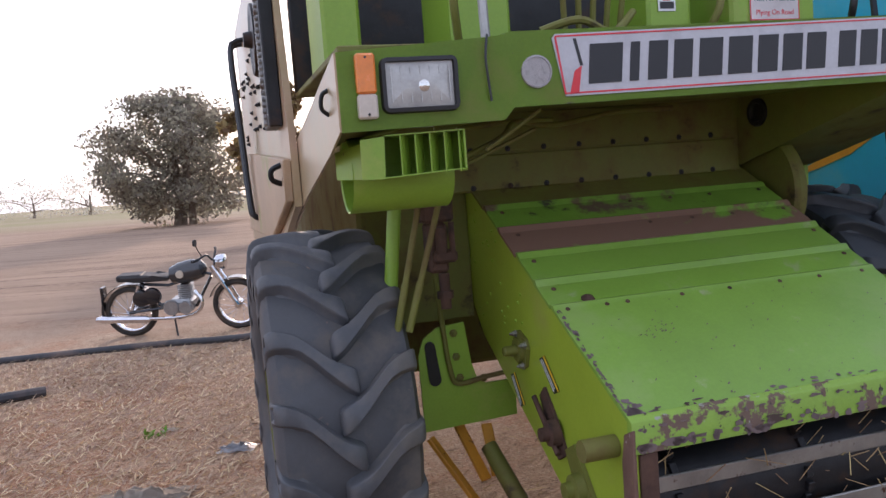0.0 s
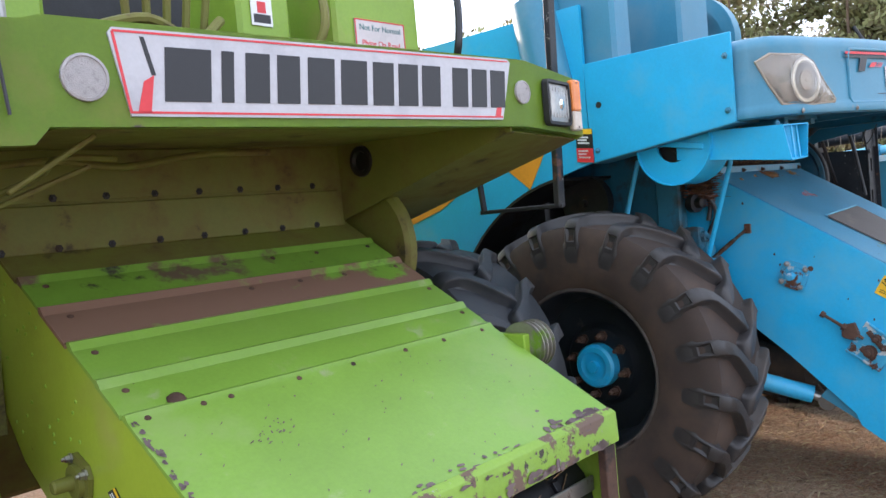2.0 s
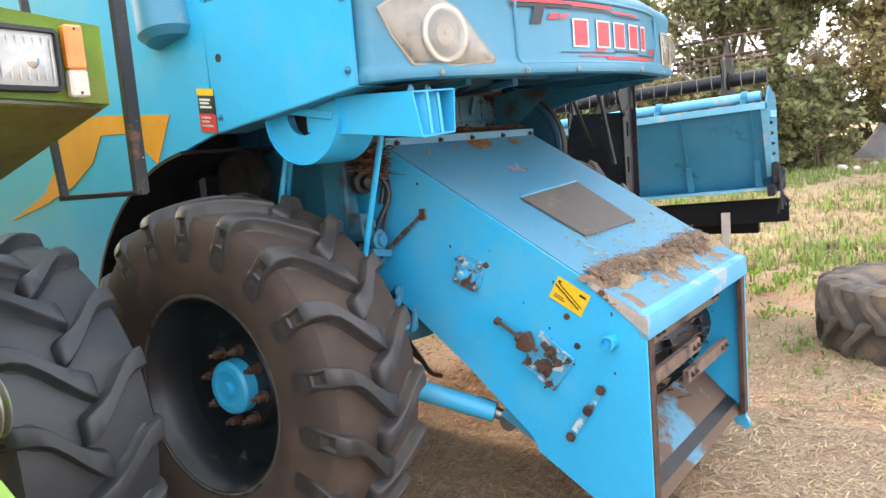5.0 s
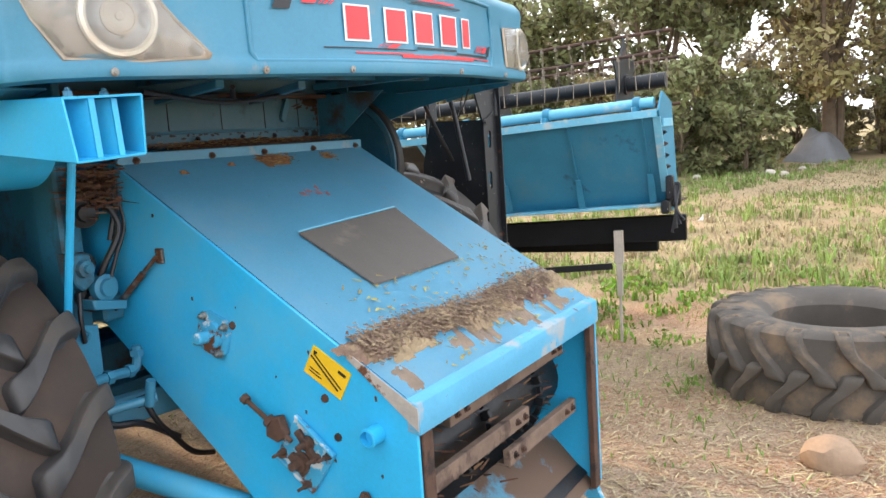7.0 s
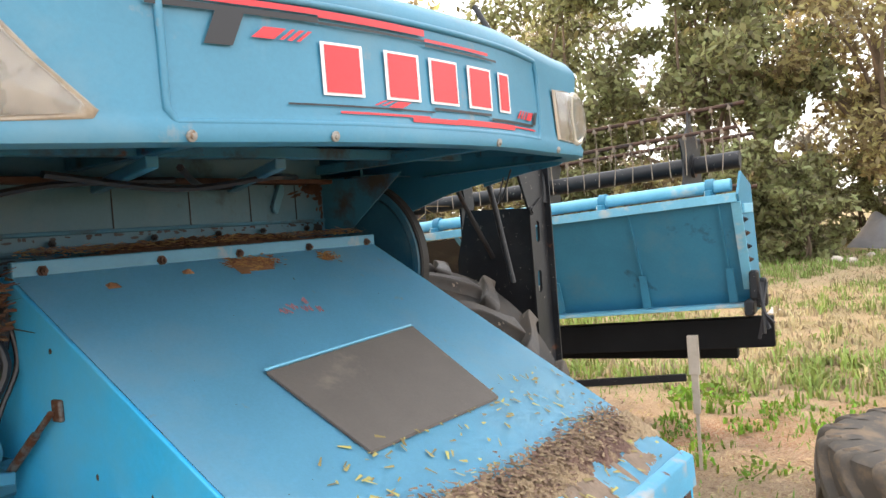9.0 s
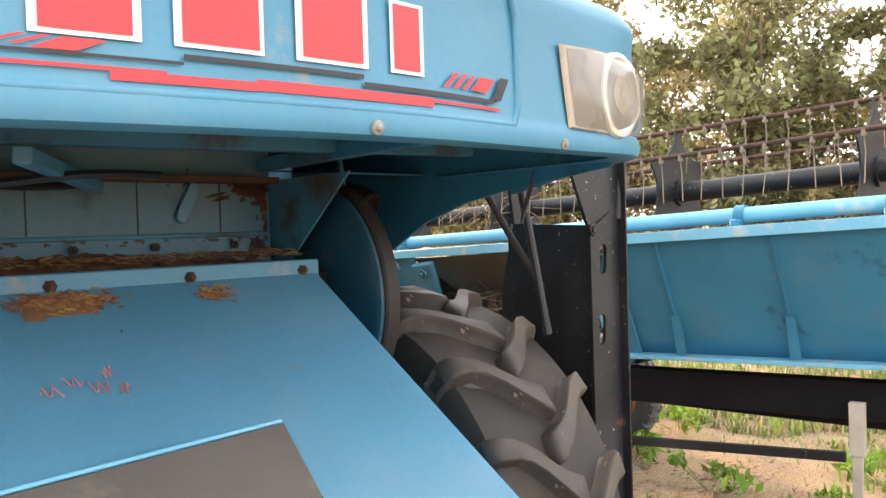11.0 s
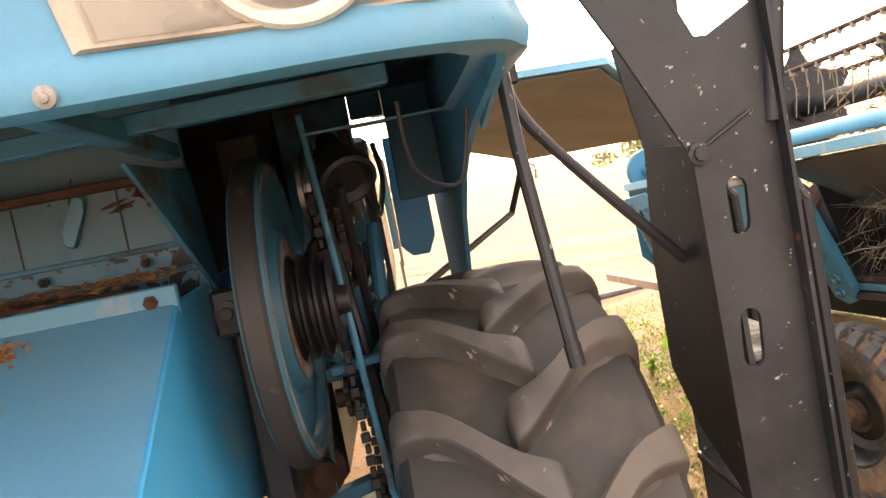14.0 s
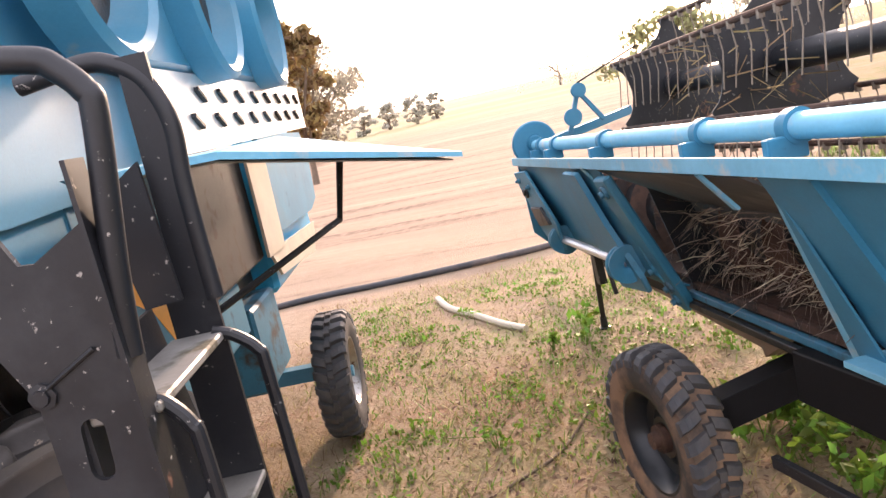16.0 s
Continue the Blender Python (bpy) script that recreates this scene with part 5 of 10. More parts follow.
# flange at the top with bolts and old chaff on it
bm = B()
box(bm, (4.385, 2.450, 1.672), (5.738, 2.468, 1.735), 0.003)
fl = part("top_flange", bm, M_BLUE, bf)
for u0 in (4.46, 4.80, 5.08, 5.384, 5.687):
    bm = B()
    bolt(bm, (u0, 2.45, 1.708), (0, -1, 0), 0.010, 0.012)
    part("flange_bolt", bm, M_RUST, fl)
def litter(bm, n, place, size=(0.02, 0.06), spread=0.5):
    for _ in range(n):
        p, nn = place()
        p = Vector(p)
        a = random.uniform(0, 2 * math.pi)
        d = Vector((math.cos(a), math.sin(a), random.uniform(-0.15, 0.35)))
        d = (d - Vector(nn) * d.dot(Vector(nn)) * (1 - spread)).normalized() * random.uniform(*size)
        w = d.cross(Vector(nn)).normalized() * random.uniform(0.002, 0.006)
        up = Vector(nn) * random.uniform(0.0, 0.006)
        bm.faces.new([bm.verts.new(p + up + x) for x in (-w, w, d + w * 0.4, d - w * 0.4)])
def chaff_mound(bm, u0, u1, v0, v1, zf, h, seed, nu=46, nv=22, rag=0.5):
    """A low ragged heap of chaff lying on a surface."""
    vs = {}
    for i in range(nu + 1):
        for j in range(nv + 1):
            a, b_ = i / nu, j / nv
            u, v = u0 + (u1 - u0) * a, v0 + (v1 - v0) * b_
            edge = min(a, 1 - a, b_, 1 - b_) * 2.2
            n1 = noise.fractal(Vector((u * 6, v * 6, seed)), 1.0, 2.0, 4)
            n2 = noise.noise(Vector((u * 28, v * 28, seed + 4)))
            hh = edge + rag * n1 + 0.12 * n2 - 0.12
            vs[i, j] = (u, v, hh)
    idx = {}
    for i in range(nu):
        for j in range(nv):
            if all(vs[k][2] > 0 for k in ((i, j), (i + 1, j), (i + 1, j + 1), (i, j + 1))):
                f = []
                for k in ((i, j), (i + 1, j), (i + 1, j + 1), (i, j + 1)):
                    if k not in idx:
                        u, v, hh = vs[k]
                        idx[k] = bm.verts.new((u, v, zf(u, v) + min(hh, 0.8) * h * (0.7 + 0.6 * random.random())))
                    f.append(idx[k])
                bm.faces.new(f)
bm = B()
M_OLDCHAFF = mat("old_rusty_chaff", (0.12, 0.06, 0.032), 0.95, 0, 0.3, 20, 0.5, 120, island=0.3)
chaff_mound(bm, 4.42, 5.72, 2.47, 2.66, lambda u, v: 1.728, 0.045, 2.0, 70, 14, 0.25)
litter(bm, 500, lambda: ((random.uniform(4.46, 5.7), random.uniform(2.47, 2.6), 1.745), (0, 0, 1)), (0.01, 0.05))
part("old_chaff", bm, M_OLDCHAFF, fl, "brown chaff gathered behind the flange", 0)
for (u0, v0), r in (((4.85, 2.40), 0.02), ((5.10, 2.41), 0.09), ((5.42, 2.40), 0.03), ((4.60, 2.38), 0.025)):
    bm = B()
    chaff_mound(bm, u0 - r, u0 + r, v0 - r * 0.5, v0 + r * 0.4, lambda u, v: bz(v) + 0.003, 0.012, u0, 14, 10, 0.5)
    if len(bm.faces):
        part("chaff_patch", bm, mat("rusty_chaff", (0.24, 0.12, 0.055), 0.9, 0, 0.3, 20, 0.5, 120), bf, "", 0)
    else:
        bm.free()
bm = B()
litter(bm, 1500, lambda: ((random.uniform(4.46, 5.72), random.uniform(2.465, 2.60), 1.747 + random.uniform(-0.004, 0.014)), (0, -0.3, 1)), (0.008, 0.035), 0.6)
tagged(part("straw_chaff", bm, mat("golden_straw_chip", (0.40, 0.20, 0.075), 0.85, 0, 0.2, 20, 0.0, 90, island=0.5), fl, "golden-brown straw chips", 0), kind="stuff")
bm = B()
litter(bm, 420, lambda: ((lambda u, v: ((u, v, bz(v) + 0.006), nrm))(random.gauss(5.10, 0.045), random.gauss(2.41, 0.012))), (0.006, 0.025), 0.3)
litter(bm, 120, lambda: ((lambda u, v: ((u, v, bz(v) + 0.006), nrm))(random.gauss(5.42, 0.02), random.gauss(2.40, 0.012))), (0.006, 0.02), 0.3)
tagged(part("straw_chaff", bm, bpy.data.materials["golden_straw_chip"], bf, "", 0), kind="stuff")
# the long heap of leaves and chaff near the front
heap = thing("chaff_heap", (5.0, 1.5, bz(1.5)), "heap of dry chaff and leaves lying on the blue feeder", "chaff")
bm = B()
for k in range(9):
    a = k / 8
    uc, vc = 4.44 + 1.20 * a + random.uniform(-0.03, 0.03), 1.50 - 0.03 * a + random.uniform(-0.022, 0.022)
    chaff_mound(bm, uc - 0.13, uc + 0.13, vc - random.uniform(0.045, 0.085), vc + random.uniform(0.04, 0.065), lambda u, v: bz(v) + 0.002, 0.030, 7.0 + k, 26, 18, 0.55)
part("chaff", bm, M_CHAFF, heap, "", 0)
bm = B()
def heap_place():
    a = random.random()
    u, v = 4.42 + 1.26 * a, 1.50 + 0.012 * math.sin(a * 9) - 0.03 * a + random.gauss(0, 0.026)
    return (u, v, bz(v) + random.uniform(0.004, 0.03)), nrm
litter(bm, 5200, heap_place, (0.006, 0.022), 0.5)
tagged(part("loose_stalk", bm, M_CHAFF, heap, "", 0), kind="stuff")
bm = B()
litter(bm, 240, lambda: ((lambda u, v: ((u, v, bz(v) + 0.005), nrm))(random.uniform(4.6, 5.7), random.uniform(1.33, 1.75))), (0.01, 0.035), 0.2)
tagged(part("loose_leaf", bm, mat("dry_leaf", (0.30, 0.26, 0.09), 0.8, island=0.4), heap, "", 0), kind="stuff")
bm = B()
for k in range(24):
    u0 = 4.45 + 1.20 * random.random()
    v0 = 1.36 + 0.08 * random.random()
    w0, h0 = random.uniform(0.015, 0.05), random.uniform(0.02, 0.07)
    chaff_mound(bm, u0 - w0, u0 + w0, v0 - h0, v0 + h0, lambda u, v: bz(v) + 0.001, 0.006, 30.0 + k, 12, 12, 0.9)
tagged(part("mud_smear", bm, mat("dried_mud", (0.21, 0.155, 0.115), 0.95, 0, 0.2, 15, 0.4, 100), heap, "", 0), kind="stuff")

# fittings on the left side plate
flange_bearing(bf, (4.374, 2.05, 1.148), -1, M_BLUE_SCUFFED, 0.052)
bm = B()
prism(bm, [(1.727, 0.923), (1.589, 0.817), (1.679, 0.689), (1.826, 0.785)], "u", 4.3735, 4.362, 0.003)
tp = part("tension_plate", bm, M_BLUE_SCUFFED, bf, "bolted square plate with a rusty chain tensioner")
for a_, b_ in (((1.727, 0.923), (1.589, 0.817)), ((1.679, 0.689), (1.826, 0.785))):
    bm = B()
    obox(bm, (4.358, *a_), (4.358, *b_), 0.010, 0.014, (1, 0, 0), 0.002)
    part("plate_rim", bm, M_BLUE_SCUFFED, tp)
for v0, z0, r in ((1.687, 0.843, 0.019), (1.719, 0.779, 0.027), (1.655, 0.80, 0.012), (1.79, 0.80, 0.010), (1.70, 0.71, 0.010), (1.61, 0.815, 0.010)):
    bm = B()
    lathe(bm, (4.362, v0, z0), (-1, 0, 0), [(0, r * 1.25), (0.006, r * 1.25), (0.008, r), (0.022, r * 0.95), (0.024, r * 0.55), (0.05, r * 0.5), (0.052, 0.002)], 10)
    part("tension_nut", bm, M_RUST, tp)
bm = B()
obox(bm, (4.352, 1.72, 0.88), (4.352, 1.66, 0.80), 0.022, 0.018, (1, 0, 0))
obox(bm, (4.352, 1.755, 0.80), (4.352, 1.70, 0.745), 0.026, 0.018, (1, 0, 0))
part("tension_slide", bm, M_RUST, tp, "rust-caked slide block")
bm = B()
rod(bm, (4.345, 1.91, 0.952), (4.345, 1.74, 0.845), 0.008, 8)
lathe(bm, (4.345, 1.915, 0.955), (0, -0.85, -0.53), [(-0.012, 0.016), (0.008, 0.016)], 6)
lathe(bm, (4.345, 1.83, 0.902), (0, -0.85, -0.53), [(0, 0.02), (0.02, 0.02)], 6)
part("tension_screw", bm, M_RUST, tp)
bm = B()
prism(bm, [(1.83, 0.905), (1.775, 0.92), (1.755, 0.86), (1.79, 0.835), (1.835, 0.85)], "u", 4.366, 4.335, 0.004)
part("tension_lug", bm, M_RUST, tp, "rusty lug holding the screw")
bm = B()
obox(bm, (4.366, 1.486, 0.708), (4.366, 1.61, 0.525), 0.030, 0.010, (1, 0, 0))
cl = part("clamp_bar", bm, M_BLUE_SCUFFED, bf)
for p in ((4.36, 1.486, 0.708), (4.36, 1.545, 0.62), (4.36, 1.625, 0.502)):
    bm = B()
    bolt(bm, p, (-1, 0, 0), 0.014, 0.016)
    part("clamp_bolt", bm, M_RUST, cl)
bm = B()
lathe(bm, (4.375, 1.435, 0.905), (-1, 0, 0), [(0, 0.028), (0.05, 0.028), (0.052, 0.022), (0.03, 0.02)], 18)
part("stub_pin", bm, M_BLUE_SIDE, bf)
for v0, z0 in ((1.617, 0.985), (1.58, 0.871), (1.97, 1.18)):
    bm = B()
    lathe(bm, (4.375, v0, z0), (-1, 0, 0), [(0, 0.014), (0.006, 0.012), (0.008, 0.001)], 8)
    part("side_bolt", bm, M_RUST, bf)
for k in range(14):
    v0 = random.uniform(1.42, 2.3)
    z0 = bz(v0) - random.uniform(0.06, 0.42)
    bm = B()
    r0 = random.uniform(0.002, 0.006)
    prism(bm, [(v0 + r0 * random.uniform(0.6, 1.3) * math.cos(a), z0 + 1.6 * r0 * random.uniform(0.6, 1.3) * math.sin(a)) for a in [i * math.pi / 4 for i in range(8)]], "u", 4.3747, 4.3735)
    part("rust_nick", bm, M_RUST, bf, "", 0)
sticker(bf, "warning_sticker", (4.3735, 1.687, 1.063), (0, -0.131, -0.075), (0, -0.047, 0.082), (-1, 0, 0), M_YELLOW, [(0.10, 0.16, 0.34, 0.035, M_INK), (0.10, 0.26, 0.28, 0.035, M_INK), (0.72, 0.74, 0.2, 0.10, M_INK), (0.06, 0.78, 0.08, 0.10, M_INK)], "yellow warning sticker with small dark marks")
bm = B()
obox(bm, (4.3685, 1.652, 1.115), (4.3685, 1.562, 1.015), 0.004, 0.002, (1, 0, 0), 0)
obox(bm, (4.3685, 1.640, 1.120), (4.3685, 1.550, 1.020), 0.003, 0.002, (1, 0, 0), 0)
part("sticker_mark", bm, M_INK, bf, "", 0)
M_LATCH = mat("greasy_latch", (0.16, 0.15, 0.14), 0.5, 0.5, 0.3, 20, 0.1, 90, [(RUST, 14.0, 0.45, 0.1, 0.85)])
bm = B()
box(bm, (4.362, 2.25, 1.37), (4.374, 2.285, 1.42), 0.003)
rod(bm, (4.353, 2.27, 1.392), (4.345, 2.525, 1.191), 0.0075, 8)
rod(bm, (4.350, 2.34, 1.337), (4.346, 2.47, 1.234), 0.011, 10)
lathe(bm, (4.345, 2.525, 1.191), (-1, 0, 0), [(-0.01, 0.016), (0.012, 0.016)], 8)
part("latch_rod", bm, M_LATCH, bf, "steel latch rod on a worn bracket")
# mouth of the feeder: posts, bars, drum and sloping tray
for u0 in (4.40, 5.665):
    bm = B()
    box(bm, (u0, 1.30, 0.20), (u0 + 0.055, 1.325, 0.92), 0.003)
    part("front_post", bm, M_RUST, bf, "rusty front post")
M_SLAT = mat("mud_brown_slat", (0.17, 0.115, 0.085), 0.85, 0, 0.25, 9, 0.2, 80, [((0.07, 0.045, 0.035), 7.0, 0.52, 0.1, 0.9)])
for z0, dv, u0, u1 in ((0.84, 0.08, 4.70, 5.60), (0.69, 0.05, 4.41, 5.20), (0.57, 0.06, 5.05, 5.66)):
    bm = B()
    obox(bm, (u0, 1.33 + dv, z0), (u1, 1.33 + dv, z0), 0.03, 0.055)
    obox(bm, (u0, 1.345 + dv, z0 - 0.028), (u1, 1.345 + dv, z0 - 0.028), 0.06, 0.008)
    cb_ = part("cross_bar", bm, M_SLAT, bf, "mud-brown conveyor slat")
    for uu in (u0 + 0.04, u0 + 0.10, u1 - 0.10, u1 - 0.04):
        bm = B()
        bolt(bm, (uu, 1.315 + dv, z0), (0, -1, 0), 0.010, 0.010)
        part("slat_bolt", bm, M_RUST, cb_)
bm = B()
litter(bm, 110, lambda: ((random.uniform(4.45, 5.66), random.uniform(1.42, 1.50), random.uniform(0.45, 0.80)), (random.uniform(-1, 1), -1, 0.2)), (0.02, 0.07), 1.0)
tagged(part("caught_straw", bm, M_OLDCHAFF, bf, "wisps of dry straw in the feeder mouth", 0), kind="stuff")
bm = B()
rod(bm, (4.40, 1.62, 0.66), (5.71, 1.62, 0.66), 0.15, 20)
part("front_drum", bm, M_DARK, bf)
for u0 in (4.65, 5.05, 5.48):
    bm = B()
    for k in range(24):
        a = k / 24 * 2 * math.pi
        obox(bm, (u0, 1.62 - 0.17 * math.cos(a), 0.66 + 0.17 * math.sin(a)), (u0, 1.62 - 0.17 * math.cos(a + 0.2), 0.66 + 0.17 * math.sin(a + 0.2)), 0.034 if k % 2 else 0.02, 0.022, (1, 0, 0), 0.002)
    part("feeder_chain", bm, M_DARK, bf, "greasy feeder chain")
bm = B()
slab(bm, [(4.39, 1.335, 0.20), (5.72, 1.335, 0.20), (5.72, 1.56, 0.43), (4.39, 1.56, 0.43)], 0.012)
part("tray", bm, mat("flaking_blue_tray", (0.08, 0.26, 0.38), 0.6, 0, 0.2, 3, 0.1, 80, [((0.12, 0.075, 0.05), 3.0, 0.40, 0.08, 0.85)]), bf, "sloping tray with flaking blue paint")
for u0 in (4.372, 5.70):
    bm = B()
    prism(bm, [(1.44, 0.19), (1.31, 0.105), (1.285, 0.13), (1.315, 0.20)], "u", u0, u0 + 0.03, 0.003)
    part("skid_foot", bm, M_BLUE_SCUFFED, bf)
# lift ram
bm = B()
rod(bm, (4.20, 2.62, 0.72), (4.44, 2.02, 0.525), 0.045, 18)
ram = part("lift_cylinder", bm, M_BLUE_SIDE, blue, "blue hydraulic lift cylinder")
bm = B()
rod(bm, (4.44, 2.02, 0.525), (4.46, 1.93, 0.49), 0.024, 12)
lathe(bm, (4.44, 1.95, 0.495), (1, 0, 0), [(-0.02, 0.04), (0.05, 0.04)], 14)
part("ram_eye", bm, M_STEEL, ram)
bm = B()
prism(bm, [(1.97, 0.53), (1.75, 0.40), (1.72, 0.50), (1.90, 0.62)], "u", 4.40, 4.42)
part("ram_bracket", bm, M_BLUE, ram)

# nose: a curved shell
foot = [(-1.305, 2.62), (-1.302, 2.06), (-1.285, 1.965), (-1.235, 1.880), (-1.10, 1.815), (-0.90, 1.765), (-0.65, 1.705), (-0.35, 1.650), (0, 1.632), (0.35, 1.650), (0.65, 1.705), (0.90, 1.752), (1.10, 1.785), (1.235, 1.850), (1.285, 1.935), (1.302, 2.03), (1.305, 2.62)]
def nose_tilt(u):
    return 0.022 * (u - BC)            # the machine leans a little
def nose_point(t, zp, outset):
    k = min(int(t), len(foot) - 2)
    f = t - k
    p0, p1 = Vector(foot[max(k - 1, 0)]), Vector(foot[k])
    p2, p3 = Vector(foot[k + 1]), Vector(foot[min(k + 2, len(foot) - 1)])
    p = 0.5 * ((2 * p1) + (p2 - p0) * f + (2 * p0 - 5 * p1 + 4 * p2 - p3) * f * f + (3 * p1 - p0 - 3 * p2 + p3) * f ** 3)
    d = (p2 - p1).normalized()
    n = Vector((d.y, -d.x))
    return Vector((BC + p.x + n.x * outset, p.y + n.y * outset, zp + nose_tilt(BC + p.x)))
prof = [(1.945, -0.07), (1.935, -0.015), (1.942, 0.006), (1.965, 0.012), (1.985, 0.004), (2.0, 0.0), (2.12, -0.002), (2.20, -0.006), (2.235, 0.0), (2.26, -0.004), (2.285, -0.025), (2.30, -0.08), (2.305, -0.30)]
bm = B()
steps = [i * 0.25 for i in range(4 * (len(foot) - 1) + 1)]
gv = [[bm.verts.new(nose_point(t, z, o)) for t in steps] for z, o in prof]
for a, c in zip(gv, gv[1:]):
    for i in range(len(steps) - 1):
        bm.faces.new((a[i], a[i + 1], c[i + 1], c[i]))
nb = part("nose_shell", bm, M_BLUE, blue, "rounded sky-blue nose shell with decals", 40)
# floor, bulkheads and ribs: dark blue also carries shade under the shell
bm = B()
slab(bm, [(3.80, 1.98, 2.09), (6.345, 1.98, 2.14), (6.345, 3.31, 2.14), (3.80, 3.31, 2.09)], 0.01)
part("nose_floor", bm, M_BLUE_DIM_DIRTY, blue)
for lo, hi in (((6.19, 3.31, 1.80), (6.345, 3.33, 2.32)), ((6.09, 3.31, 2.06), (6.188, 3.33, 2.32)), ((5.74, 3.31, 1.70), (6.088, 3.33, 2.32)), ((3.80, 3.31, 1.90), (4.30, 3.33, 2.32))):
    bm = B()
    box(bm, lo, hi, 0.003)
    part("bulkhead", bm, M_BLUE_DIM_DIRTY, blue)
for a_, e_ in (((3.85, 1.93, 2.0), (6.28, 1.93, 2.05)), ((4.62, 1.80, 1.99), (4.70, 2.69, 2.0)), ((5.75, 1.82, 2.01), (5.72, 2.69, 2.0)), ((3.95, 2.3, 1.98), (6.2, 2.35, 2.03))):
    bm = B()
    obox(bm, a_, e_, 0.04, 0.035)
    part("floor_rib", bm, M_BLUE_DIM_DIRTY, blue)
M_NOSEBOLT = mat("dull_bolt", (0.30, 0.30, 0.28), 0.5, 0.3, 0.2, 30, 0.1, 90, [((0.22, 0.13, 0.07), 40.0, 0.56, 0.1, 0.8)])
for u0 in (3.95, 4.36, 4.677, 5.319, 5.865):
    t = min((i * 0.02 for i in range(800)), key=lambda x: abs(nose_point(x, 2.0, 0).x - u0) + (5 if nose_point(x, 2, 0).y > 1.95 else 0))
    p = nose_point(t, 1.952, 0.012)
    bm = B()
    lathe(bm, p, (0, -1, -0.25), [(-0.002, 0.012), (0.002, 0.011), (0.003, 0.006), (0.006, 0.005), (0.007, 0.002)], 10)
    part("nose_bolt", bm, M_NOSEBOLT, nb)
# decals wrapped on the nose
def decal(t0, t1, z0, z1, m, name="stripe", slant=0.0, n=6, out=0.0035):
    bm = B()
    a = [bm.verts.new(nose_point(t0 + (t1 - t0) * i / n, z0 if not callable(z0) else z0(i / n), out)) for i in range(n + 1)]
    c = [bm.verts.new(nose_point(t0 + slant + (t1 - t0) * i / n, z1 if not callable(z1) else z1(i / n), out)) for i in range(n + 1)]
    for i in range(n):
        bm.faces.new((a[i], a[i + 1], c[i + 1], c[i]))
    part(name, bm, m, nb, "", 40)
def tof(u):
    return min((i * 0.01 for i in range(1600)), key=lambda x: abs(nose_point(x, 2.0, 0).x - u) + (5 if nose_point(x, 2, 0).y > 1.95 else 0))
letters = [(4.66, 0.115), (4.845, 0.125), (5.01, 0.125), (5.185, 0.125), (5.355, 0.075)]
for u0, w in letters:
    decal(tof(u0), tof(u0 + w), 2.040, 2.152, M_WHITE, "bar_outline", 0.0, 4, 0.003)
    decal(tof(u0 + 0.01), tof(u0 + w - 0.01), 2.046, 2.146, M_RED, "bar", 0.0, 4, 0.0045)
for u0, u1, z0, z1, m, o in ((4.57, 5.02, 2.017, 2.021, M_INK, 0.0045), (5.02, 5.30, 2.024, 2.031, M_INK, 0.0045), (5.30, 5.62, 2.012, 2.020, M_INK, 0.0045), (4.70, 5.00, 2.003, 2.008, M_RED, 0.0045), (4.93, 5.12, 1.992, 2.004, M_RED, 0.005), (5.12, 5.45, 1.993, 2.008, M_RED, 0.0045), (5.45, 5.64, 2.001, 2.006, M_RED, 0.0045),
                          (4.30, 4.66, 2.205, 2.217, M_RED, 0.0045), (4.30, 4.66, 2.188, 2.200, M_INK, 0.0045), (4.66, 5.0, 2.200, 2.216, M_RED, 0.0045), (5.0, 5.3, 2.188, 2.196, M_RED, 0.0045), (4.66, 5.0, 2.186, 2.192, M_INK, 0.0045), (5.0, 5.35, 2.176, 2.182, M_INK, 0.0045)):
    decal(tof(u0), tof(u1), z0, z1, m, "stripe", 0.0, 8, o)
for u0, w, z0, z1, m in ((5.475, 0.012, 2.03, 2.056, M_RED), (5.50, 0.012, 2.03, 2.056, M_RED), (5.525, 0.012, 2.03, 2.056, M_RED), (5.548, 0.05, 2.03, 2.056, M_RED), (5.615, 0.03, 2.02, 2.062, M_INK), (4.80, 0.010, 2.025, 2.037, M_RED), (4.825, 0.010, 2.025, 2.037, M_RED), (4.845, 0.05, 2.022, 2.037, M_RED), (4.40, 0.06, 2.125, 2.188, M_INK), (4.50, 0.05, 2.145, 2.168, M_RED), (4.56, 0.010, 2.145, 2.168, M_RED), (4.58, 0.010, 2.145, 2.168, M_RED), (4.60, 0.010, 2.145, 2.168, M_RED)):
    decal(tof(u0), tof(u0 + w), z0, z1, m, "slanted_mark", 0.10, 3, 0.0048)
bm = B()
ta, tb_ = tof(4.34), tof(5.69)
loop = [nose_point(ta + (tb_ - ta) * i / 24, 1.979, 0.0) for i in range(25)] + [nose_point(tb_ + 0.06, 1.99 + 0.028 * i, -0.001) for i in range(1, 8)]
loop += [nose_point(tb_ + (ta - tb_) * i / 24, 2.228, -0.002) for i in range(25)] + [nose_point(ta - 0.06, 2.20 - 0.028 * i, -0.001) for i in range(0, 8)]
tube(bm, loop + loop[:1], 0.0085, 8)
part("panel_bead", bm, M_BLUE, nb, "", 60)
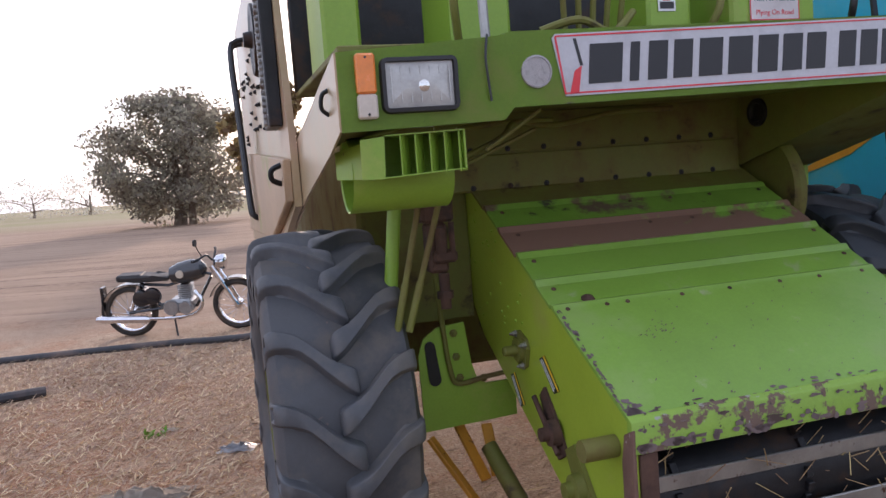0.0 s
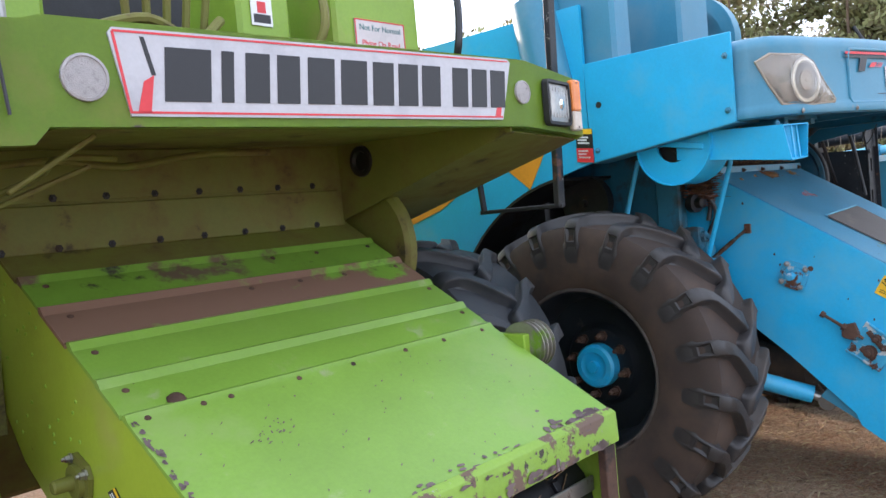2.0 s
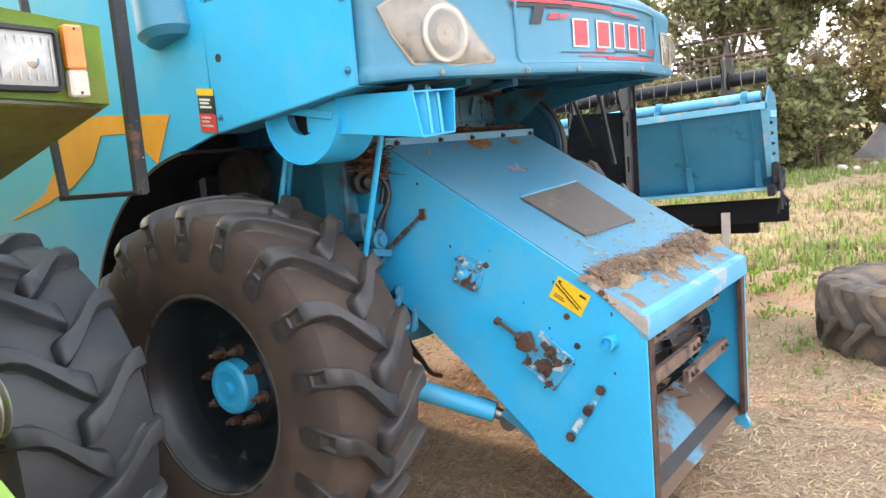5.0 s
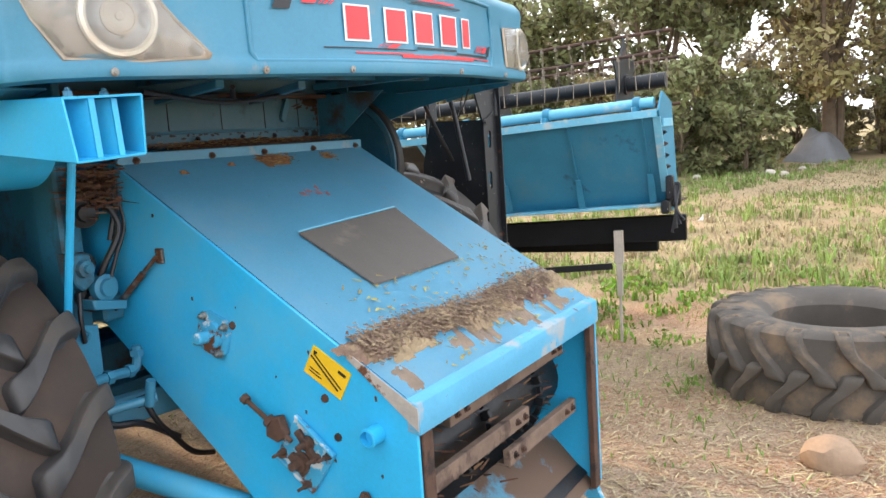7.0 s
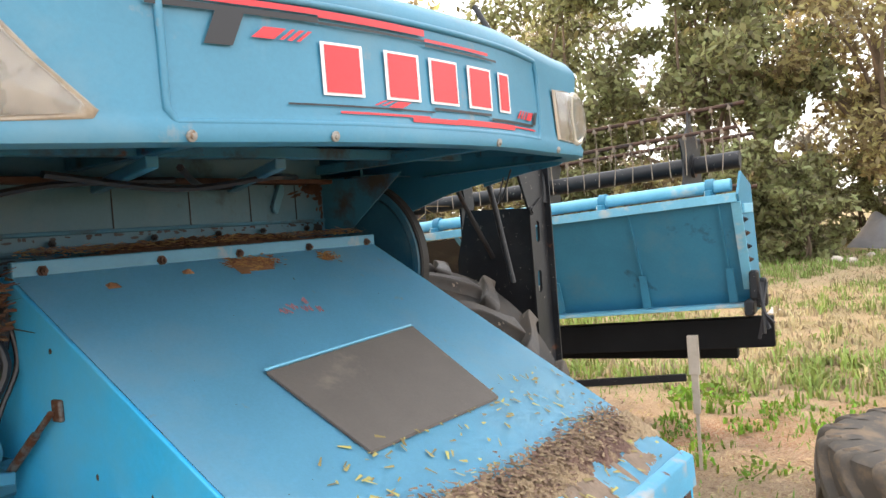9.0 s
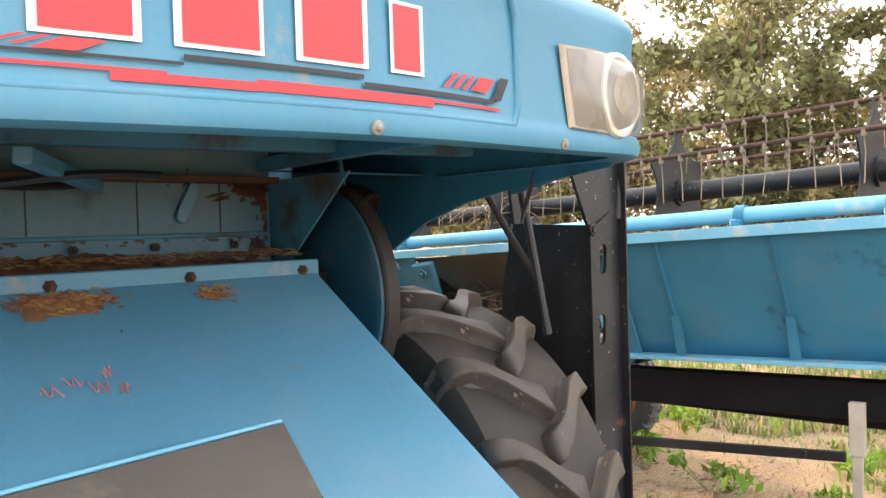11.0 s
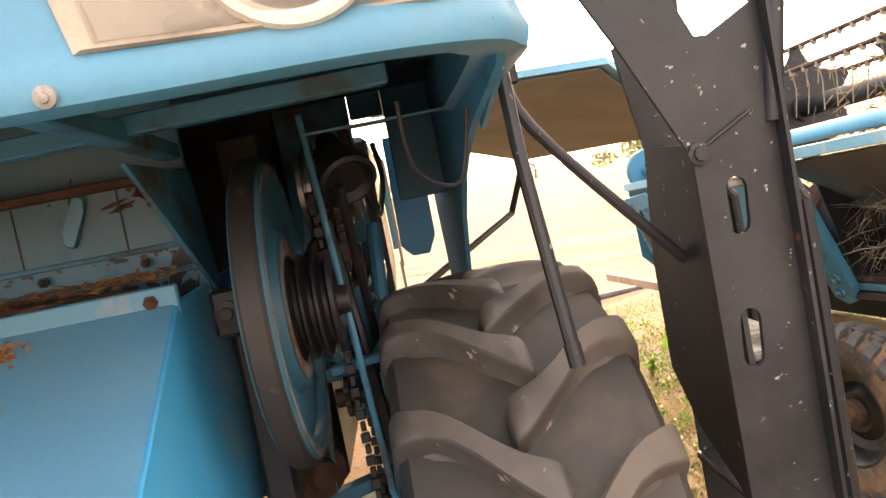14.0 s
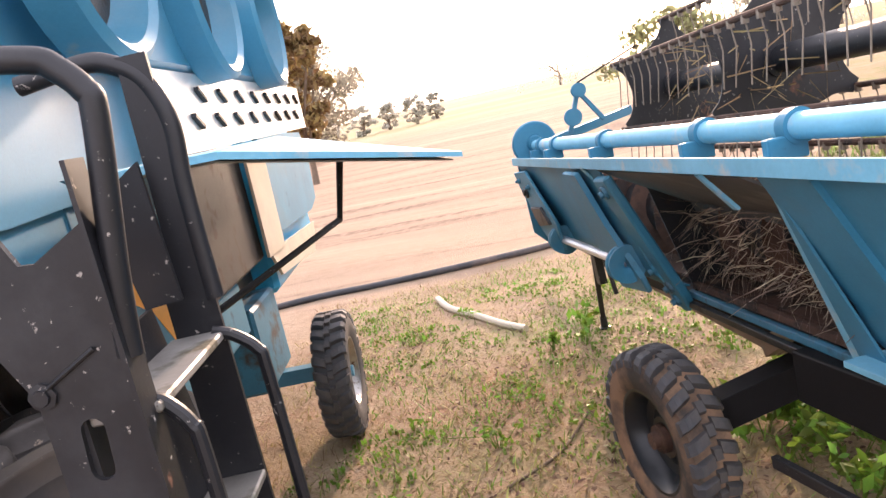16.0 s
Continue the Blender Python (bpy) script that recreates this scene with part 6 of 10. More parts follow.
# swept headlights let into the corners
M_CLEARLENS = mat("clear_clouded_plastic", (0.93, 0.90, 0.84), 0.13, 0, 0.06, 6.0, 0.02, 60, trans=0.88)
M_LAMPRING = mat("dull_reflector", (0.26, 0.25, 0.235), 0.3, 0.6, 0.15, 20.0, 0.04)
def nose_headlight(ts, ring_u):
    """Lens outline given as (t, z) on the shell; inset bowl, ring and bulb behind clear plastic."""
    bm = B()
    cen_t = sum(t for t, z in ts) / len(ts)
    cen_z = sum(z for t, z in ts) / len(ts)
    n = len(ts)
    def ring(scale, out):
        return [bm.verts.new(nose_point(cen_t + (t - cen_t) * scale, cen_z + (z - cen_z) * scale, out)) for t, z in ts]
    a, b1, c, d = ring(1.03, 0.004), ring(1.0, 0.010), ring(0.95, 0.010), ring(0.93, 0.0075)
    for p, q in ((a, b1), (b1, c), (c, d)):
        for i in range(n):
            bm.faces.new((p[i], p[(i + 1) % n], q[(i + 1) % n], q[i]))
    hl = part("headlight", bm, M_AMBERLENS, nb, "large swept headlight with clouded yellowed lens", 50)
    bm = B()
    e, f, g, h = ring(0.95, 0.005), ring(0.7, 0.004), ring(0.4, 0.004), ring(0.08, 0.004)
    for p, q in ((e, f), (f, g), (g, h)):
        for i in range(n):
            bm.faces.new((p[i], p[(i + 1) % n], q[(i + 1) % n], q[i]))
    bm.faces.new(h)
    part("reflector", bm, mat("tarnished_reflector", (0.23, 0.20, 0.165), 0.28, 0.5, 0.4, 14.0, 0.2, 30), hl, "", 50)
    bm = B()
    e, f, g, h = ring(0.955, 0.012), ring(0.8, 0.024), ring(0.5, 0.030), ring(0.08, 0.032)
    for p, q in ((e, f), (f, g), (g, h)):
        for i in range(n):
            bm.faces.new((p[i], p[(i + 1) % n], q[(i + 1) % n], q[i]))
    bm.faces.new(h)
    glass_ = part("lens", bm, M_CLEARLENS, hl, "clouded clear lens", 60)
    glass_.visible_shadow = False
    for du, rr, m in ((0.0, 0.082, M_LAMPRING), (0.0, 0.045, M_AMBERLENS)):
        bm = B()
        tt_ = tof(BC + ring_u + du)
        p = nose_point(tt_, cen_z - 0.002, 0.005 + (0.004 if rr < 0.05 else 0))
        q = nose_point(tt_, cen_z - 0.002, 1.0) - p
        lathe(bm, p, q, [(-0.002, rr), (0.003, rr), (0.003, rr * 0.86), (0.001, rr * 0.80), (0.0005, rr * 0.25), (0.003, rr * 0.2), (0.004, 0.001)], 30)
        part("lamp_ring", bm, m, hl, "bright reflector ring")
    tt_ = tof(BC + ring_u)
    p = nose_point(tt_, cen_z - 0.002, 0.006)
    q = nose_point(tt_, cen_z - 0.002, 1.0) - p
    bm = B()
    lathe(bm, p, q, [(0.0, 0.098), (0.010, 0.095), (0.012, 0.086), (0.006, 0.078), (0.0, 0.078)], 36, closed=True)
    part("bright_ring", bm, mat("polished_ring", (0.80, 0.74, 0.62), 0.2, 0.2, 0.06, 9, 0.0), hl, "bright cream reflector ring")
def tl(du):
    return tof(BC + du)
nose_headlight([(tl(-1.22), 1.985), (tl(-1.05), 1.975), (tl(-0.88), 1.985), (tl(-0.87), 2.0), (tl(-0.95), 2.08), (tl(-1.03), 2.17), (tl(-1.10), 2.20), (tl(-1.25), 2.21), (tl(-1.28), 2.18), (tl(-1.26), 2.08)], -1.10)
nose_headlight([(tl(0.835), 1.99), (tl(1.0), 1.985), (tl(1.18), 1.99), (tl(1.235), 2.01), (tl(1.25), 2.08), (tl(1.22), 2.14), (tl(1.10), 2.165), (tl(0.95), 2.165), (tl(0.80), 2.155), (tl(0.815), 2.08)], 1.04)
# side beam running back from the nose
bm = B()
prism(bm, [(2.03, 1.905), (2.78, 1.80), (2.79, 2.30), (2.03, 2.30)], "u", 3.742, 3.758, 0.003)
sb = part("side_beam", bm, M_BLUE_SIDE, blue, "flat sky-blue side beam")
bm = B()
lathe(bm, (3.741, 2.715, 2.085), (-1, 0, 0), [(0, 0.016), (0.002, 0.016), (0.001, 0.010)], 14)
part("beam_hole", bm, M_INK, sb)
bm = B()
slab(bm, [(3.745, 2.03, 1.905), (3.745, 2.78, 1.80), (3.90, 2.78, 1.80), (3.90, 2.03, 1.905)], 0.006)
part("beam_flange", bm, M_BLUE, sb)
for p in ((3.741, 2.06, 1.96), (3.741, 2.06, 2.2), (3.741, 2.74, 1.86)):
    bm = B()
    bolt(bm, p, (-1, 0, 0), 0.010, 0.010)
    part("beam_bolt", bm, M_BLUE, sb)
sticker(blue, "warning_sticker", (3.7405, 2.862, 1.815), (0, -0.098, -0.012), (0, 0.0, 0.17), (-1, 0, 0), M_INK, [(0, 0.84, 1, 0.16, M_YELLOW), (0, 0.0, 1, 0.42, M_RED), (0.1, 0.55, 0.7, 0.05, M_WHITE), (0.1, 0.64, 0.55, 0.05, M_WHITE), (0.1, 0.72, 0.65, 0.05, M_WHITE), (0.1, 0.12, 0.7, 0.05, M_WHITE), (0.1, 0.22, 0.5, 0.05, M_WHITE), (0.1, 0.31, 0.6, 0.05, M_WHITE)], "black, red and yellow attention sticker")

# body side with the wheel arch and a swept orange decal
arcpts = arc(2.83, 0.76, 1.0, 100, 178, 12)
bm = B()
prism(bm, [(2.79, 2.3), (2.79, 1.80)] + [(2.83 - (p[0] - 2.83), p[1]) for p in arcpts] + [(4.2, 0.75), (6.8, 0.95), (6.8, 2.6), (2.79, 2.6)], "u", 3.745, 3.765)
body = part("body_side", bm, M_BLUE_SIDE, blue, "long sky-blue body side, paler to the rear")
bm = B()
prism(bm, [(3.06, 1.90), (3.18, 1.70), (3.36, 1.845), (3.578, 1.85), (3.67, 1.73), (3.86, 1.63), (4.13, 1.55), (4.50, 1.47), (4.13, 1.60), (4.0, 1.72), (3.98, 1.85), (3.83, 1.936), (3.55, 1.937)], "u", 3.7405, 3.744)
part("orange_decal", bm, M_ORANGE_DECAL, body, "swept orange decal", 0)
bm = B()
ring_o = [(2.83 + 1.0 * math.cos(radians(a)), 0.76 + 1.0 * math.sin(radians(a))) for a in range(2, 84, 6)]
ring_i = [(2.83 + 0.985 * math.cos(radians(a)), 0.76 + 0.985 * math.sin(radians(a))) for a in range(2, 84, 6)]
prism(bm, ring_o + ring_i[::-1], "u", 3.73, 4.3)
part("arch_liner", bm, M_DARK, body)
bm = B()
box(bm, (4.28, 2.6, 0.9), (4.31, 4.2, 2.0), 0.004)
part("inner_wall", bm, M_BLUE_DIM_DIRTY, blue)
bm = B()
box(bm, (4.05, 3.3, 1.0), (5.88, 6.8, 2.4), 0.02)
# dark material puts the missing shade of the side panels into its colour
part("threshing_housing", bm, M_DARK, blue, "threshing housing darkened for shade")
bm = B()
box(bm, (3.9, 3.0, 0.60), (6.2, 3.28, 0.98), 0.02)
part("axle_beam", bm, M_BLUE_DIM_DIRTY, blue)
bm = B()
lathe(bm, (4.12, 3.05, 1.60), (-1, 0, 0), [(0, 0.15), (0.06, 0.15), (0.062, 0.11), (0.05, 0.08), (0.055, 0.02), (0.09, 0.02)], 24)
part("inner_pulley", bm, M_DARK, blue)

BW = 0.50
farm_wheel(blue, (3.80, 2.83, 0.765), BW, 0.79, 0.395, 19, -1, M_SIDEWALL, M_RIM, M_BLUE_SIDE, "front drive wheel, black rim and bright blue hub", lug_mat=M_LUG_BROWN)
farm_wheel(blue, (6.33, 2.83, 0.79), BW, 0.815, 0.395, 18, 1, M_RUBBER_DIRTY, M_RIM, M_BLUE, "front drive wheel with mud on its lugs", lug_mat=M_LUG_MUDDY)

# air duct and its scroll under the side beam
bm = B()
box(bm, (3.832, 2.30, 1.775), (4.018, 2.36, 1.89), 0.003)
duct = part("air_duct", bm, M_BLUE_SIDE, blue, "blue sheet-metal air duct with vanes", 20)
for q in ([(3.828, 1.83, 1.716), (4.02, 1.83, 1.728), (4.02, 2.30, 1.78), (3.83, 2.30, 1.77)], [(3.828, 1.86, 1.868), (4.02, 1.82, 1.876), (4.02, 2.30, 1.90), (3.83, 2.30, 1.89)], [(3.828, 1.83, 1.716), (3.828, 1.86, 1.868), (3.828, 2.36, 1.89), (3.828, 2.36, 1.77)], [(4.02, 1.83, 1.728), (4.02, 1.82, 1.876), (4.02, 2.30, 1.90), (4.02, 2.30, 1.78)]):
    bm = B()
    slab(bm, q, 0.006)
    part("duct_panel", bm, M_BLUE_SIDE, duct)
for u0 in (3.892, 3.955):
    bm = B()
    slab(bm, [(u0, 1.848, 1.722), (u0, 1.858, 1.868), (u0 - 0.045, 1.95, 1.87), (u0 - 0.045, 1.95, 1.74)], 0.006)
    slab(bm, [(u0 - 0.004, 1.842, 1.722), (u0 + 0.012, 1.842, 1.722), (u0 + 0.012, 1.852, 1.868), (u0 - 0.004, 1.852, 1.868)], 0.006)
    part("vane", bm, M_BLUE_SIDE, duct)
for u0 in (3.87, 3.97):
    bm = B()
    bolt(bm, (u0, 1.90, 1.872), (0, 0, 1), 0.012, 0.016)
    part("duct_bolt", bm, M_BLUE, duct)
bm = B()
outer = arc(2.37, 1.84, 0.19, 168, 385, 22)
inner = arc(2.37, 1.84, 0.184, 385, 168, 22)
prism(bm, outer + inner, "u", 3.80, 4.02)
part("scroll_band", bm, M_BLUE_SIDE, duct)
bm = B()
outer = arc(2.37, 1.84, 0.188, 168, 385, 22)
inner = arc(2.37, 1.845, 0.085, 385, 168, 22)
prism(bm, outer + inner, "u", 3.815, 3.822)
part("scroll_cheek", bm, M_BLUE_SIDE, duct)
bm = B()
obox(bm, (3.812, 2.50, 1.87), (3.812, 2.22, 1.82), 0.03, 0.008, (1, 0, 0))
part("scroll_bar", bm, M_BLUE_SIDE, duct)
bm = B()
lathe(bm, (3.90, 2.37, 1.84), (-1, 0, 0), [(0, 0.11), (0.03, 0.10), (0.03, 0.04), (0.06, 0.03)], 12)
part("fan_hub", bm, M_DARK, duct)

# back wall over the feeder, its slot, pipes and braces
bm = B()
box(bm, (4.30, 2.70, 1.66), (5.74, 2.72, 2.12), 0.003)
# base colour lowered for the shade beneath the nose
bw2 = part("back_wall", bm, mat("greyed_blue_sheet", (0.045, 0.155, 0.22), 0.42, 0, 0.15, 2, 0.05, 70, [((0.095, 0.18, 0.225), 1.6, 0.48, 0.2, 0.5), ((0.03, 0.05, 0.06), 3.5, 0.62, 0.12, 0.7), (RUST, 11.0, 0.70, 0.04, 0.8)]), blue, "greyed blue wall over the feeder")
bm = B()
sl = arc(5.505, 1.93, 0.018, -60, 120, 6) + arc(5.475, 1.855, 0.018, 120, 300, 6)
prism(bm, sl, "v", 2.684, 2.701, 0.004)
part("oval_knob", bm, M_BLUE, bw2, "oval pressed boss, scuffed")
for z0 in (1.80, 1.745):
    bm = B()
    box(bm, (4.32, 2.685, z0), (5.73, 2.70, z0 + 0.012), 0.002)
    part("wall_strip", bm, M_BLUE_DIM_DIRTY, bw2)
for u0 in (4.62, 4.95, 5.20, 5.40, 5.62):
    bm = B()
    bolt(bm, (u0, 2.685, 1.778), (0, -1, 0), 0.008, 0.009)
    part("wall_bolt", bm, M_DARK, bw2)
bm = B()
box(bm, (4.32, 2.64, 1.945), (5.74, 2.70, 1.962), 0.002)
part("rust_seam", bm, M_RUST, bw2, "rusty seam strip")
# grease along the laps, rust in the corner, seams in the sheet
kept = random.getstate()
random.seed(77)
bm = B()
flakes(bm, 120, lambda: ((random.uniform(4.35, 5.70), 2.6985, 1.737 - abs(random.gauss(0, 0.018))), (1, 0, random.uniform(-0.05, 0.15)), (0, 0, 1)), (0.003, 0.012), Vector((0, 0, 0)))
flakes(bm, 60, lambda: ((random.uniform(4.35, 5.70), 2.6985, 1.798 - abs(random.gauss(0, 0.006))), (1, 0, 0), (0, 0, 1)), (0.003, 0.009), Vector((0, 0, 0)))
flakes(bm, 26, lambda: ((5.71 - abs(random.gauss(0, 0.025)), 2.6985, random.uniform(1.68, 1.78)), (0.3, 0, 1), (1, 0, 0)), (0.008, 0.02), Vector((0, 0, 0)))
flakes(bm, 16, lambda: ((random.gauss(5.49, 0.022), 2.6985, random.gauss(1.89, 0.045)), (0.4, 0, 1), (1, 0, 0)), (0.003, 0.009), Vector((0, 0, 0)))
tagged(part("grease_smear", bm, mat("black_grease", (0.012, 0.012, 0.013), 0.4, 0, 0.2, 9, 0.1), bw2, "black grease smeared along the lap", 0), kind="stuff")
bm = B()
flakes(bm, 40, lambda: ((5.72 - abs(random.gauss(0, 0.05)), 2.6980, 1.945 - abs(random.gauss(0, 0.018))), (1, 0, 0.2), (0, 0, 1)), (0.006, 0.018), Vector((0, 0, 0)))
flakes(bm, 18, lambda: ((5.725 - abs(random.gauss(0, 0.008)), 2.6980, random.uniform(1.74, 1.93)), (0.1, 0, 1), (1, 0, 0)), (0.005, 0.012), Vector((0, 0, 0)))
tagged(part("rust_patch", bm, M_RUST, bw2, "dark red rust in the corner of the wall", 0), kind="stuff")
for u0 in (4.82, 5.10, 5.36, 5.585):
    bm = B()
    box(bm, (u0, 2.6975, 1.813), (u0 + 0.003, 2.7005, 1.944), 0)
    part("sheet_seam", bm, M_DARK, bw2)
random.setstate(kept)
bm = B()
slab(bm, [(5.74, 2.30, 1.955), (5.74, 2.72, 1.955), (5.76, 2.72, 1.66), (5.76, 2.66, 1.70)], 0.008)
part("gusset", bm, M_BLUE_DIM_DIRTY, blue)
for pts in ([(4.4, 2.3, 1.93), (4.8, 2.35, 1.90), (5.1, 2.3, 1.93), (5.3, 2.4, 1.94)], [(4.3, 2.5, 1.88), (4.5, 2.45, 1.92), (4.9, 2.5, 1.94)], [(4.7, 2.2, 1.94), (5.0, 2.5, 1.92), (5.2, 2.6, 1.93)]):
    bm = B()
    tube(bm, bend(pts), 0.010, 6)
    part("wiring", bm, M_INK, blue)
for a, e in (((4.95, 2.1, 1.945), (5.25, 2.66, 1.93)), ((4.55, 2.1, 1.94), (4.75, 2.66, 1.93))):
    bm = B()
    obox(bm, a, e, 0.03, 0.03)
    part("brace", bm, M_BLUE, blue)
# clutter between the left wheel and the feeder
for a, e, r in (((4.06, 2.20, 1.75), (4.10, 2.45, 1.02), 0.012), ((4.06, 2.70, 1.80), (4.05, 2.85, 1.30), 0.012), ((4.1, 2.72, 1.80), (4.2, 2.95, 1.30), 0.012)):
    bm = B()
    rod(bm, a, e, r, 10)
    part("support_rod", bm, M_BLUE_SIDE, blue)
bm = B()
box(bm, (4.22, 2.56, 0.85), (4.30, 2.70, 1.72), 0.01)
part("frame_upright", bm, M_BLUE_DIM_DIRTY, blue)
bm = B()
prism(bm, [(4.142, 1.20), (4.232, 1.185), (4.228, 0.83), (4.144, 0.88)], "v", 2.44, 2.455, 0.003)
mp_ = part("mount_plate", bm, M_BLUE, blue, "blue mounting plate with bolts")
for p in ((4.181, 2.44, 1.16), (4.19, 2.44, 0.90), (4.16, 2.44, 1.05)):
    bm = B()
    bolt(bm, p, (0, -1, 0), 0.013, 0.014)
    part("mount_bolt", bm, M_BLUE_DIM_DIRTY, mp_)
bm = B()
tube(bm, bend([(4.14, 2.42, 1.004), (4.24, 2.42, 1.008), (4.32, 2.42, 1.005), (4.345, 2.42, 1.03), (4.347, 2.42, 1.085)]), 0.017, 10)
for p, q in (((4.22, 2.42, 1.007), (1, 0, 0)), ((4.30, 2.42, 1.006), (1, 0, 0)), ((4.347, 2.42, 1.05), (0, 0, 1))):
    lathe(bm, p, q, [(0, 0.024), (0.022, 0.024)], 6)
part("hydraulic_line", bm, M_BLUE, blue, "blue hydraulic elbow line")
bm = B()
obox(bm, (4.235, 2.46, 0.87), (4.60, 2.46, 0.85), 0.05, 0.10)
part("lower_beam", bm, M_BLUE, blue, "blue cross beam under the feeder")
bm = B()
lathe(bm, (4.335, 2.43, 0.885), (1, 0, 0), [(0, 0.02), (0.03, 0.02), (0.03, 0.014), (0.05, 0.014)], 8)
tube(bm, bend([(4.36, 2.43, 0.888), (4.39, 2.41, 0.80), (4.45, 2.41, 0.724), (4.54, 2.43, 0.63), (4.66, 2.46, 0.575)]), 0.011, 8)
part("drain_hose", bm, M_INK, blue, "black hose hanging from its fitting")
bm = B()
prism(bm, [(4.215, 1.27), (4.345, 1.245), (4.34, 1.215), (4.22, 1.235)], "v", 2.43, 2.50, 0.003)
lathe(bm, (4.278, 2.45, 1.30), (0, -1, 0), [(-0.02, 0.045), (0.012, 0.045), (0.016, 0.03), (0.03, 0.028), (0.03, 0.002)], 16)
part("latch_bracket", bm, M_BLUE, blue, "blue latch bracket with a round boss")
bm = B()
prism(bm, [(4.165, 1.43), (4.235, 1.42), (4.245, 1.33), (4.20, 1.30), (4.17, 1.33)], "v", 2.44, 2.52, 0.006)
lathe(bm, (4.205, 2.44, 1.375), (0, -1, 0), [(0, 0.03), (0.02, 0.028), (0.022, 0.016), (0.035, 0.014)], 10)
part("valve_block", bm, M_BLUE_DIM_DIRTY, blue, "oily blue valve block")
for pts, r, m in (([(4.18, 2.44, 1.30), (4.16, 2.42, 1.22), (4.17, 2.43, 1.14)], 0.008, M_INK), ([(4.36, 2.45, 1.62), (4.375, 2.44, 1.50), (4.33, 2.44, 1.40), (4.30, 2.44, 1.33)], 0.007, M_INK), ([(4.12, 2.45, 0.95), (4.14, 2.43, 0.86), (4.20, 2.43, 0.84)], 0.008, M_INK)):
    bm = B()
    tube(bm, bend(pts), r, 8)
    part("hydraulic_hose", bm, m, blue)
bm = B()
obox(bm, (4.1, 2.95, 0.75), (4.75, 2.62, 0.86), 0.10, 0.12)
part("cross_member", bm, M_BLUE_DIM_DIRTY, blue)
for c, r in (((4.27, 2.52, 1.55), 0.050), ((4.26, 2.54, 1.38), 0.040), ((4.28, 2.55, 1.26), 0.045)):
    bm = B()
    lathe(bm, c, (-0.3, -1, 0), [(0, r), (0.04, r), (0.045, r * 0.6), (0.08, r * 0.55), (0.085, 0.01)], 14)
    part("hydraulic_fitting", bm, M_DARK, blue)
bm = B()
box(bm, (4.30, 2.50, 1.17), (4.42, 2.62, 1.26), 0.01)
part("latch_block", bm, M_BLUE_DIM_DIRTY, blue)
for pts in ([(4.30, 2.48, 1.62), (4.34, 2.42, 1.50), (4.28, 2.45, 1.36), (4.26, 2.48, 1.28)], [(4.2, 2.5, 1.0), (4.22, 2.44, 0.85), (4.32, 2.40, 0.82), (4.5, 2.45, 0.70)], [(4.34, 2.5, 1.70), (4.36, 2.45, 1.6), (4.33, 2.46, 1.45)]):
    bm = B()
    tube(bm, bend(pts), 0.012, 8)
    part("hydraulic_hose", bm, M_INK, blue)
bm = B()
litter(bm, 420, lambda: ((random.uniform(4.24, 4.37), random.uniform(2.42, 2.52), random.gauss(1.63, 0.04)), (random.uniform(-1, 1), -1, random.uniform(-0.6, 1))), (0.02, 0.09), 1.0)
tagged(part("caught_straw", bm, M_OLDCHAFF, blue, "straw caught between frame and feeder", 0), kind="stuff")
bm = B()
rod(bm, (4.30, 2.32, 0.90), (4.30, 2.30, 0.99), 0.016, 12)
rod(bm, (4.14, 2.42, 0.90), (4.33, 2.32, 0.92), 0.016, 12)
part("hydraulic_elbow", bm, M_BLUE, blue)

# belt side right of the feeder: pulley, belts, rods
bm = B()
lathe(bm, (5.86, 2.66, 1.62), (1, 0, 0), [(0.02, 0.02), (0.02, 0.275), (0.0, 0.292), (0.0, 0.315), (0.008, 0.322), (0.022, 0.322), (0.030, 0.300), (0.040, 0.322), (0.052, 0.322), (0.060, 0.315), (0.060, 0.292), (0.042, 0.275), (0.038, 0.18), (0.058, 0.165), (0.058, 0.02)], 56, closed=True)
pu = part("drive_pulley", bm, mat("grimy_pulley_paint", (0.022, 0.10, 0.145), 0.5, 0, 0.2, 4, 0.1, 60, [((0.10, 0.15, 0.165), 3.0, 0.52, 0.15, 0.6), ((0.03, 0.025, 0.022), 7.0, 0.62, 0.08, 0.8)]), blue, "large thin blue belt pulley")
bm = B()
prof = [(0.0, 0.02)]
for k in range(3):
    prof += [(0.004 + k * 0.03, 0.115), (0.012 + k * 0.03, 0.092), (0.020 + k * 0.03, 0.092), (0.028 + k * 0.03, 0.115)]
prof += [(0.096, 0.11), (0.098, 0.075), (0.085, 0.06), (0.085, 0.035), (0.12, 0.03), (0.12, 0.001)]
lathe(bm, (5.915, 2.66, 1.62), (1, 0, 0), prof, 32)
part("grooved_hub", bm, M_DARK, pu, "dark oily grooved hub")
bm = B()
lathe(bm, (5.866, 2.66, 1.62), (1, 0, 0), [(0, 0.312), (0, 0.328), (0.006, 0.334), (0.042, 0.334), (0.048, 0.328), (0.048, 0.312)], 56, closed=True)
part("drive_belt", bm, mat("black_belt", (0.020, 0.018, 0.017), 0.6, 0, 0.2, 6, 0.1, 60, [((0.10, 0.075, 0.055), 9.0, 0.6, 0.1, 0.6)]), pu, "worn black drive belt")
for a, e, m, r in (((6.0, 2.72, 2.03), (6.06, 2.60, 0.95), M_BLUE_DIM_DIRTY, 0.008), ((5.98, 2.95, 1.98), (6.08, 2.75, 1.0), M_DARK, 0.014), ((6.10, 3.15, 1.75), (6.05, 2.80, 1.02), M_BLUE_DIM_DIRTY, 0.02)):
    bm = B()
    rod(bm, a, e, r, 8)
    part("tie_rod", bm, m, blue)
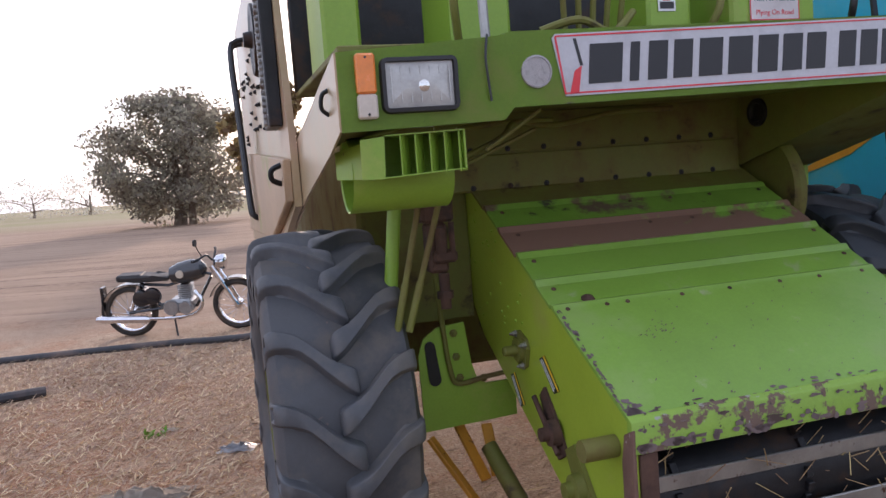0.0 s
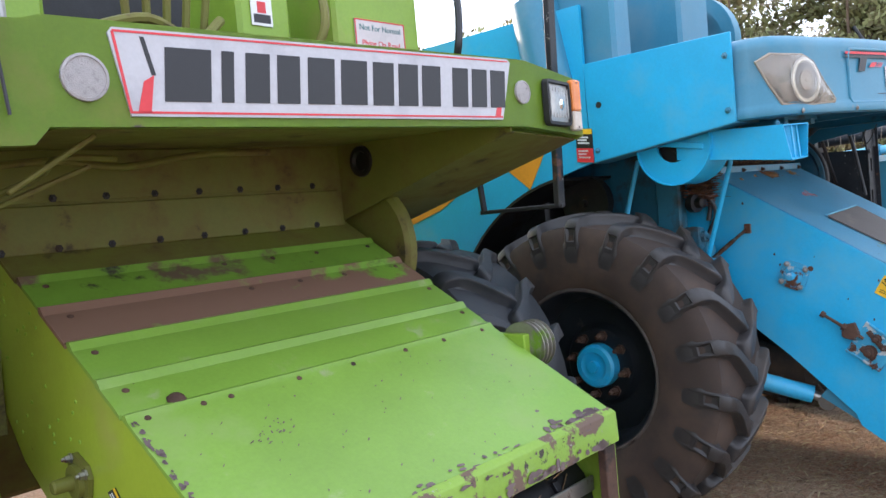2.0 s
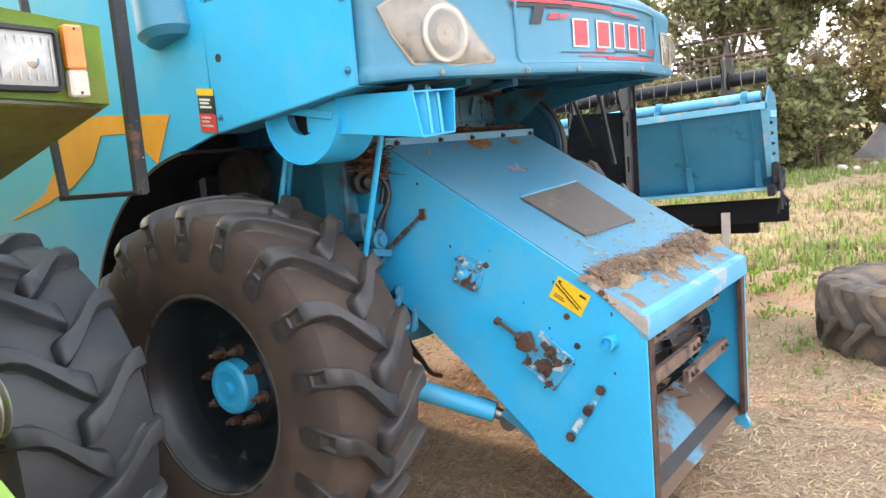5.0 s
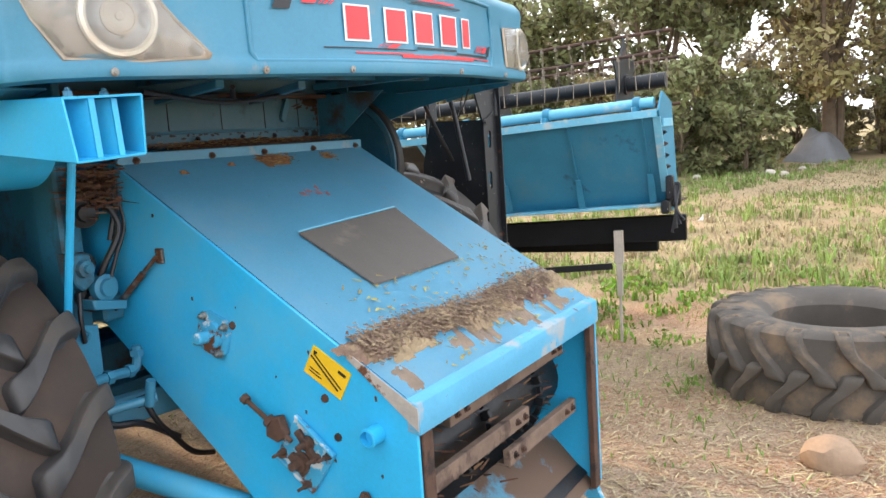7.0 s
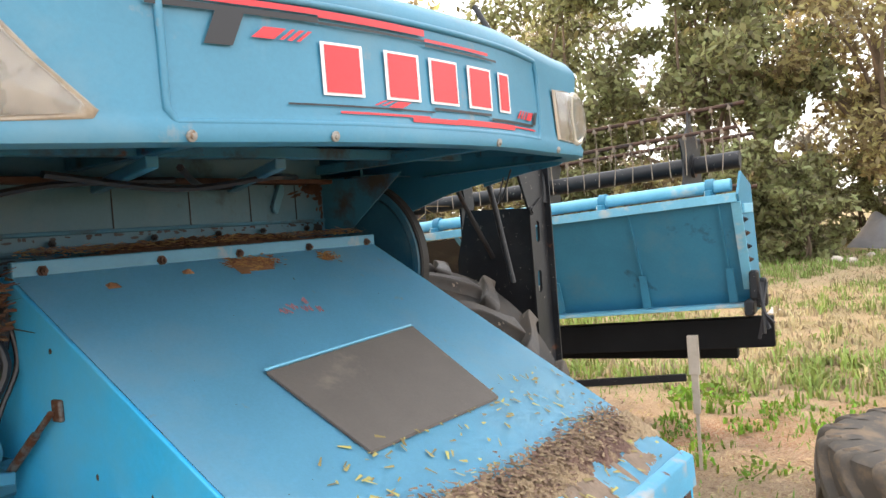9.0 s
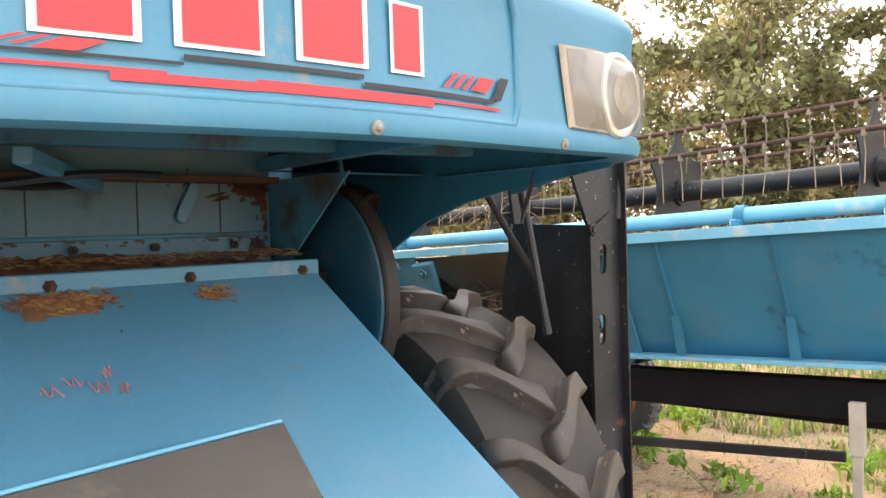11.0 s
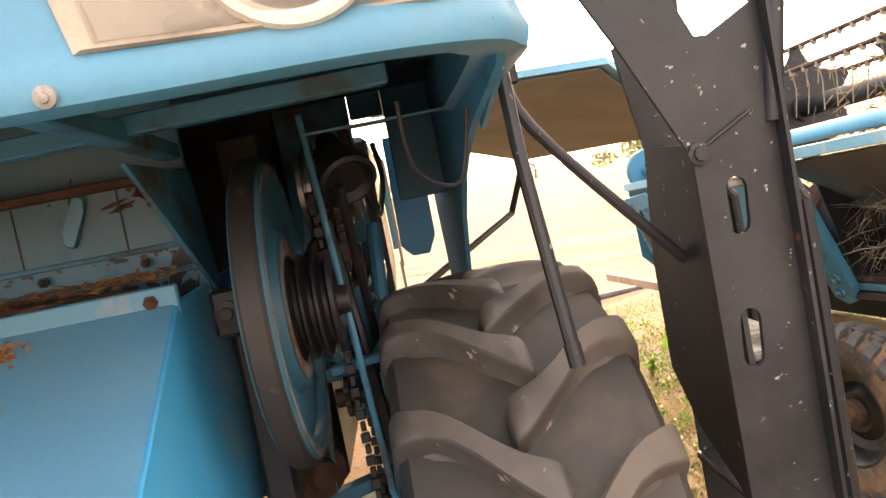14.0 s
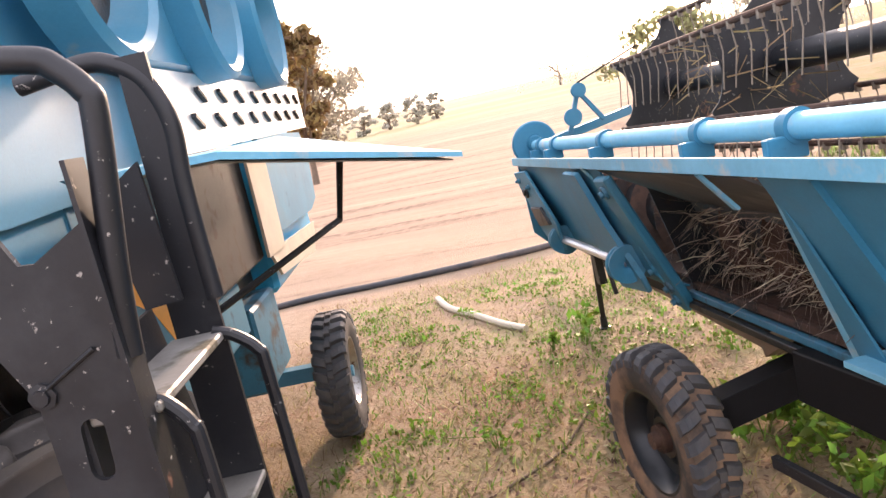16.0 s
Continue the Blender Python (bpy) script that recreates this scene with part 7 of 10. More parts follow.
bm = B()
prof = []
for k in range(6):
    prof += [(0.025 * k, 0.10), (0.025 * k + 0.012, 0.10), (0.025 * k + 0.014, 0.08), (0.025 * k + 0.022, 0.08)]
lathe(bm, (5.95, 2.95, 1.87), (1, 0, 0), prof, 24)
part("upper_grooved_pulley", bm, M_STEEL, blue, "worn multi-groove pulley")
bm = B()
lathe(bm, (6.07, 2.74, 1.90), (0.2, -0.6, -0.5), [(-0.12, 0.025), (-0.05, 0.035), (0.0, 0.06), (0.05, 0.065), (0.055, 0.055), (0.04, 0.04), (0.04, 0.001)], 18)
part("work_lamp", bm, M_DARK, blue, "small black work lamp, grimy")
bm = B()
box(bm, (5.765, 2.56, 1.60), (5.84, 2.66, 1.70), 0.008)
lathe(bm, (5.80, 2.56, 1.65), (0, -1, 0), [(0, 0.026), (0.02, 0.026), (0.022, 0.014), (0.03, 0.012)], 12)
box(bm, (5.78, 2.62, 1.20), (5.85, 2.72, 1.60), 0.01)
part("bearing_housing", bm, M_DARK, blue)
for z0, z1, u0 in ((1.15, 1.62, 5.79), (0.70, 1.1, 5.80)):
    bm = B()
    obox(bm, (u0, 2.70, z0), (u0 + 0.02, 2.66, z1), 0.05, 0.03)
    part("frame_bar", bm, M_BLUE_DIM_DIRTY, blue)
bm = B()
box(bm, (5.73, 1.84, 0.93), (5.86, 1.96, 1.06), 0.006)
part("side_box", bm, M_BLUE_TOP, blue, "small pale-blue box on the feeder side")
for pts in ([(6.0, 3.3, 1.55), (6.1, 3.2, 1.50), (6.15, 3.3, 1.4)], [(5.95, 3.0, 1.7), (6.1, 2.95, 1.55), (6.15, 3.1, 1.42), (6.08, 3.2, 1.3)], [(6.20, 2.1, 1.95), (6.21, 2.15, 1.85), (6.28, 2.22, 1.82), (6.31, 2.2, 1.93)]):
    bm = B()
    tube(bm, bend(pts), 0.0035, 6)
    part("cable", bm, M_INK, blue)
bm = B()
obox(bm, (5.95, 3.25, 1.45), (6.35, 3.25, 1.43), 0.05, 0.06)
part("cross_tube", bm, M_BLUE_DIM_DIRTY, blue)
for a, e in (((5.9, 3.2, 1.4), (6.2, 3.6, 0.9)), ((6.0, 3.5, 1.45), (6.15, 3.3, 0.9)), ((6.25, 3.6, 1.4), (6.0, 3.3, 1.0))):
    bm = B()
    obox(bm, a, e, 0.04, 0.025)
    part("brace", bm, M_BLUE_DIM_DIRTY, blue)
bm = B()
box(bm, (5.74, 3.02, 0.45), (5.86, 3.24, 2.05), 0.01)
part("drive_housing", bm, M_DARK, blue, "dark greasy drive housing")
for a, e, w in (((5.80, 2.98, 1.95), (6.02, 2.98, 1.20), 0.03), ((5.86, 2.96, 1.40), (6.12, 3.05, 1.38), 0.045), ((5.95, 3.0, 1.9), (5.84, 2.99, 0.8), 0.022), ((5.78, 2.99, 1.05), (6.05, 3.02, 1.10), 0.05), ((6.02, 3.1, 1.6), (6.03, 3.1, 0.7), 0.035)):
    bm = B()
    obox(bm, a, e, w, w * 0.7)
    part("drive_linkage", bm, M_BLUE_DIM_DIRTY, blue)
for c, r in (((5.84, 2.99, 1.15), 0.07), ((5.93, 2.99, 0.95), 0.055), ((5.98, 3.0, 1.70), 0.06)):
    bm = B()
    lathe(bm, c, (0.5, -1, 0), [(-0.02, r), (0.02, r), (0.022, r * 0.6), (0.05, r * 0.5), (0.055, 0.004)], 18)
    part("idler_pulley", bm, M_RUST, blue)
bm = B()
prism(bm, [(6.17, 2.02), (6.165, 1.64), (6.20, 1.60), (6.26, 1.60), (6.29, 1.66), (6.29, 2.02)], "v", 3.70, 3.715, 0.003)
part("rear_panel", bm, M_BLUE_SIDE, blue)
bm = B()
litter(bm, 260, lambda: ((random.uniform(5.78, 6.0), random.uniform(2.92, 3.0), random.uniform(0.75, 1.05)), (0.2, -1, 0.4)), (0.03, 0.10), 1.0)
tagged(part("caught_straw", bm, M_OLDCHAFF, blue, "old straw caught in the drive", 0), kind="stuff")
for (ua, va, za), (ub, vb_, zb) in (((5.985, 2.78, 1.86), (6.01, 2.72, 0.95)), ((6.03, 2.90, 1.80), (6.0, 2.86, 0.98))):
    bm = B()
    n_ = 34
    for k in range(n_):
        p = Vector((ua, va, za)).lerp(Vector((ub, vb_, zb)), k / n_)
        q = Vector((ua, va, za)).lerp(Vector((ub, vb_, zb)), (k + 0.86) / n_)
        obox(bm, p, q, 0.022 if k % 2 else 0.013, 0.014, (0, 1, 0), 0.002)
    part("roller_chain", bm, M_DARK, blue, "oily hanging roller chain")
for c, r in (((6.0, 2.80, 1.84), 0.075), ((6.02, 2.84, 1.02), 0.065), ((5.97, 2.86, 1.36), 0.05)):
    bm = B()
    pts = []
    for k in range(28):
        a = 2 * math.pi * k / 28
        pts.append((c[1] + r * (1.0 if k % 2 else 0.88) * math.cos(a), c[2] + r * (1.0 if k % 2 else 0.88) * math.sin(a)))
    prism(bm, pts, "u", c[0] - 0.006, c[0] + 0.006)
    lathe(bm, c, (1, 0, 0), [(-0.03, 0.024), (0.04, 0.024), (0.04, 0.002)], 12)
    part("sprocket", bm, M_DARK, blue, "dark greasy sprocket")
for a, e, w, m in (((6.09, 2.78, 1.46), (5.95, 2.80, 1.44), 0.035, M_BLUE_DIM_DIRTY), ((6.10, 2.70, 1.52), (6.02, 2.95, 1.40), 0.022, M_BLUE_DIM_DIRTY), ((5.80, 2.62, 1.22), (5.84, 2.64, 0.98), 0.05, M_BLUE_DIM_DIRTY), ((5.79, 2.58, 1.10), (5.81, 2.60, 0.85), 0.04, M_DARK)):
    bm = B()
    obox(bm, a, e, w, w * 0.6)
    part("drive_linkage", bm, m, blue)
# rods, levers and a hose hanging in the shade behind the pulley
for a, e, r, m in (((6.06, 2.666, 1.862), (6.06, 2.929, 1.468), 0.011, M_DARK), ((6.08, 2.862, 1.994), (6.12, 3.036, 1.794), 0.012, M_RUST)):
    bm = B()
    rod(bm, a, e, r, 8)
    part("control_rod", bm, m, blue)
bm = B()
tube(bm, bend([(6.14, 3.292, 1.979), (6.15, 3.323, 1.883), (6.13, 3.124, 1.787), (6.12, 2.933, 1.793), (6.1, 2.894, 1.883)]), 0.009, 8)
part("loose_hose", bm, M_INK, blue)
for r0, r1, du in ((0.118, 0.152, 0.0588), (0.300, 0.313, 0.0608)):
    bm = B()
    lathe(bm, (5.86, 2.66, 1.62), (1, 0, 0), [(du, r0), (du + 0.0012, r0), (du + 0.0012, r1), (du, r1)], 48, closed=True)
    part("rusted_ring", bm, M_PULLEY_RUST, pu, "rust-stained ring on the worn pulley")
# beams, belts and brackets on the side of the threshing housing
for a, e, w, h, m in (((6.02, 3.45, 1.72), (6.02, 4.45, 1.70), 0.07, 0.05, M_BLUE_DIM_DIRTY), ((6.05, 3.50, 1.50), (6.05, 4.50, 1.52), 0.06, 0.05, M_BLUE_DIM_DIRTY), ((5.98, 3.62, 1.95), (5.98, 3.80, 1.25), 0.05, 0.03, M_DARK), ((5.98, 4.20, 1.98), (5.98, 4.05, 1.20), 0.05, 0.03, M_DARK), ((6.06, 3.55, 1.70), (6.06, 3.95, 1.35), 0.04, 0.025, M_BLUE_DIM_DIRTY), ((6.04, 4.38, 1.72), (6.04, 4.02, 1.38), 0.035, 0.025, M_BLUE_DIM_DIRTY), ((6.0, 3.40, 1.88), (6.0, 4.50, 1.86), 0.03, 0.03, M_DARK)):
    bm = B()
    obox(bm, a, e, w, h)
    part("side_beam", bm, m, blue)
for c, r in (((5.95, 3.82, 1.82), 0.14), ((5.95, 4.28, 1.60), 0.18), ((5.95, 3.70, 1.36), 0.11)):
    bm = B()
    lathe(bm, c, (1, 0, 0), [(-0.02, 0.02), (-0.02, r), (0.0, r), (0.008, r * 0.9), (0.03, r * 0.9), (0.038, r), (0.055, r), (0.055, r * 0.8), (0.03, r * 0.75), (0.03, 0.035), (0.07, 0.03), (0.07, 0.002)], 28)
    part("side_pulley", bm, M_DARK, blue, "dark oily side pulley")
for a, e in (((5.975, 3.82, 1.95), (5.975, 4.28, 1.77)), ((5.975, 3.82, 1.69), (5.975, 4.28, 1.43)), ((5.975, 3.59, 1.36), (5.975, 3.68, 1.82))):
    bm = B()
    obox(bm, a, e, 0.018, 0.012)
    part("side_belt", bm, M_INK, blue)
# right fender sheet with the arch cut
bm = B()
prism(bm, [(1.90, 1.99), (1.95, 1.955), (2.32, 1.915), (2.50, 1.885), (2.70, 1.828), (2.90, 1.73), (3.08, 1.57), (3.20, 1.40), (3.30, 1.30), (3.40, 1.24), (3.62, 1.26), (3.85, 1.40), (4.0, 1.75), (4.15, 2.06), (3.45, 2.10), (2.95, 2.14), (2.36, 2.13), (2.34, 2.03)], "u", 6.328, 6.34)
fd = part("fender", bm, M_BLUE_HEADER, blue, "dusty blue fender sheet with curved cut-out")
bm = B()
prism(bm, [(3.30, 1.93), (3.50, 1.98), (3.85, 1.80), (3.98, 1.60), (3.85, 1.45), (3.70, 1.62), (3.50, 1.72)], "u", 6.340, 6.3425)
part("orange_decal", bm, M_ORANGE_DECAL, fd, "faded orange decal", 0)
bm = B()
slab(bm, [(6.0, 2.7, 1.985), (6.335, 2.7, 1.985), (6.335, 3.45, 2.05), (6.0, 3.45, 2.05)], 0.006)
part("fender_top", bm, M_BLUE_DIM_DIRTY, fd)
bm = B()
slab(bm, [(6.345, 2.02, 1.955), (6.345, 2.32, 1.90), (6.345, 2.32, 2.25), (6.345, 2.02, 2.25)], 0.008)
part("corner_sheet", bm, M_BLUE, fd)

# ladder on the right: two side plates, steps, rails
def slot_loop(u, z0, z1, w=0.019):
    return arc(u, z1, w, 0, 180, 6) + arc(u - 0.004, z0, w, 180, 360, 6)
bm = B()
holed_plate(bm, [(6.70, 0.42), (6.845, 0.42), (6.845, 2.11), (6.838, 2.11), (6.836, 2.03), (6.75, 1.985), (6.727, 1.987), (6.70, 2.05), (6.62, 2.24), (6.46, 2.24), (6.53, 2.11), (6.59, 1.995), (6.69, 1.782)], [slot_loop(6.758, 1.655, 1.719), slot_loop(6.745, 1.418, 1.486), slot_loop(6.755, 0.85, 0.95)], 2.295, 2.307)
prism(bm, [(6.8455, 0.42), (6.853, 0.42), (6.853, 2.12), (6.8455, 2.12)], "v", 2.265, 2.33)
lad = part("ladder", bm, M_BLACK, blue, "black steel ladder bracket with long slots, scuffed and rusting")
bm = B()
lathe(bm, (6.703, 2.293, 1.788), (0, -1, 0), [(0, 0.022), (0.005, 0.022), (0.006, 0.014), (0.012, 0.013)], 8)
part("pivot_bolt", bm, M_BLACK, lad)
bm = B()
rod(bm, (6.715, 2.288, 1.80), (6.80, 2.288, 1.845), 0.0035, 8)
part("hook_wire", bm, M_BLACK, lad)
bm = B()
prism(bm, [(2.307, 0.95), (2.45, 1.12), (2.62, 1.19), (2.75, 1.30), (2.75, 1.56), (2.68, 1.815), (2.307, 1.80)], "u", 6.735, 6.745)
part("far_plate", bm, M_BLACK, lad, "dark scuffed side plate, rusty along its edge")
bm = B()
prism(bm, [(6.76, 0.42), (6.86, 0.42), (6.86, 2.30), (6.80, 2.30), (6.79, 1.83), (6.76, 1.83)], "v", 2.72, 2.732)
part("rear_plate", bm, M_BLACK, lad)
M_STEP = mat("scuffed_step", (0.26, 0.25, 0.23), 0.5, 0.4, 0.2, 8, 0.08, 80, [((0.10, 0.09, 0.06), 6.0, 0.52, 0.12, 0.8)])
for z0, m in ((1.735, M_GALV), (1.42, M_GALV), (1.10, M_BLACK), (0.78, M_BLACK), (0.50, M_BLACK)):
    bm = B()
    box(bm, (6.747, 2.31, z0 - 0.018), (6.862, 2.719, z0), 0.004)
    part("step", bm, M_STEP if m is M_GALV else m, lad, "flat steel step")
bm = B()
slab(bm, [(6.735, 2.68, 1.815), (6.81, 2.68, 1.82), (6.80, 2.68, 2.10), (6.70, 2.68, 2.04)], 0.012)
part("rear_arm", bm, M_BLACK, lad)
for v0, du in ((2.335, 0.0), (2.705, 0.03)):
    bm = B()
    tube(bm, bend([(6.84, v0, 1.735), (6.862 + du * 0.5, v0, 1.722), (6.89 + du, v0, 1.68), (6.897 + du, v0, 1.62), (6.90 + du, v0, 1.2), (6.905 + du, v0, 0.75), (6.90 + du, v0, 0.66), (6.86, v0, 0.62)]), 0.013, 10)
    part("hand_rail", bm, M_BLACK, lad, "thin bent black hand rail")
for pts in ([(6.846, 2.30, 1.82), (6.862, 2.30, 1.95), (6.90, 2.30, 2.17), (6.896, 2.30, 2.208), (6.866, 2.30, 2.245), (6.832, 2.30, 2.265), (6.70, 2.30, 2.285), (6.55, 2.30, 2.27)], [(6.855, 2.735, 1.80), (6.857, 2.735, 2.03), (6.866, 2.735, 2.144), (6.856, 2.735, 2.209), (6.831, 2.735, 2.259), (6.784, 2.735, 2.292), (6.731, 2.735, 2.304), (6.60, 2.735, 2.29)]):
    bm = B()
    tube(bm, bend(pts), 0.020, 12)
    part("grab_rail", bm, M_BLACK, lad, "thick black grab rail loop")
bm = B()
tube(bm, bend([(6.395, 2.33, 2.06), (6.398, 2.33, 1.92), (6.40, 2.305, 1.80), (6.419, 2.26, 1.50)]), 0.013, 10)
rod(bm, (6.418, 2.263, 1.515), (6.421, 2.258, 1.475), 0.015, 10)
part("strut_rod", bm, M_BLACK, lad, "black strut rod with rusty end")
bm = B()
tube(bm, bend([(6.435, 2.54, 2.03), (6.47, 2.54, 1.90), (6.735, 2.54, 1.575)]), 0.012, 10)
part("strut_rod", bm, M_BLACK, lad)

for v0, z0, u0 in ((2.33, 2.02, 6.395), (2.54, 1.99, 6.43)):
    bm = B()
    box(bm, (u0 - 0.03, v0 - 0.012, z0), (u0 + 0.03, v0 + 0.012, z0 + 0.30), 0.005)
    sb_ = part("strut_bracket", bm, M_BLACK, lad, "flat black bracket plate")
    bm = B()
    bolt(bm, (u0, v0 - 0.012, z0 + 0.05), (0, -1, 0), 0.013, 0.014)
    part("bracket_bolt", bm, M_RUST, sb_)

# right rear of the blue machine
bm = B()
prism(bm, [(2.75, 2.02), (3.0, 2.02), (4.15, 2.06), (4.15, 2.6), (2.75, 2.6)], "u", 6.345, 6.36)
rs = part("rear_side", bm, M_BLUE, blue, "right body side, glossy pale blue sheet")
bm = B()
prism(bm, [(4.0, 2.10), (7.3, 2.12), (7.3, 2.42), (4.0, 2.42)], "u", 6.44, 6.455)
lv = part("louvred_panel", bm, M_GALV, blue, "bright sheet-metal panel with slanted louvres")
for r_ in range(2):
    for k in range(8):
        v0 = 4.35 + k * 0.36 + 0.14 * r_
        z0 = 2.22 + 0.11 * r_
        bm = B()
        slab(bm, [(6.455, v0, z0 + 0.025), (6.475, v0, z0 + 0.025), (6.475, v0 + 0.10, z0 - 0.025), (6.455, v0 + 0.10, z0 - 0.025)], 0.018)
        part("louvre", bm, M_DARK, lv)
bm = B()
box(bm, (6.10, 3.6, 2.42), (6.46, 7.0, 3.1), 0.03)
tank = part("engine_cover", bm, M_BLUE, blue, "blue engine cover with two round air openings")
for v0 in (3.52, 4.75, 6.0):
    bm = B()
    lathe(bm, (6.455, v0, 2.78), (1, 0, 0), [(0, 0.40), (0.12, 0.40), (0.14, 0.37), (0.12, 0.34), (0.02, 0.32), (0.0, 0.30)], 36)
    sc = part("round_opening", bm, M_BLUE, tank)
    bm = B()
    lathe(bm, (6.462, v0, 2.78), (1, 0, 0), [(0, 0.30), (0.012, 0.29), (0.014, 0.05), (0.03, 0.04), (0.03, 0.001)], 30)
    part("air_screen", bm, M_DARK, sc, "dark air screen")
bm = B()
prism(bm, [(3.1, 2.10), (4.0, 2.10), (3.75, 1.98), (3.55, 1.94)], "u", 6.45, 6.47)
part("drip_plate", bm, M_BLUE, blue)
bm = B()
box(bm, (5.90, 4.6, 1.33), (6.10, 6.4, 2.11), 0.02)
part("tool_bay", bm, M_DARK, blue)
bm = B()
slab(bm, [(6.15, 6.30, 1.34), (6.15, 6.85, 1.32), (6.15, 6.95, 2.08), (6.15, 6.35, 2.08)], 0.02)
part("cream_door", bm, M_CREAM, blue, "cream-painted service door")
bm = B()
prism(bm, [(6.95, 2.14), (8.9, 2.10), (9.1, 1.9), (8.9, 1.45), (8.5, 1.38), (6.95, 1.42)], "u", 6.10, 6.14)
part("rear_cover", bm, M_BLUE_HEADER, blue, "rounded blue rear cover")
bm = B()
slab(bm, [(6.14, 6.4, 1.36), (6.14, 8.4, 1.28), (6.14, 8.1, 1.06), (6.14, 6.6, 1.16)], 0.02)
part("lower_cover", bm, M_CREAM, blue)
bm = B()
slab(bm, [(6.46, 3.15, 2.085), (6.83, 3.15, 2.075), (7.47, 4.25, 1.865), (7.05, 6.0, 1.90), (6.46, 6.0, 2.09)], 0.02)
fp = part("side_flap", bm, M_BLUE_LIGHT, blue, "raised pale-blue side flap")
bm = B()
slab(bm, [(6.48, 3.18, 2.070), (6.81, 3.18, 2.060), (7.43, 4.24, 1.852), (7.02, 5.95, 1.886), (6.48, 5.95, 2.075)], 0.006)
part("flap_lining", bm, mat("dusty_grey_board", (0.30, 0.255, 0.20), 0.8, 0, 0.15, 3, 0.1, 50), fp, "dusty grey-brown lining under the flap")
bm = B()
tube(bm, bend([(6.15, 4.4, 1.36), (6.80, 5.3, 1.60), (6.90, 5.1, 1.92)], 1), 0.018, 8)
part("flap_stay", bm, M_BLACK, fp)
bm = B()
box(bm, (5.2, 5.9, 0.55), (6.05, 6.6, 1.1), 0.02)
part("rear_axle_carrier", bm, M_BLUE_DIM_DIRTY, blue)
bm = B()
obox(bm, (5.4, 6.25, 0.55), (6.30, 6.38, 0.48), 0.10, 0.10)
part("rear_axle", bm, M_BLUE, blue)
bm = B()
box(bm, (5.8, 4.3, 0.98), (6.05, 5.8, 1.33), 0.03)
part("lower_body", bm, M_BLUE_HEADER, blue)
bm = B()
box(bm, (3.77, 6.8, 1.0), (6.05, 8.8, 2.3), 0.04)
part("rear_hood", bm, M_BLUE_SIDE, blue)


def road_wheel(parent, c, axis, w, R, rim, label, tyre_mat=M_RUBBER, rim_mat=M_RIM, hub_mat=M_RUST, blocks=26):
    """A narrow lorry-type wheel with block tread; axis along u or along a header's width."""
    d, s, t = frame_of(axis)
    c = Vector(c)
    bm = B()
    lathe(bm, c, d, [(0.42 * w, rim + 0.02), (0.45 * w, rim + 0.02), (0.45 * w, rim - 0.005), (0.30 * w, rim - 0.03), (0.0, rim - 0.05), (-0.05 * w, rim * 0.6), (0.05 * w, rim * 0.45), (0.10 * w, rim * 0.40), (0.10 * w, 0.02), (0.0, 0.02), (-0.1 * w, rim * 0.6), (-0.1 * w, rim - 0.06), (-0.42 * w, rim - 0.01), (-0.45 * w, rim + 0.02)], 36, closed=True)
    wh = part("wheel", bm, rim_mat, parent, label)
    bm = B()
    rb = R - 0.022
    prof = [(-0.40, rim - 0.01), (-0.48, rim + 0.02), (-0.54, (rim + rb) / 2), (-0.52, rb - 0.05), (-0.46, rb - 0.012), (0, rb)]
    prof = prof + [(-h, r) for h, r in prof[-2::-1]]
    lathe(bm, c, d, [(h * w, r) for h, r in prof], 44, closed=True)
    part("tyre", bm, tyre_mat, wh, "black block-tread tyre, dusty on the sidewall", 32)
    turn_ = Matrix((d, s, t)).transposed().to_4x4()
    step = 2 * math.pi / blocks
    for lo, hi, off in ((-0.53, -0.10, 0.0), (0.10, 0.53, 0.5), (-0.085, 0.085, 0.25)):
        bm = B()
        rings = []
        for f in [lo + (hi - lo) * i / 4 for i in range(5)]:
            drop = 0.030 * max(0.0, abs(f) - 0.40) / 0.13
            sk = 0.35 * step * (abs(f) - 0.10) / 0.43 if off != 0.25 else 0.0
            ring = []
            for kk, q in ((-1.25, 0.0), (-1.0, 0.75), (-0.85, 1.0), (0.85, 1.0), (1.0, 0.75), (1.25, 0.0)):
                an = sk + kk * step * 0.27
                rr = rb - 0.012 - drop + (R - rb + 0.012) * q
                ring.append(bm.verts.new((f * w, rr * math.cos(an), rr * math.sin(an))))
            rings.append(ring)
        for p, q in zip(rings, rings[1:]):
            for i in range(6):
                bm.faces.new((p[i], p[(i + 1) % 6], q[(i + 1) % 6], q[i]))
        bm.faces.new(rings[0])
        bm.faces.new(rings[-1])
        bmesh.ops.recalc_face_normals(bm, faces=bm.faces)
        me = bpy.data.meshes.new("tread_block")
        bm.to_mesh(me)
        bm.free()
        me.materials.append(M_RUBBER)
        for k in range(blocks):
            ob = new("tread_block", me)
            ob.parent = wh
            ob.matrix_local = Matrix.Translation(c - OFF[wh]) @ turn_ @ Matrix.Rotation(step * (k + off), 4, "X")
    bm = B()
    lathe(bm, c, d, [(0.05 * w, 0.07), (0.25 * w, 0.065), (0.27 * w, 0.04), (0.42 * w, 0.038), (0.42 * w, 0.001)], 16)
    part("hub", bm, hub_mat, wh)
    return wh


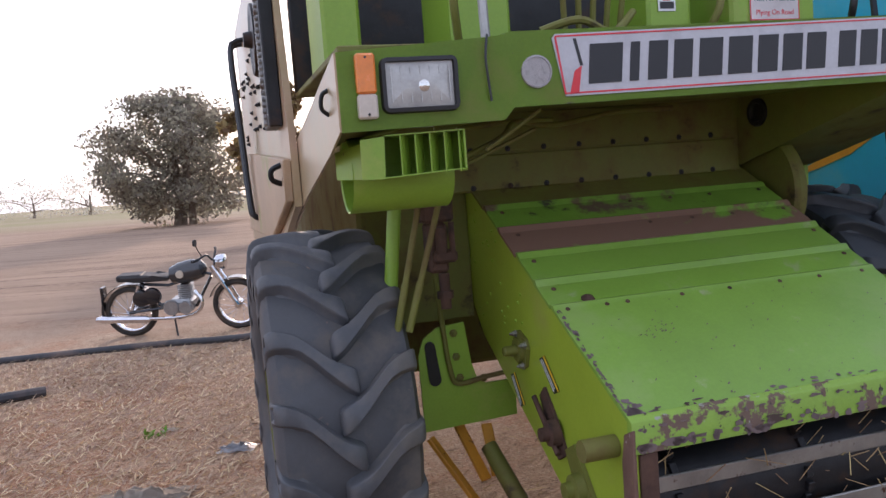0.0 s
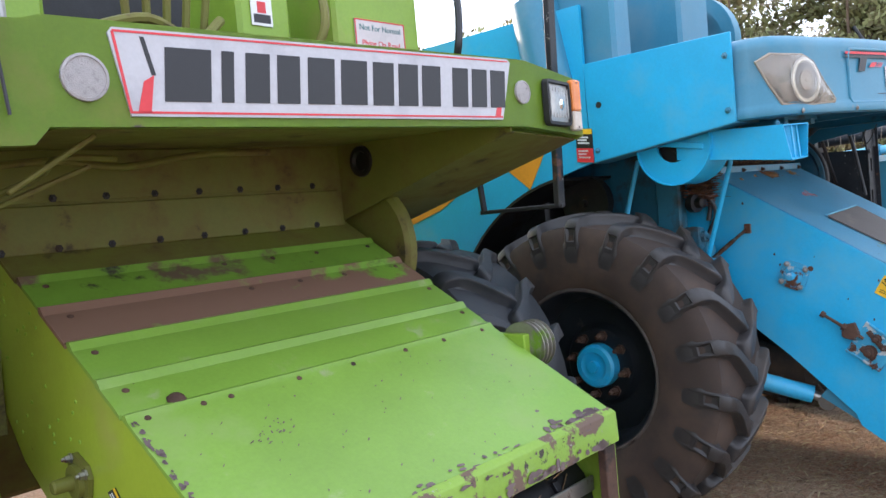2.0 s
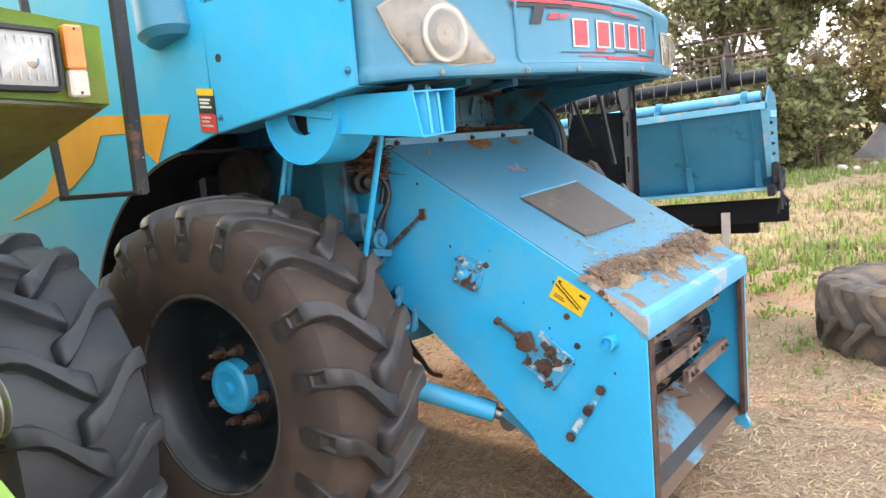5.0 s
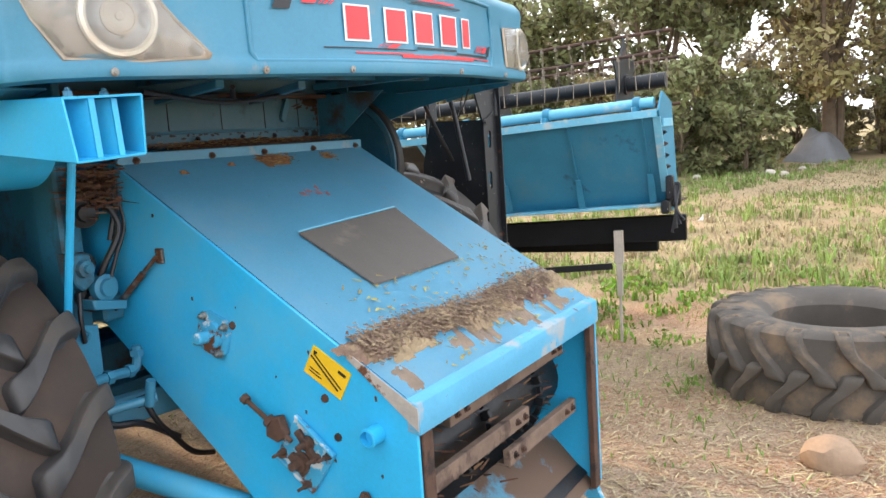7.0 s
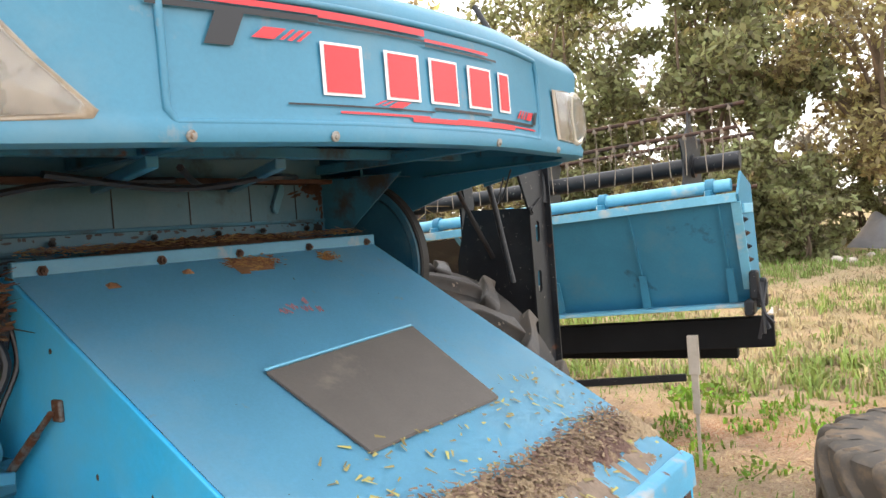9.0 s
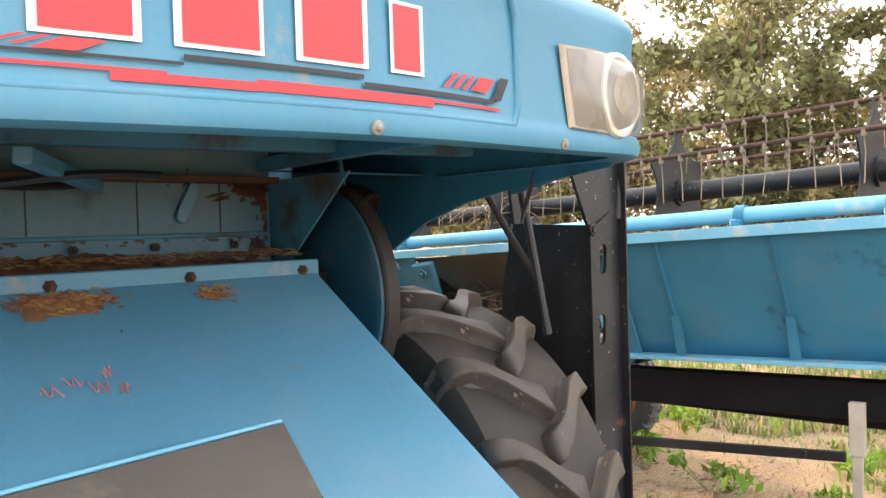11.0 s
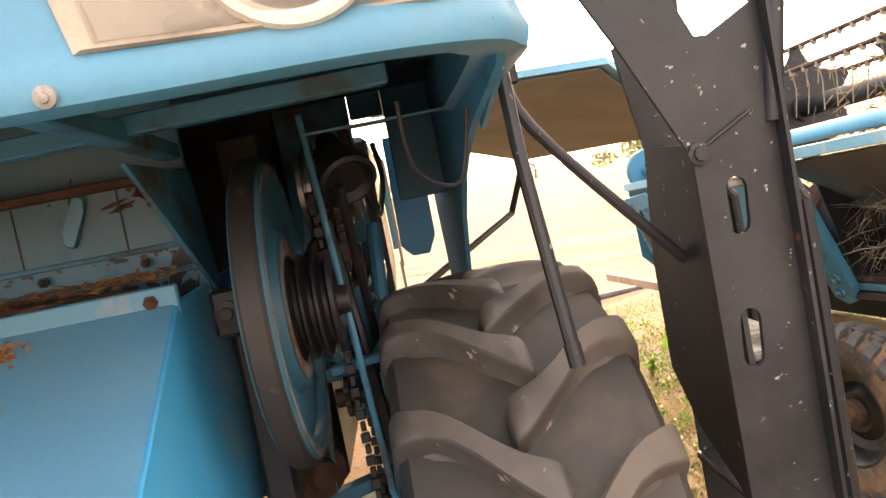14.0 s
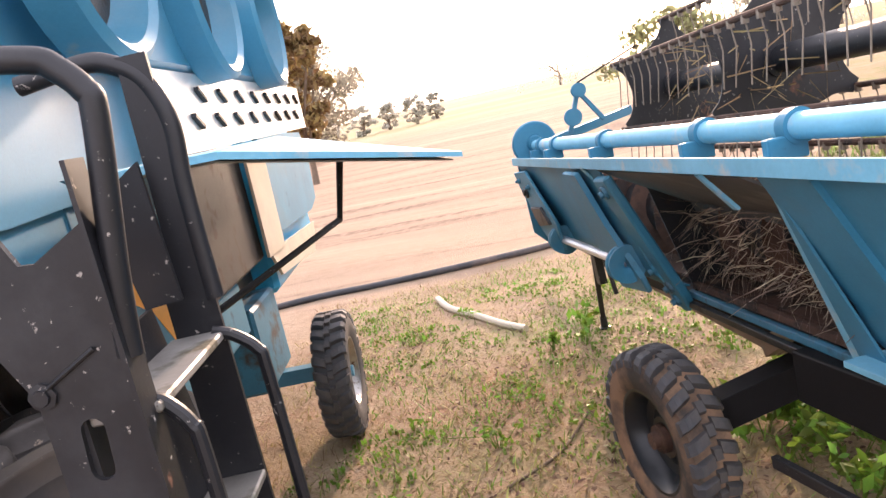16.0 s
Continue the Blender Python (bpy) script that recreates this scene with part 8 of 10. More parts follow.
road_wheel(blue, (6.40, 6.38, 0.435), (1, 0, -0.05), 0.22, 0.435, 0.23, "rear steering wheel with block tread", M_RUBBER, M_STEEL, M_BLUE)
bm = B()
box(bm, (4.4, 2.2, 2.30), (5.8, 3.3, 2.33), 0.004)
part("platform", bm, M_BLUE_DIM_DIRTY, blue)
bm = B()
box(bm, (4.05, 3.3, 2.3), (6.3, 3.36, 3.2), 0.01)
part("cabin_wall", bm, M_DARK, blue)
for lo, hi in (((3.78, 2.62, 2.28), (3.95, 3.1, 2.8)), ((4.25, 2.5, 2.33), (4.6, 2.9, 2.75))):
    bm = B()
    box(bm, lo, hi, 0.02)
    part("console_box", bm, M_BLUE, blue)
bm = B()
tube(bm, bend([(6.05, 2.2, 2.30), (6.10, 2.05, 2.36), (6.16, 2.05, 2.30), (6.2, 2.1, 2.42), (6.18, 2.2, 2.62)]), 0.012, 8)
part("hose", bm, M_INK, blue)
bm = B()
lathe(bm, (3.74, 2.98, 2.18), (0.1, 0.2, 1), [(0, 0.10), (0.03, 0.13), (0.5, 0.14)], 24)
part("corner_duct", bm, M_BLUE, blue, "rounded blue duct at the body corner")

# ---- the header on its trailer ----
HT = math.degrees(math.atan2(-0.985, 0.172))   # the trailer's turn; the header lies askew on it
header = thing("header", (7.94, 6.87, 0.0), "long faded-blue cutting header with reel, carried on a trailer", "combine header", "", YAW + HT - 5.0, local=(0, 0, 0))
HL = 5.10
def tilt(bm, k=0.048):
    for v in bm.verts:
        v.co.z += k * v.co.x
    return bm
def hpart(name, bm, m, parent=header, label="", smooth=35):
    return part(name, tilt(bm), m, parent, label, smooth)
bm = B()
box(bm, (0.0, -0.03, 1.515), (HL, 0.05, 1.535), 0.002)
box(bm, (0.0, -0.035, 1.515), (HL, -0.027, 1.57), 0.002)
lip = hpart("top_lip", bm, M_BLUE_LIGHT, header, "pale worn top edge rail")
bm = B()
rod(bm, (0.02, 0.13, 1.625), (HL - 0.05, 0.13, 1.625), 0.040, 18)
tb = hpart("torque_tube", bm, M_BLUE_LIGHT, header, "long pale-blue torque tube")
for s0 in (0.35, 0.75, 1.75, 2.9, 3.5, 4.2, 4.9):
    bm = B()
    lathe(bm, (s0, 0.13, 1.625), (1, 0, 0), [(0, 0.046), (0.0, 0.053), (0.05, 0.053), (0.05, 0.046)], 18)
    box(bm, (s0 + 0.005, 0.03, 1.535), (s0 + 0.045, 0.15, 1.605), 0.004)
    hpart("tube_clamp", bm, M_BLUE_HEADER, tb)
# right back sheet with ribs, rolled at the foot
bm = B()
cross = [(0.0, 1.515), (0.012, 1.515), (0.262, 1.05), (0.292, 0.96), (0.36, 0.875), (0.45, 0.84), (0.45, 0.83), (0.35, 0.862), (0.278, 0.955), (0.248, 1.05)]
cross_left = [(0.0, 1.515), (0.012, 1.515), (0.16, 1.05), (0.19, 0.96), (0.25, 0.875), (0.35, 0.84), (0.35, 0.83), (0.24, 0.862), (0.176, 0.955), (0.146, 1.05)]
def xprism(bm, pts, s0, s1):
    return prism(bm, pts, "u", s0, s1)
xprism(bm, cross, 3.50, HL)
rb_ = hpart("back_sheet", bm, M_BLUE_HEADER, header, "faded blue back sheet with welded ribs")
for s0 in (3.80, 4.42, 4.98):
    bm = B()
    slab(bm, [(s0, -0.004, 1.51), (s0, 0.245, 1.04), (s0 + 0.012, 0.245, 1.04), (s0 + 0.012, -0.004, 1.51)], 0.026)
    slab(bm, [(s0 - 0.01, 0.20, 1.10), (s0 - 0.01, 0.26, 0.88), (s0 + 0.045, 0.26, 0.88), (s0 + 0.035, 0.20, 1.10)], 0.012)
    hpart("rib", bm, M_BLUE_HEADER, rb_)
bm = B()
box(bm, (3.44, 0.22, 0.845), (HL, 0.38, 0.868), 0.003)
hpart("foot_rail", bm, M_BLUE_LIGHT, rb_)
bm = B()
slab(bm, [(3.25, 0.165, 1.45), (3.30, 0.165, 1.45), (3.39, 0.36, 0.73), (3.33, 0.36, 0.73)], 0.02)
hpart("slanted_stay", bm, M_BLUE_LIGHT, rb_, "slanted stay with rusty foot")
bm = B()
slab(bm, [(3.52, 0.03, 1.48), (3.29, 0.17, 1.45), (3.375, 0.355, 0.74), (3.55, 0.30, 0.86)], 0.008)
hpart("end_web", bm, M_BLUE_HEADER, rb_)
# dark throat in the middle
bm = B()
slab(bm, [(1.975, 0.0, 1.505), (3.42, 0.0, 1.505), (3.42, 0.42, 1.25), (1.975, 0.42, 1.25)], 0.01)
slab(bm, [(1.975, 0.42, 1.25), (3.42, 0.42, 1.25), (3.42, 0.44, 1.20), (1.975, 0.44, 1.20)], 0.01)
# dark sheet colour lifted to stand in for haze over the throat
hpart("throat_hood", bm, mat("haze_lifted_dark_sheet", (0.10, 0.095, 0.09), 0.7, 0, 0.2, 3, 0.08, 50, [((0.17, 0.15, 0.125), 3.0, 0.52, 0.2, 0.6)]), header, "dark hood over the throat, colour lifted for haze")
for s0, m in ((1.985, M_DARK), (3.36, M_DARK)):
    bm = B()
    slab(bm, [(s0, 0.20, 1.44), (s0, 0.6, 1.4), (s0, 0.6, 0.80), (s0, 0.37, 0.80)], 0.01)
    hpart("throat_cheek", bm, m, header)
bm = B()
slab(bm, [(1.6, 0.36, 0.80), (3.5, 0.36, 0.80), (3.5, 1.0, 0.79), (1.6, 1.0, 0.79)], 0.01)
hpart("floor_sheet", bm, M_DARK, header)
for d_, z_, m in ((0.33, 0.80, M_BLUE_DIM_DIRTY), (0.36, 0.835, M_RUST), (0.30, 0.76, M_DARK)):
    bm = B()
    box(bm, (1.98, d_, z_ - 0.016), (3.42, d_ + 0.03, z_ + 0.016), 0.003)
    hpart("throat_sill", bm, m, header)
bm = B()
slab(bm, [(0.0, 0.42, 0.835), (HL, 0.42, 0.835), (HL, 1.15, 0.82), (0.0, 1.15, 0.82)], 0.012)
hpart("cutter_table", bm, M_RUST, header)
bm = B()
rod(bm, (0.1, 0.66, 1.10), (HL - 0.1, 0.66, 1.10), 0.17, 24)
ag = hpart("auger", bm, M_DARK, header, "dark intake auger wrapped in straw")
bm = B()
prev = None
for k in range(220):
    a = k * 0.35
    s0 = 0.15 + k * (HL - 0.3) / 220
    r0, r1 = 0.165, 0.27
    cur = [bm.verts.new((s0, 0.66 + r * math.cos(a), 1.10 + r * math.sin(a))) for r in (r0, r1)]
    if prev:
        bm.faces.new((prev[0], prev[1], cur[1], cur[0]))
    prev = cur
hpart("flighting", bm, M_RUST, ag)
bm = B()
for _ in range(1250):
    s0 = random.uniform(2.0, 3.4)
    a = random.uniform(0, 6.28)
    p = Vector((s0, 0.58 + 0.2 * math.cos(a), 1.10 + 0.2 * math.sin(a)))
    d = Vector((random.uniform(-0.6, 0.6), random.uniform(-0.6, 0.3), random.uniform(-1, 0.4))).normalized() * random.uniform(0.06, 0.28)
    w = d.cross(Vector((0.3, 1, 0.2))).normalized() * random.uniform(0.0012, 0.0032)
    q = p + d * 0.5 + Vector((0, random.uniform(-0.04, 0.02), random.uniform(-0.02, 0.03)))
    bm.faces.new([bm.verts.new(x) for x in (p - w, p + w, q + w, q - w)])
    bm.faces.new([bm.verts.new(x) for x in (q - w, q + w, p + d + w * 0.5, p + d - w * 0.5)])
# straw colour raised and greyed for the bright veil of glare
tagged(hpart("wrapped_straw", bm, mat("veil_greyed_straw", (0.36, 0.29, 0.21), 0.9, 0, 0.25, 9, 0.0, 90, island=0.5), ag, "matted dry straw", 0), kind="stuff")
# left drive end: plates, shaft, pulleys, cylinder
bm = B()
xprism(bm, [(0.0, 1.515), (0.05, 1.515), (0.30, 0.86), (0.15, 0.86), (0.02, 1.0)], -0.012, 0.0)
xprism(bm, cross_left, 0.0, 1.97)
lb = hpart("drive_end", bm, M_BLUE_HEADER, header, "blue drive end with shaft and pulleys")
def on_slope(pts, fall, out):
    """Corners (s, z) laid on a plane that falls away under the lip."""
    return [(a, (1.5 - z) * fall - out, z) for a, z in pts]
bm = B()
slab(bm, on_slope([(-0.05, 1.46), (0.36, 1.48), (0.66, 1.12), (0.58, 0.92), (0.34, 0.86), (0.06, 1.02), (-0.05, 1.30)], 0.22, 0.03), 0.02, 0.004)
gp_ = hpart("gear_plate", bm, M_BLUE_HEADER, lb, "blue gear plate, grimy round its bolts")
bm = B()
slab(bm, on_slope([(0.10, 1.20), (0.44, 1.22), (0.52, 1.10), (0.16, 1.06)], 0.22, 0.045), 0.03, 0.004)
hpart("gear_box", bm, M_DARK, gp_)
for a_, z_, r_ in ((0.16, 1.32, 0.045), (0.30, 1.36, 0.02), (0.05, 1.40, 0.02), (0.44, 1.02, 0.022), (0.10, 1.12, 0.018)):
    bm = B()
    lathe(bm, (a_, (1.5 - z_) * 0.22 - 0.042, z_), (0, -1, 0), [(0, r_), (0.012, r_), (0.016, r_ * 0.6), (0.03, r_ * 0.5), (0.03, 0.002)], 12)
    hpart("boss", bm, M_DARK if r_ > 0.03 else M_BLUE_DIM_DIRTY, gp_)
for a_, d_, z_, r_ in ((0.49, 0.10, 0.985, 0.095), (0.30, 0.16, 0.93, 0.085), (1.78, 0.10, 0.99, 0.10)):
    bm = B()
    lathe(bm, (a_, d_, z_), (1, 0, 0), [(0, 0.02), (0, r_), (0.02, r_), (0.03, r_ * 0.8), (0.045, r_ * 0.8), (0.055, r_), (0.07, r_), (0.072, r_ * 0.5), (0.06, 0.02)], 26, closed=True)
    hpart("belt_pulley", bm, M_BLUE_HEADER, lb)
bm = B()
rod(bm, (0.52, 0.10, 0.985), (1.80, 0.10, 0.99), 0.026, 12)
hpart("drive_shaft", bm, M_GALV, lb, "bare steel drive shaft")
bm = B()
slab(bm, on_slope([(1.40, 1.44), (1.45, 1.495), (1.70, 1.495), (1.76, 1.20), (1.93, 0.92), (1.93, 0.84), (1.47, 0.79), (1.38, 0.90)], 0.30, 0.035), 0.03, 0.008)
hpart("side_arm", bm, M_BLUE_HEADER, lb, "broad slanted blue cover plate")
bm = B()
slab(bm, on_slope([(1.965, 1.47), (2.16, 1.48), (2.085, 0.82), (2.03, 0.73), (1.96, 0.71), (1.875, 0.75)], 0.46, 0.03), 0.045, 0.01)
arm_ = hpart("lift_arm", bm, M_BLUE_HEADER, lb)
for z_, a_ in ((0.78, 1.97), (0.86, 2.00), (0.95, 1.94), (1.40, 2.06)):
    bm = B()
    lathe(bm, (a_, (1.5 - z_) * 0.46 - 0.055, z_), (0, -1, -0.4), [(0, 0.035), (0.015, 0.033), (0.018, 0.018), (0.035, 0.016)], 10)
    hpart("arm_bolt", bm, M_BLUE_DIM_DIRTY, arm_)
for s0 in (1.73, 3.12):
    bm = B()
    slab(bm, [(s0 + 0.02, -0.02, 1.512), (s0 + 0.05, -0.02, 1.512), (s0 + 0.10, 0.075, 1.375), (s0 + 0.06, 0.075, 1.375)], 0.012)
    hpart("lip_gusset", bm, M_BLUE_LIGHT, lip)
bm = B()
lathe(bm, (0.12, 0.13, 1.64), (1, 0, 0), [(-0.04, 0.02), (-0.04, 0.15), (-0.03, 0.16), (0.0, 0.16), (0.01, 0.15), (0.01, 0.06), (0.05, 0.05)], 30)
hpart("end_pulley", bm, M_BLUE_HEADER, header, "round blue end pulley with toothed edge")
# reel lift arm with small pulleys at the left end
bm = B()
obox(bm, (0.25, 0.15, 1.62), (0.15, 0.85, 1.72), 0.05, 0.06)
obox(bm, (0.30, 0.35, 1.66), (0.30, 0.45, 1.93), 0.035, 0.03)
obox(bm, (0.30, 0.45, 1.93), (0.30, 0.60, 1.70), 0.03, 0.03)
ra = hpart("reel_arm", bm, M_BLUE, header, "blue reel arm with two small pulleys")
for p, r in (((0.33, 0.45, 1.93), 0.05), ((0.33, 0.38, 1.76), 0.06)):
    bm = B()
    lathe(bm, p, (1, 0, 0), [(-0.02, r), (-0.01, r * 0.8), (0.01, r * 0.8), (0.02, r)], 18)
    hpart("small_pulley", bm, M_BLUE, ra)
bm = B()
tube(bm, [(0.33, 0.45, 1.98), (0.6, 0.8, 2.12)], 0.006, 6)
hpart("wire_rope", bm, M_DARK, ra)
# right end plate and its fittings
bm = B()
xprism(bm, [(-0.03, 1.56), (0.12, 1.70), (0.46, 1.62), (0.60, 1.0), (0.56, 0.80), (0.34, 0.80), (0.25, 0.95)], HL, HL + 0.015)
re_ = hpart("end_plate", bm, M_BLUE_HEADER, header, "scuffed blue end plate")
bm = B()
slab(bm, [(HL - 0.035, -0.008, 1.515), (HL + 0.02, -0.008, 1.515), (HL + 0.02, 0.245, 0.96), (HL - 0.035, 0.245, 0.96)], 0.014)
hpart("edge_flange", bm, M_BLUE_LIGHT, re_, "pale chipped edge flange")
for k in range(6):
    bm = B()
    bolt(bm, (HL + 0.016, 0.10 + 0.035 * k, 1.40 - 0.085 * k), (1, 0, 0), 0.014, 0.016)
    hpart("end_bolt", bm, M_RUST if k % 2 else M_BLACK, re_)
bm = B()
box(bm, (HL + 0.016, 0.06, 1.44), (HL + 0.03, 0.40, 1.50), 0.004)
hpart("end_angle", bm, M_BLUE_LIGHT, re_)
for lo, hi in (((HL + 0.016, 0.12, 0.90), (HL + 0.07, 0.20, 1.08)), ((HL + 0.016, 0.24, 0.84), (HL + 0.10, 0.30, 1.02)), ((HL + 0.016, 0.36, 0.82), (HL + 0.06, 0.50, 0.92)), ((HL - 0.02, 0.10, 0.80), (HL + 0.04, 0.22, 0.90))):
    bm = B()
    box(bm, lo, hi, 0.012)
    hpart("end_block", bm, M_BLACK, re_, "black chain and hook fittings")
bm = B()
for k in range(4):
    tube(bm, bend([(HL + 0.05 + 0.02 * k, 0.18, 1.0), (HL + 0.09, 0.12, 0.84), (HL + 0.06 + 0.03 * k, 0.10, 0.66 + 0.03 * k)]), 0.012, 6)
hpart("hanging_hose", bm, M_INK, re_, "black hoses hanging at the end")
# reel: tube, spiders, tine bars, tines
RC = (0.85, 1.82)
RR = 0.39
bm = B()
rod(bm, (0.98, *RC), (HL - 0.10, *RC), 0.062, 16)
reel = hpart("reel", bm, M_BLACK, header, "black reel of tine bars round a steel tube")
for s0 in (1.02, 2.20, 3.52, 4.66):
    bm = B()
    pts = []
    for k in range(6):
        a = radians(60 * k + 30)
        for da, r in ((-26, 0.28), (-14, 0.305), (-8, 0.34), (-5, RR), (5, RR), (8, 0.34), (14, 0.305), (26, 0.28)):
            pts.append((RC[0] + r * math.cos(a + radians(da)), RC[1] + r * math.sin(a + radians(da))))
    prism(bm, pts, "u", s0, s0 + 0.010)
    sp_ = hpart("spider_plate", bm, M_BLACK, reel, "black star-shaped reel plate")
    bm = B()
    lathe(bm, (s0 - 0.02, *RC), (1, 0, 0), [(0, 0.085), (0.05, 0.085), (0.05, 0.062), (0, 0.062)], 18, closed=True)
    hpart("hub_collar", bm, M_BLACK, sp_)
for k in range(6):
    a = radians(60 * k + 30)
    y0, z0 = RC[0] + RR * math.cos(a), RC[1] + RR * math.sin(a)
    bm = B()
    rod(bm, (0.92, y0, z0), (HL - 0.05, y0, z0), 0.014, 8)
    bar_ = hpart("tine_bar", bm, M_RUST, reel, "rusty tine bar")
    bm = B()
    for i in range(33):
        s0 = 0.98 + i * 0.124
        rod(bm, (s0, y0, z0 + 0.004), (s0, y0, z0 - 0.03), 0.016, 6)
        tube(bm, [(s0, y0, z0 - 0.02), (s0 + 0.004, y0 + 0.010, z0 - 0.11), (s0 + random.uniform(-0.01, 0.02), y0 - 0.012, z0 - 0.27)], 0.0034, 5)
    tagged(hpart("tine", bm, bpy.data.materials.get("dull_spring_steel") or mat("dull_spring_steel", (0.26, 0.21, 0.16), 0.6, 0.3), bar_, "thin spring tines", 0), kind="stuff")
bm = B()
for _ in range(220):
    s0 = random.gauss(2.05, 0.22)
    p = Vector((s0, RC[0] + random.uniform(-0.38, 0.1), 1.50 + random.uniform(0, 0.5)))
    d = Vector((random.uniform(-1, 1), random.uniform(-0.5, 0.5), random.uniform(-1, 0.2))).normalized() * random.uniform(0.08, 0.25)
    w = d.cross(Vector((0.3, 1, 0.2))).normalized() * 0.004
    bm.faces.new([bm.verts.new(x) for x in (p - w, p + w, p + d + w * 0.5, p + d - w * 0.5)])
tagged(hpart("hanging_straw", bm, M_STRAW, reel, "", 0), kind="stuff")

# trailer
trailer = thing("header_trailer", (7.94, 6.87, 0.0), "low black header trailer on two block-tread wheels", "trailer", "", YAW + HT, local=(0, 0, 0))
bm = B()
box(bm, (0.15, 0.44, 0.64), (4.95, 0.56, 0.79), 0.008)
M_TRAILER = mat("black_trailer_paint", (0.009, 0.009, 0.010), 0.6, 0, 0.25, 3.0, 0.08, 70, [((0.035, 0.024, 0.018), 3.5, 0.66, 0.08, 0.85)], spec=0.15)
fr_ = part("main_beam", bm, M_TRAILER, trailer, "long dark steel beam")
bm = B()
tilt(box(bm, (3.05, 0.0, 0.64), (HL + 0.12, 0.10, 0.84), 0.006), 0.03)
part("rear_beam", bm, M_TRAILER, trailer)
M_BEAM = mat("weathered_beam", (0.27, 0.185, 0.13), 0.8, 0, 0.2, 3, 0.1, 50, [(RUST, 4.0, 0.55, 0.2, 0.9)])
bm = B()
obox(bm, (2.16, 0.515, 0.55), (-2.95, 1.04, 0.42), 0.06, 0.08)
part("draw_beam", bm, M_BEAM, trailer, "weathered brown drawbar")
bm = B()
obox(bm, (2.10, 0.52, 0.54), (2.50, 0.47, 0.78), 0.14, 0.09)
part("diagonal_arm", bm, M_BEAM, trailer, "rust-brown channel elbow")
bm = B()
obox(bm, (2.58, 1.50, 0.42), (2.50, 0.45, 0.55), 0.09, 0.09)
obox(bm, (2.46, -0.20, 0.46), (2.72, 0.42, 0.70), 0.15, 0.14)
obox(bm, (2.44, -0.30, 0.425), (2.47, -0.12, 0.45), 0.07, 0.07)
part("axle", bm, M_TRAILER, trailer)
bm = B()
obox(bm, (3.0, -0.10, 0.50), (4.65, -0.04, 0.60), 0.03, 0.05)
part("stay_bar", bm, M_BLACK, trailer)
road_wheel(trailer, (2.43, -0.26, 0.425), (0.06, -0.98, 0.0), 0.20, 0.412, 0.235, "trailer wheel with brown dusty sidewall", mat("brown_dusty_tyre", (0.05, 0.043, 0.038), 0.75, 0, 0.2, 4, 0.08, 80, [((0.30, 0.185, 0.115), 2.2, 0.40, 0.14, 0.9)]), M_RIM, M_RUST)
road_wheel(trailer, (2.58, 1.55, 0.42), (0.10, -0.98, 0.0), 0.22, 0.42, 0.235, "trailer wheel with orange-rust rim", M_RUBBER, mat("orange_rust", (0.34, 0.15, 0.04), 0.8), M_RUST)
bm = B()
obox(bm, (-0.16, 0.49, 0.70), (-0.38, 0.55, 0.10), 0.04, 0.04)
lathe(bm, (-0.39, 0.553, 0.0), (0, 0, 1), [(0, 0.05), (0.012, 0.05), (0.015, 0.03), (0.11, 0.028)], 10)
part("parking_leg", bm, M_BLACK, trailer)
bm = B()
obox(bm, (-0.02, 0.46, 0.72), (-0.02, 0.47, 0.48), 0.07, 0.06)
part("hitch_block", bm, M_BLACK, trailer)
bm = B()
obox(bm, (0.22, 0.44, 0.66), (0.28, 0.45, 0.46), 0.03, 0.02)
part("hanger", bm, M_BLACK, trailer)
bm = B()
obox(bm, (4.70, 0.05, 0.78), (4.72, -0.14, 0.88), 0.05, 0.05)
tt = part("jack_head", bm, M_RUST, trailer)
bm = B()
obox(bm, (4.72, -0.13, 0.90), (4.72, -0.13, 0.64), 0.07, 0.05)
obox(bm, (4.72, -0.13, 0.66), (4.72, -0.14, 0.38), 0.045, 0.035)
obox(bm, (4.72, -0.14, 0.39), (4.72, -0.14, 0.0), 0.022, 0.020)
part("jack_leg", bm, M_STONE, tt, "whitened jack leg standing on the soil")


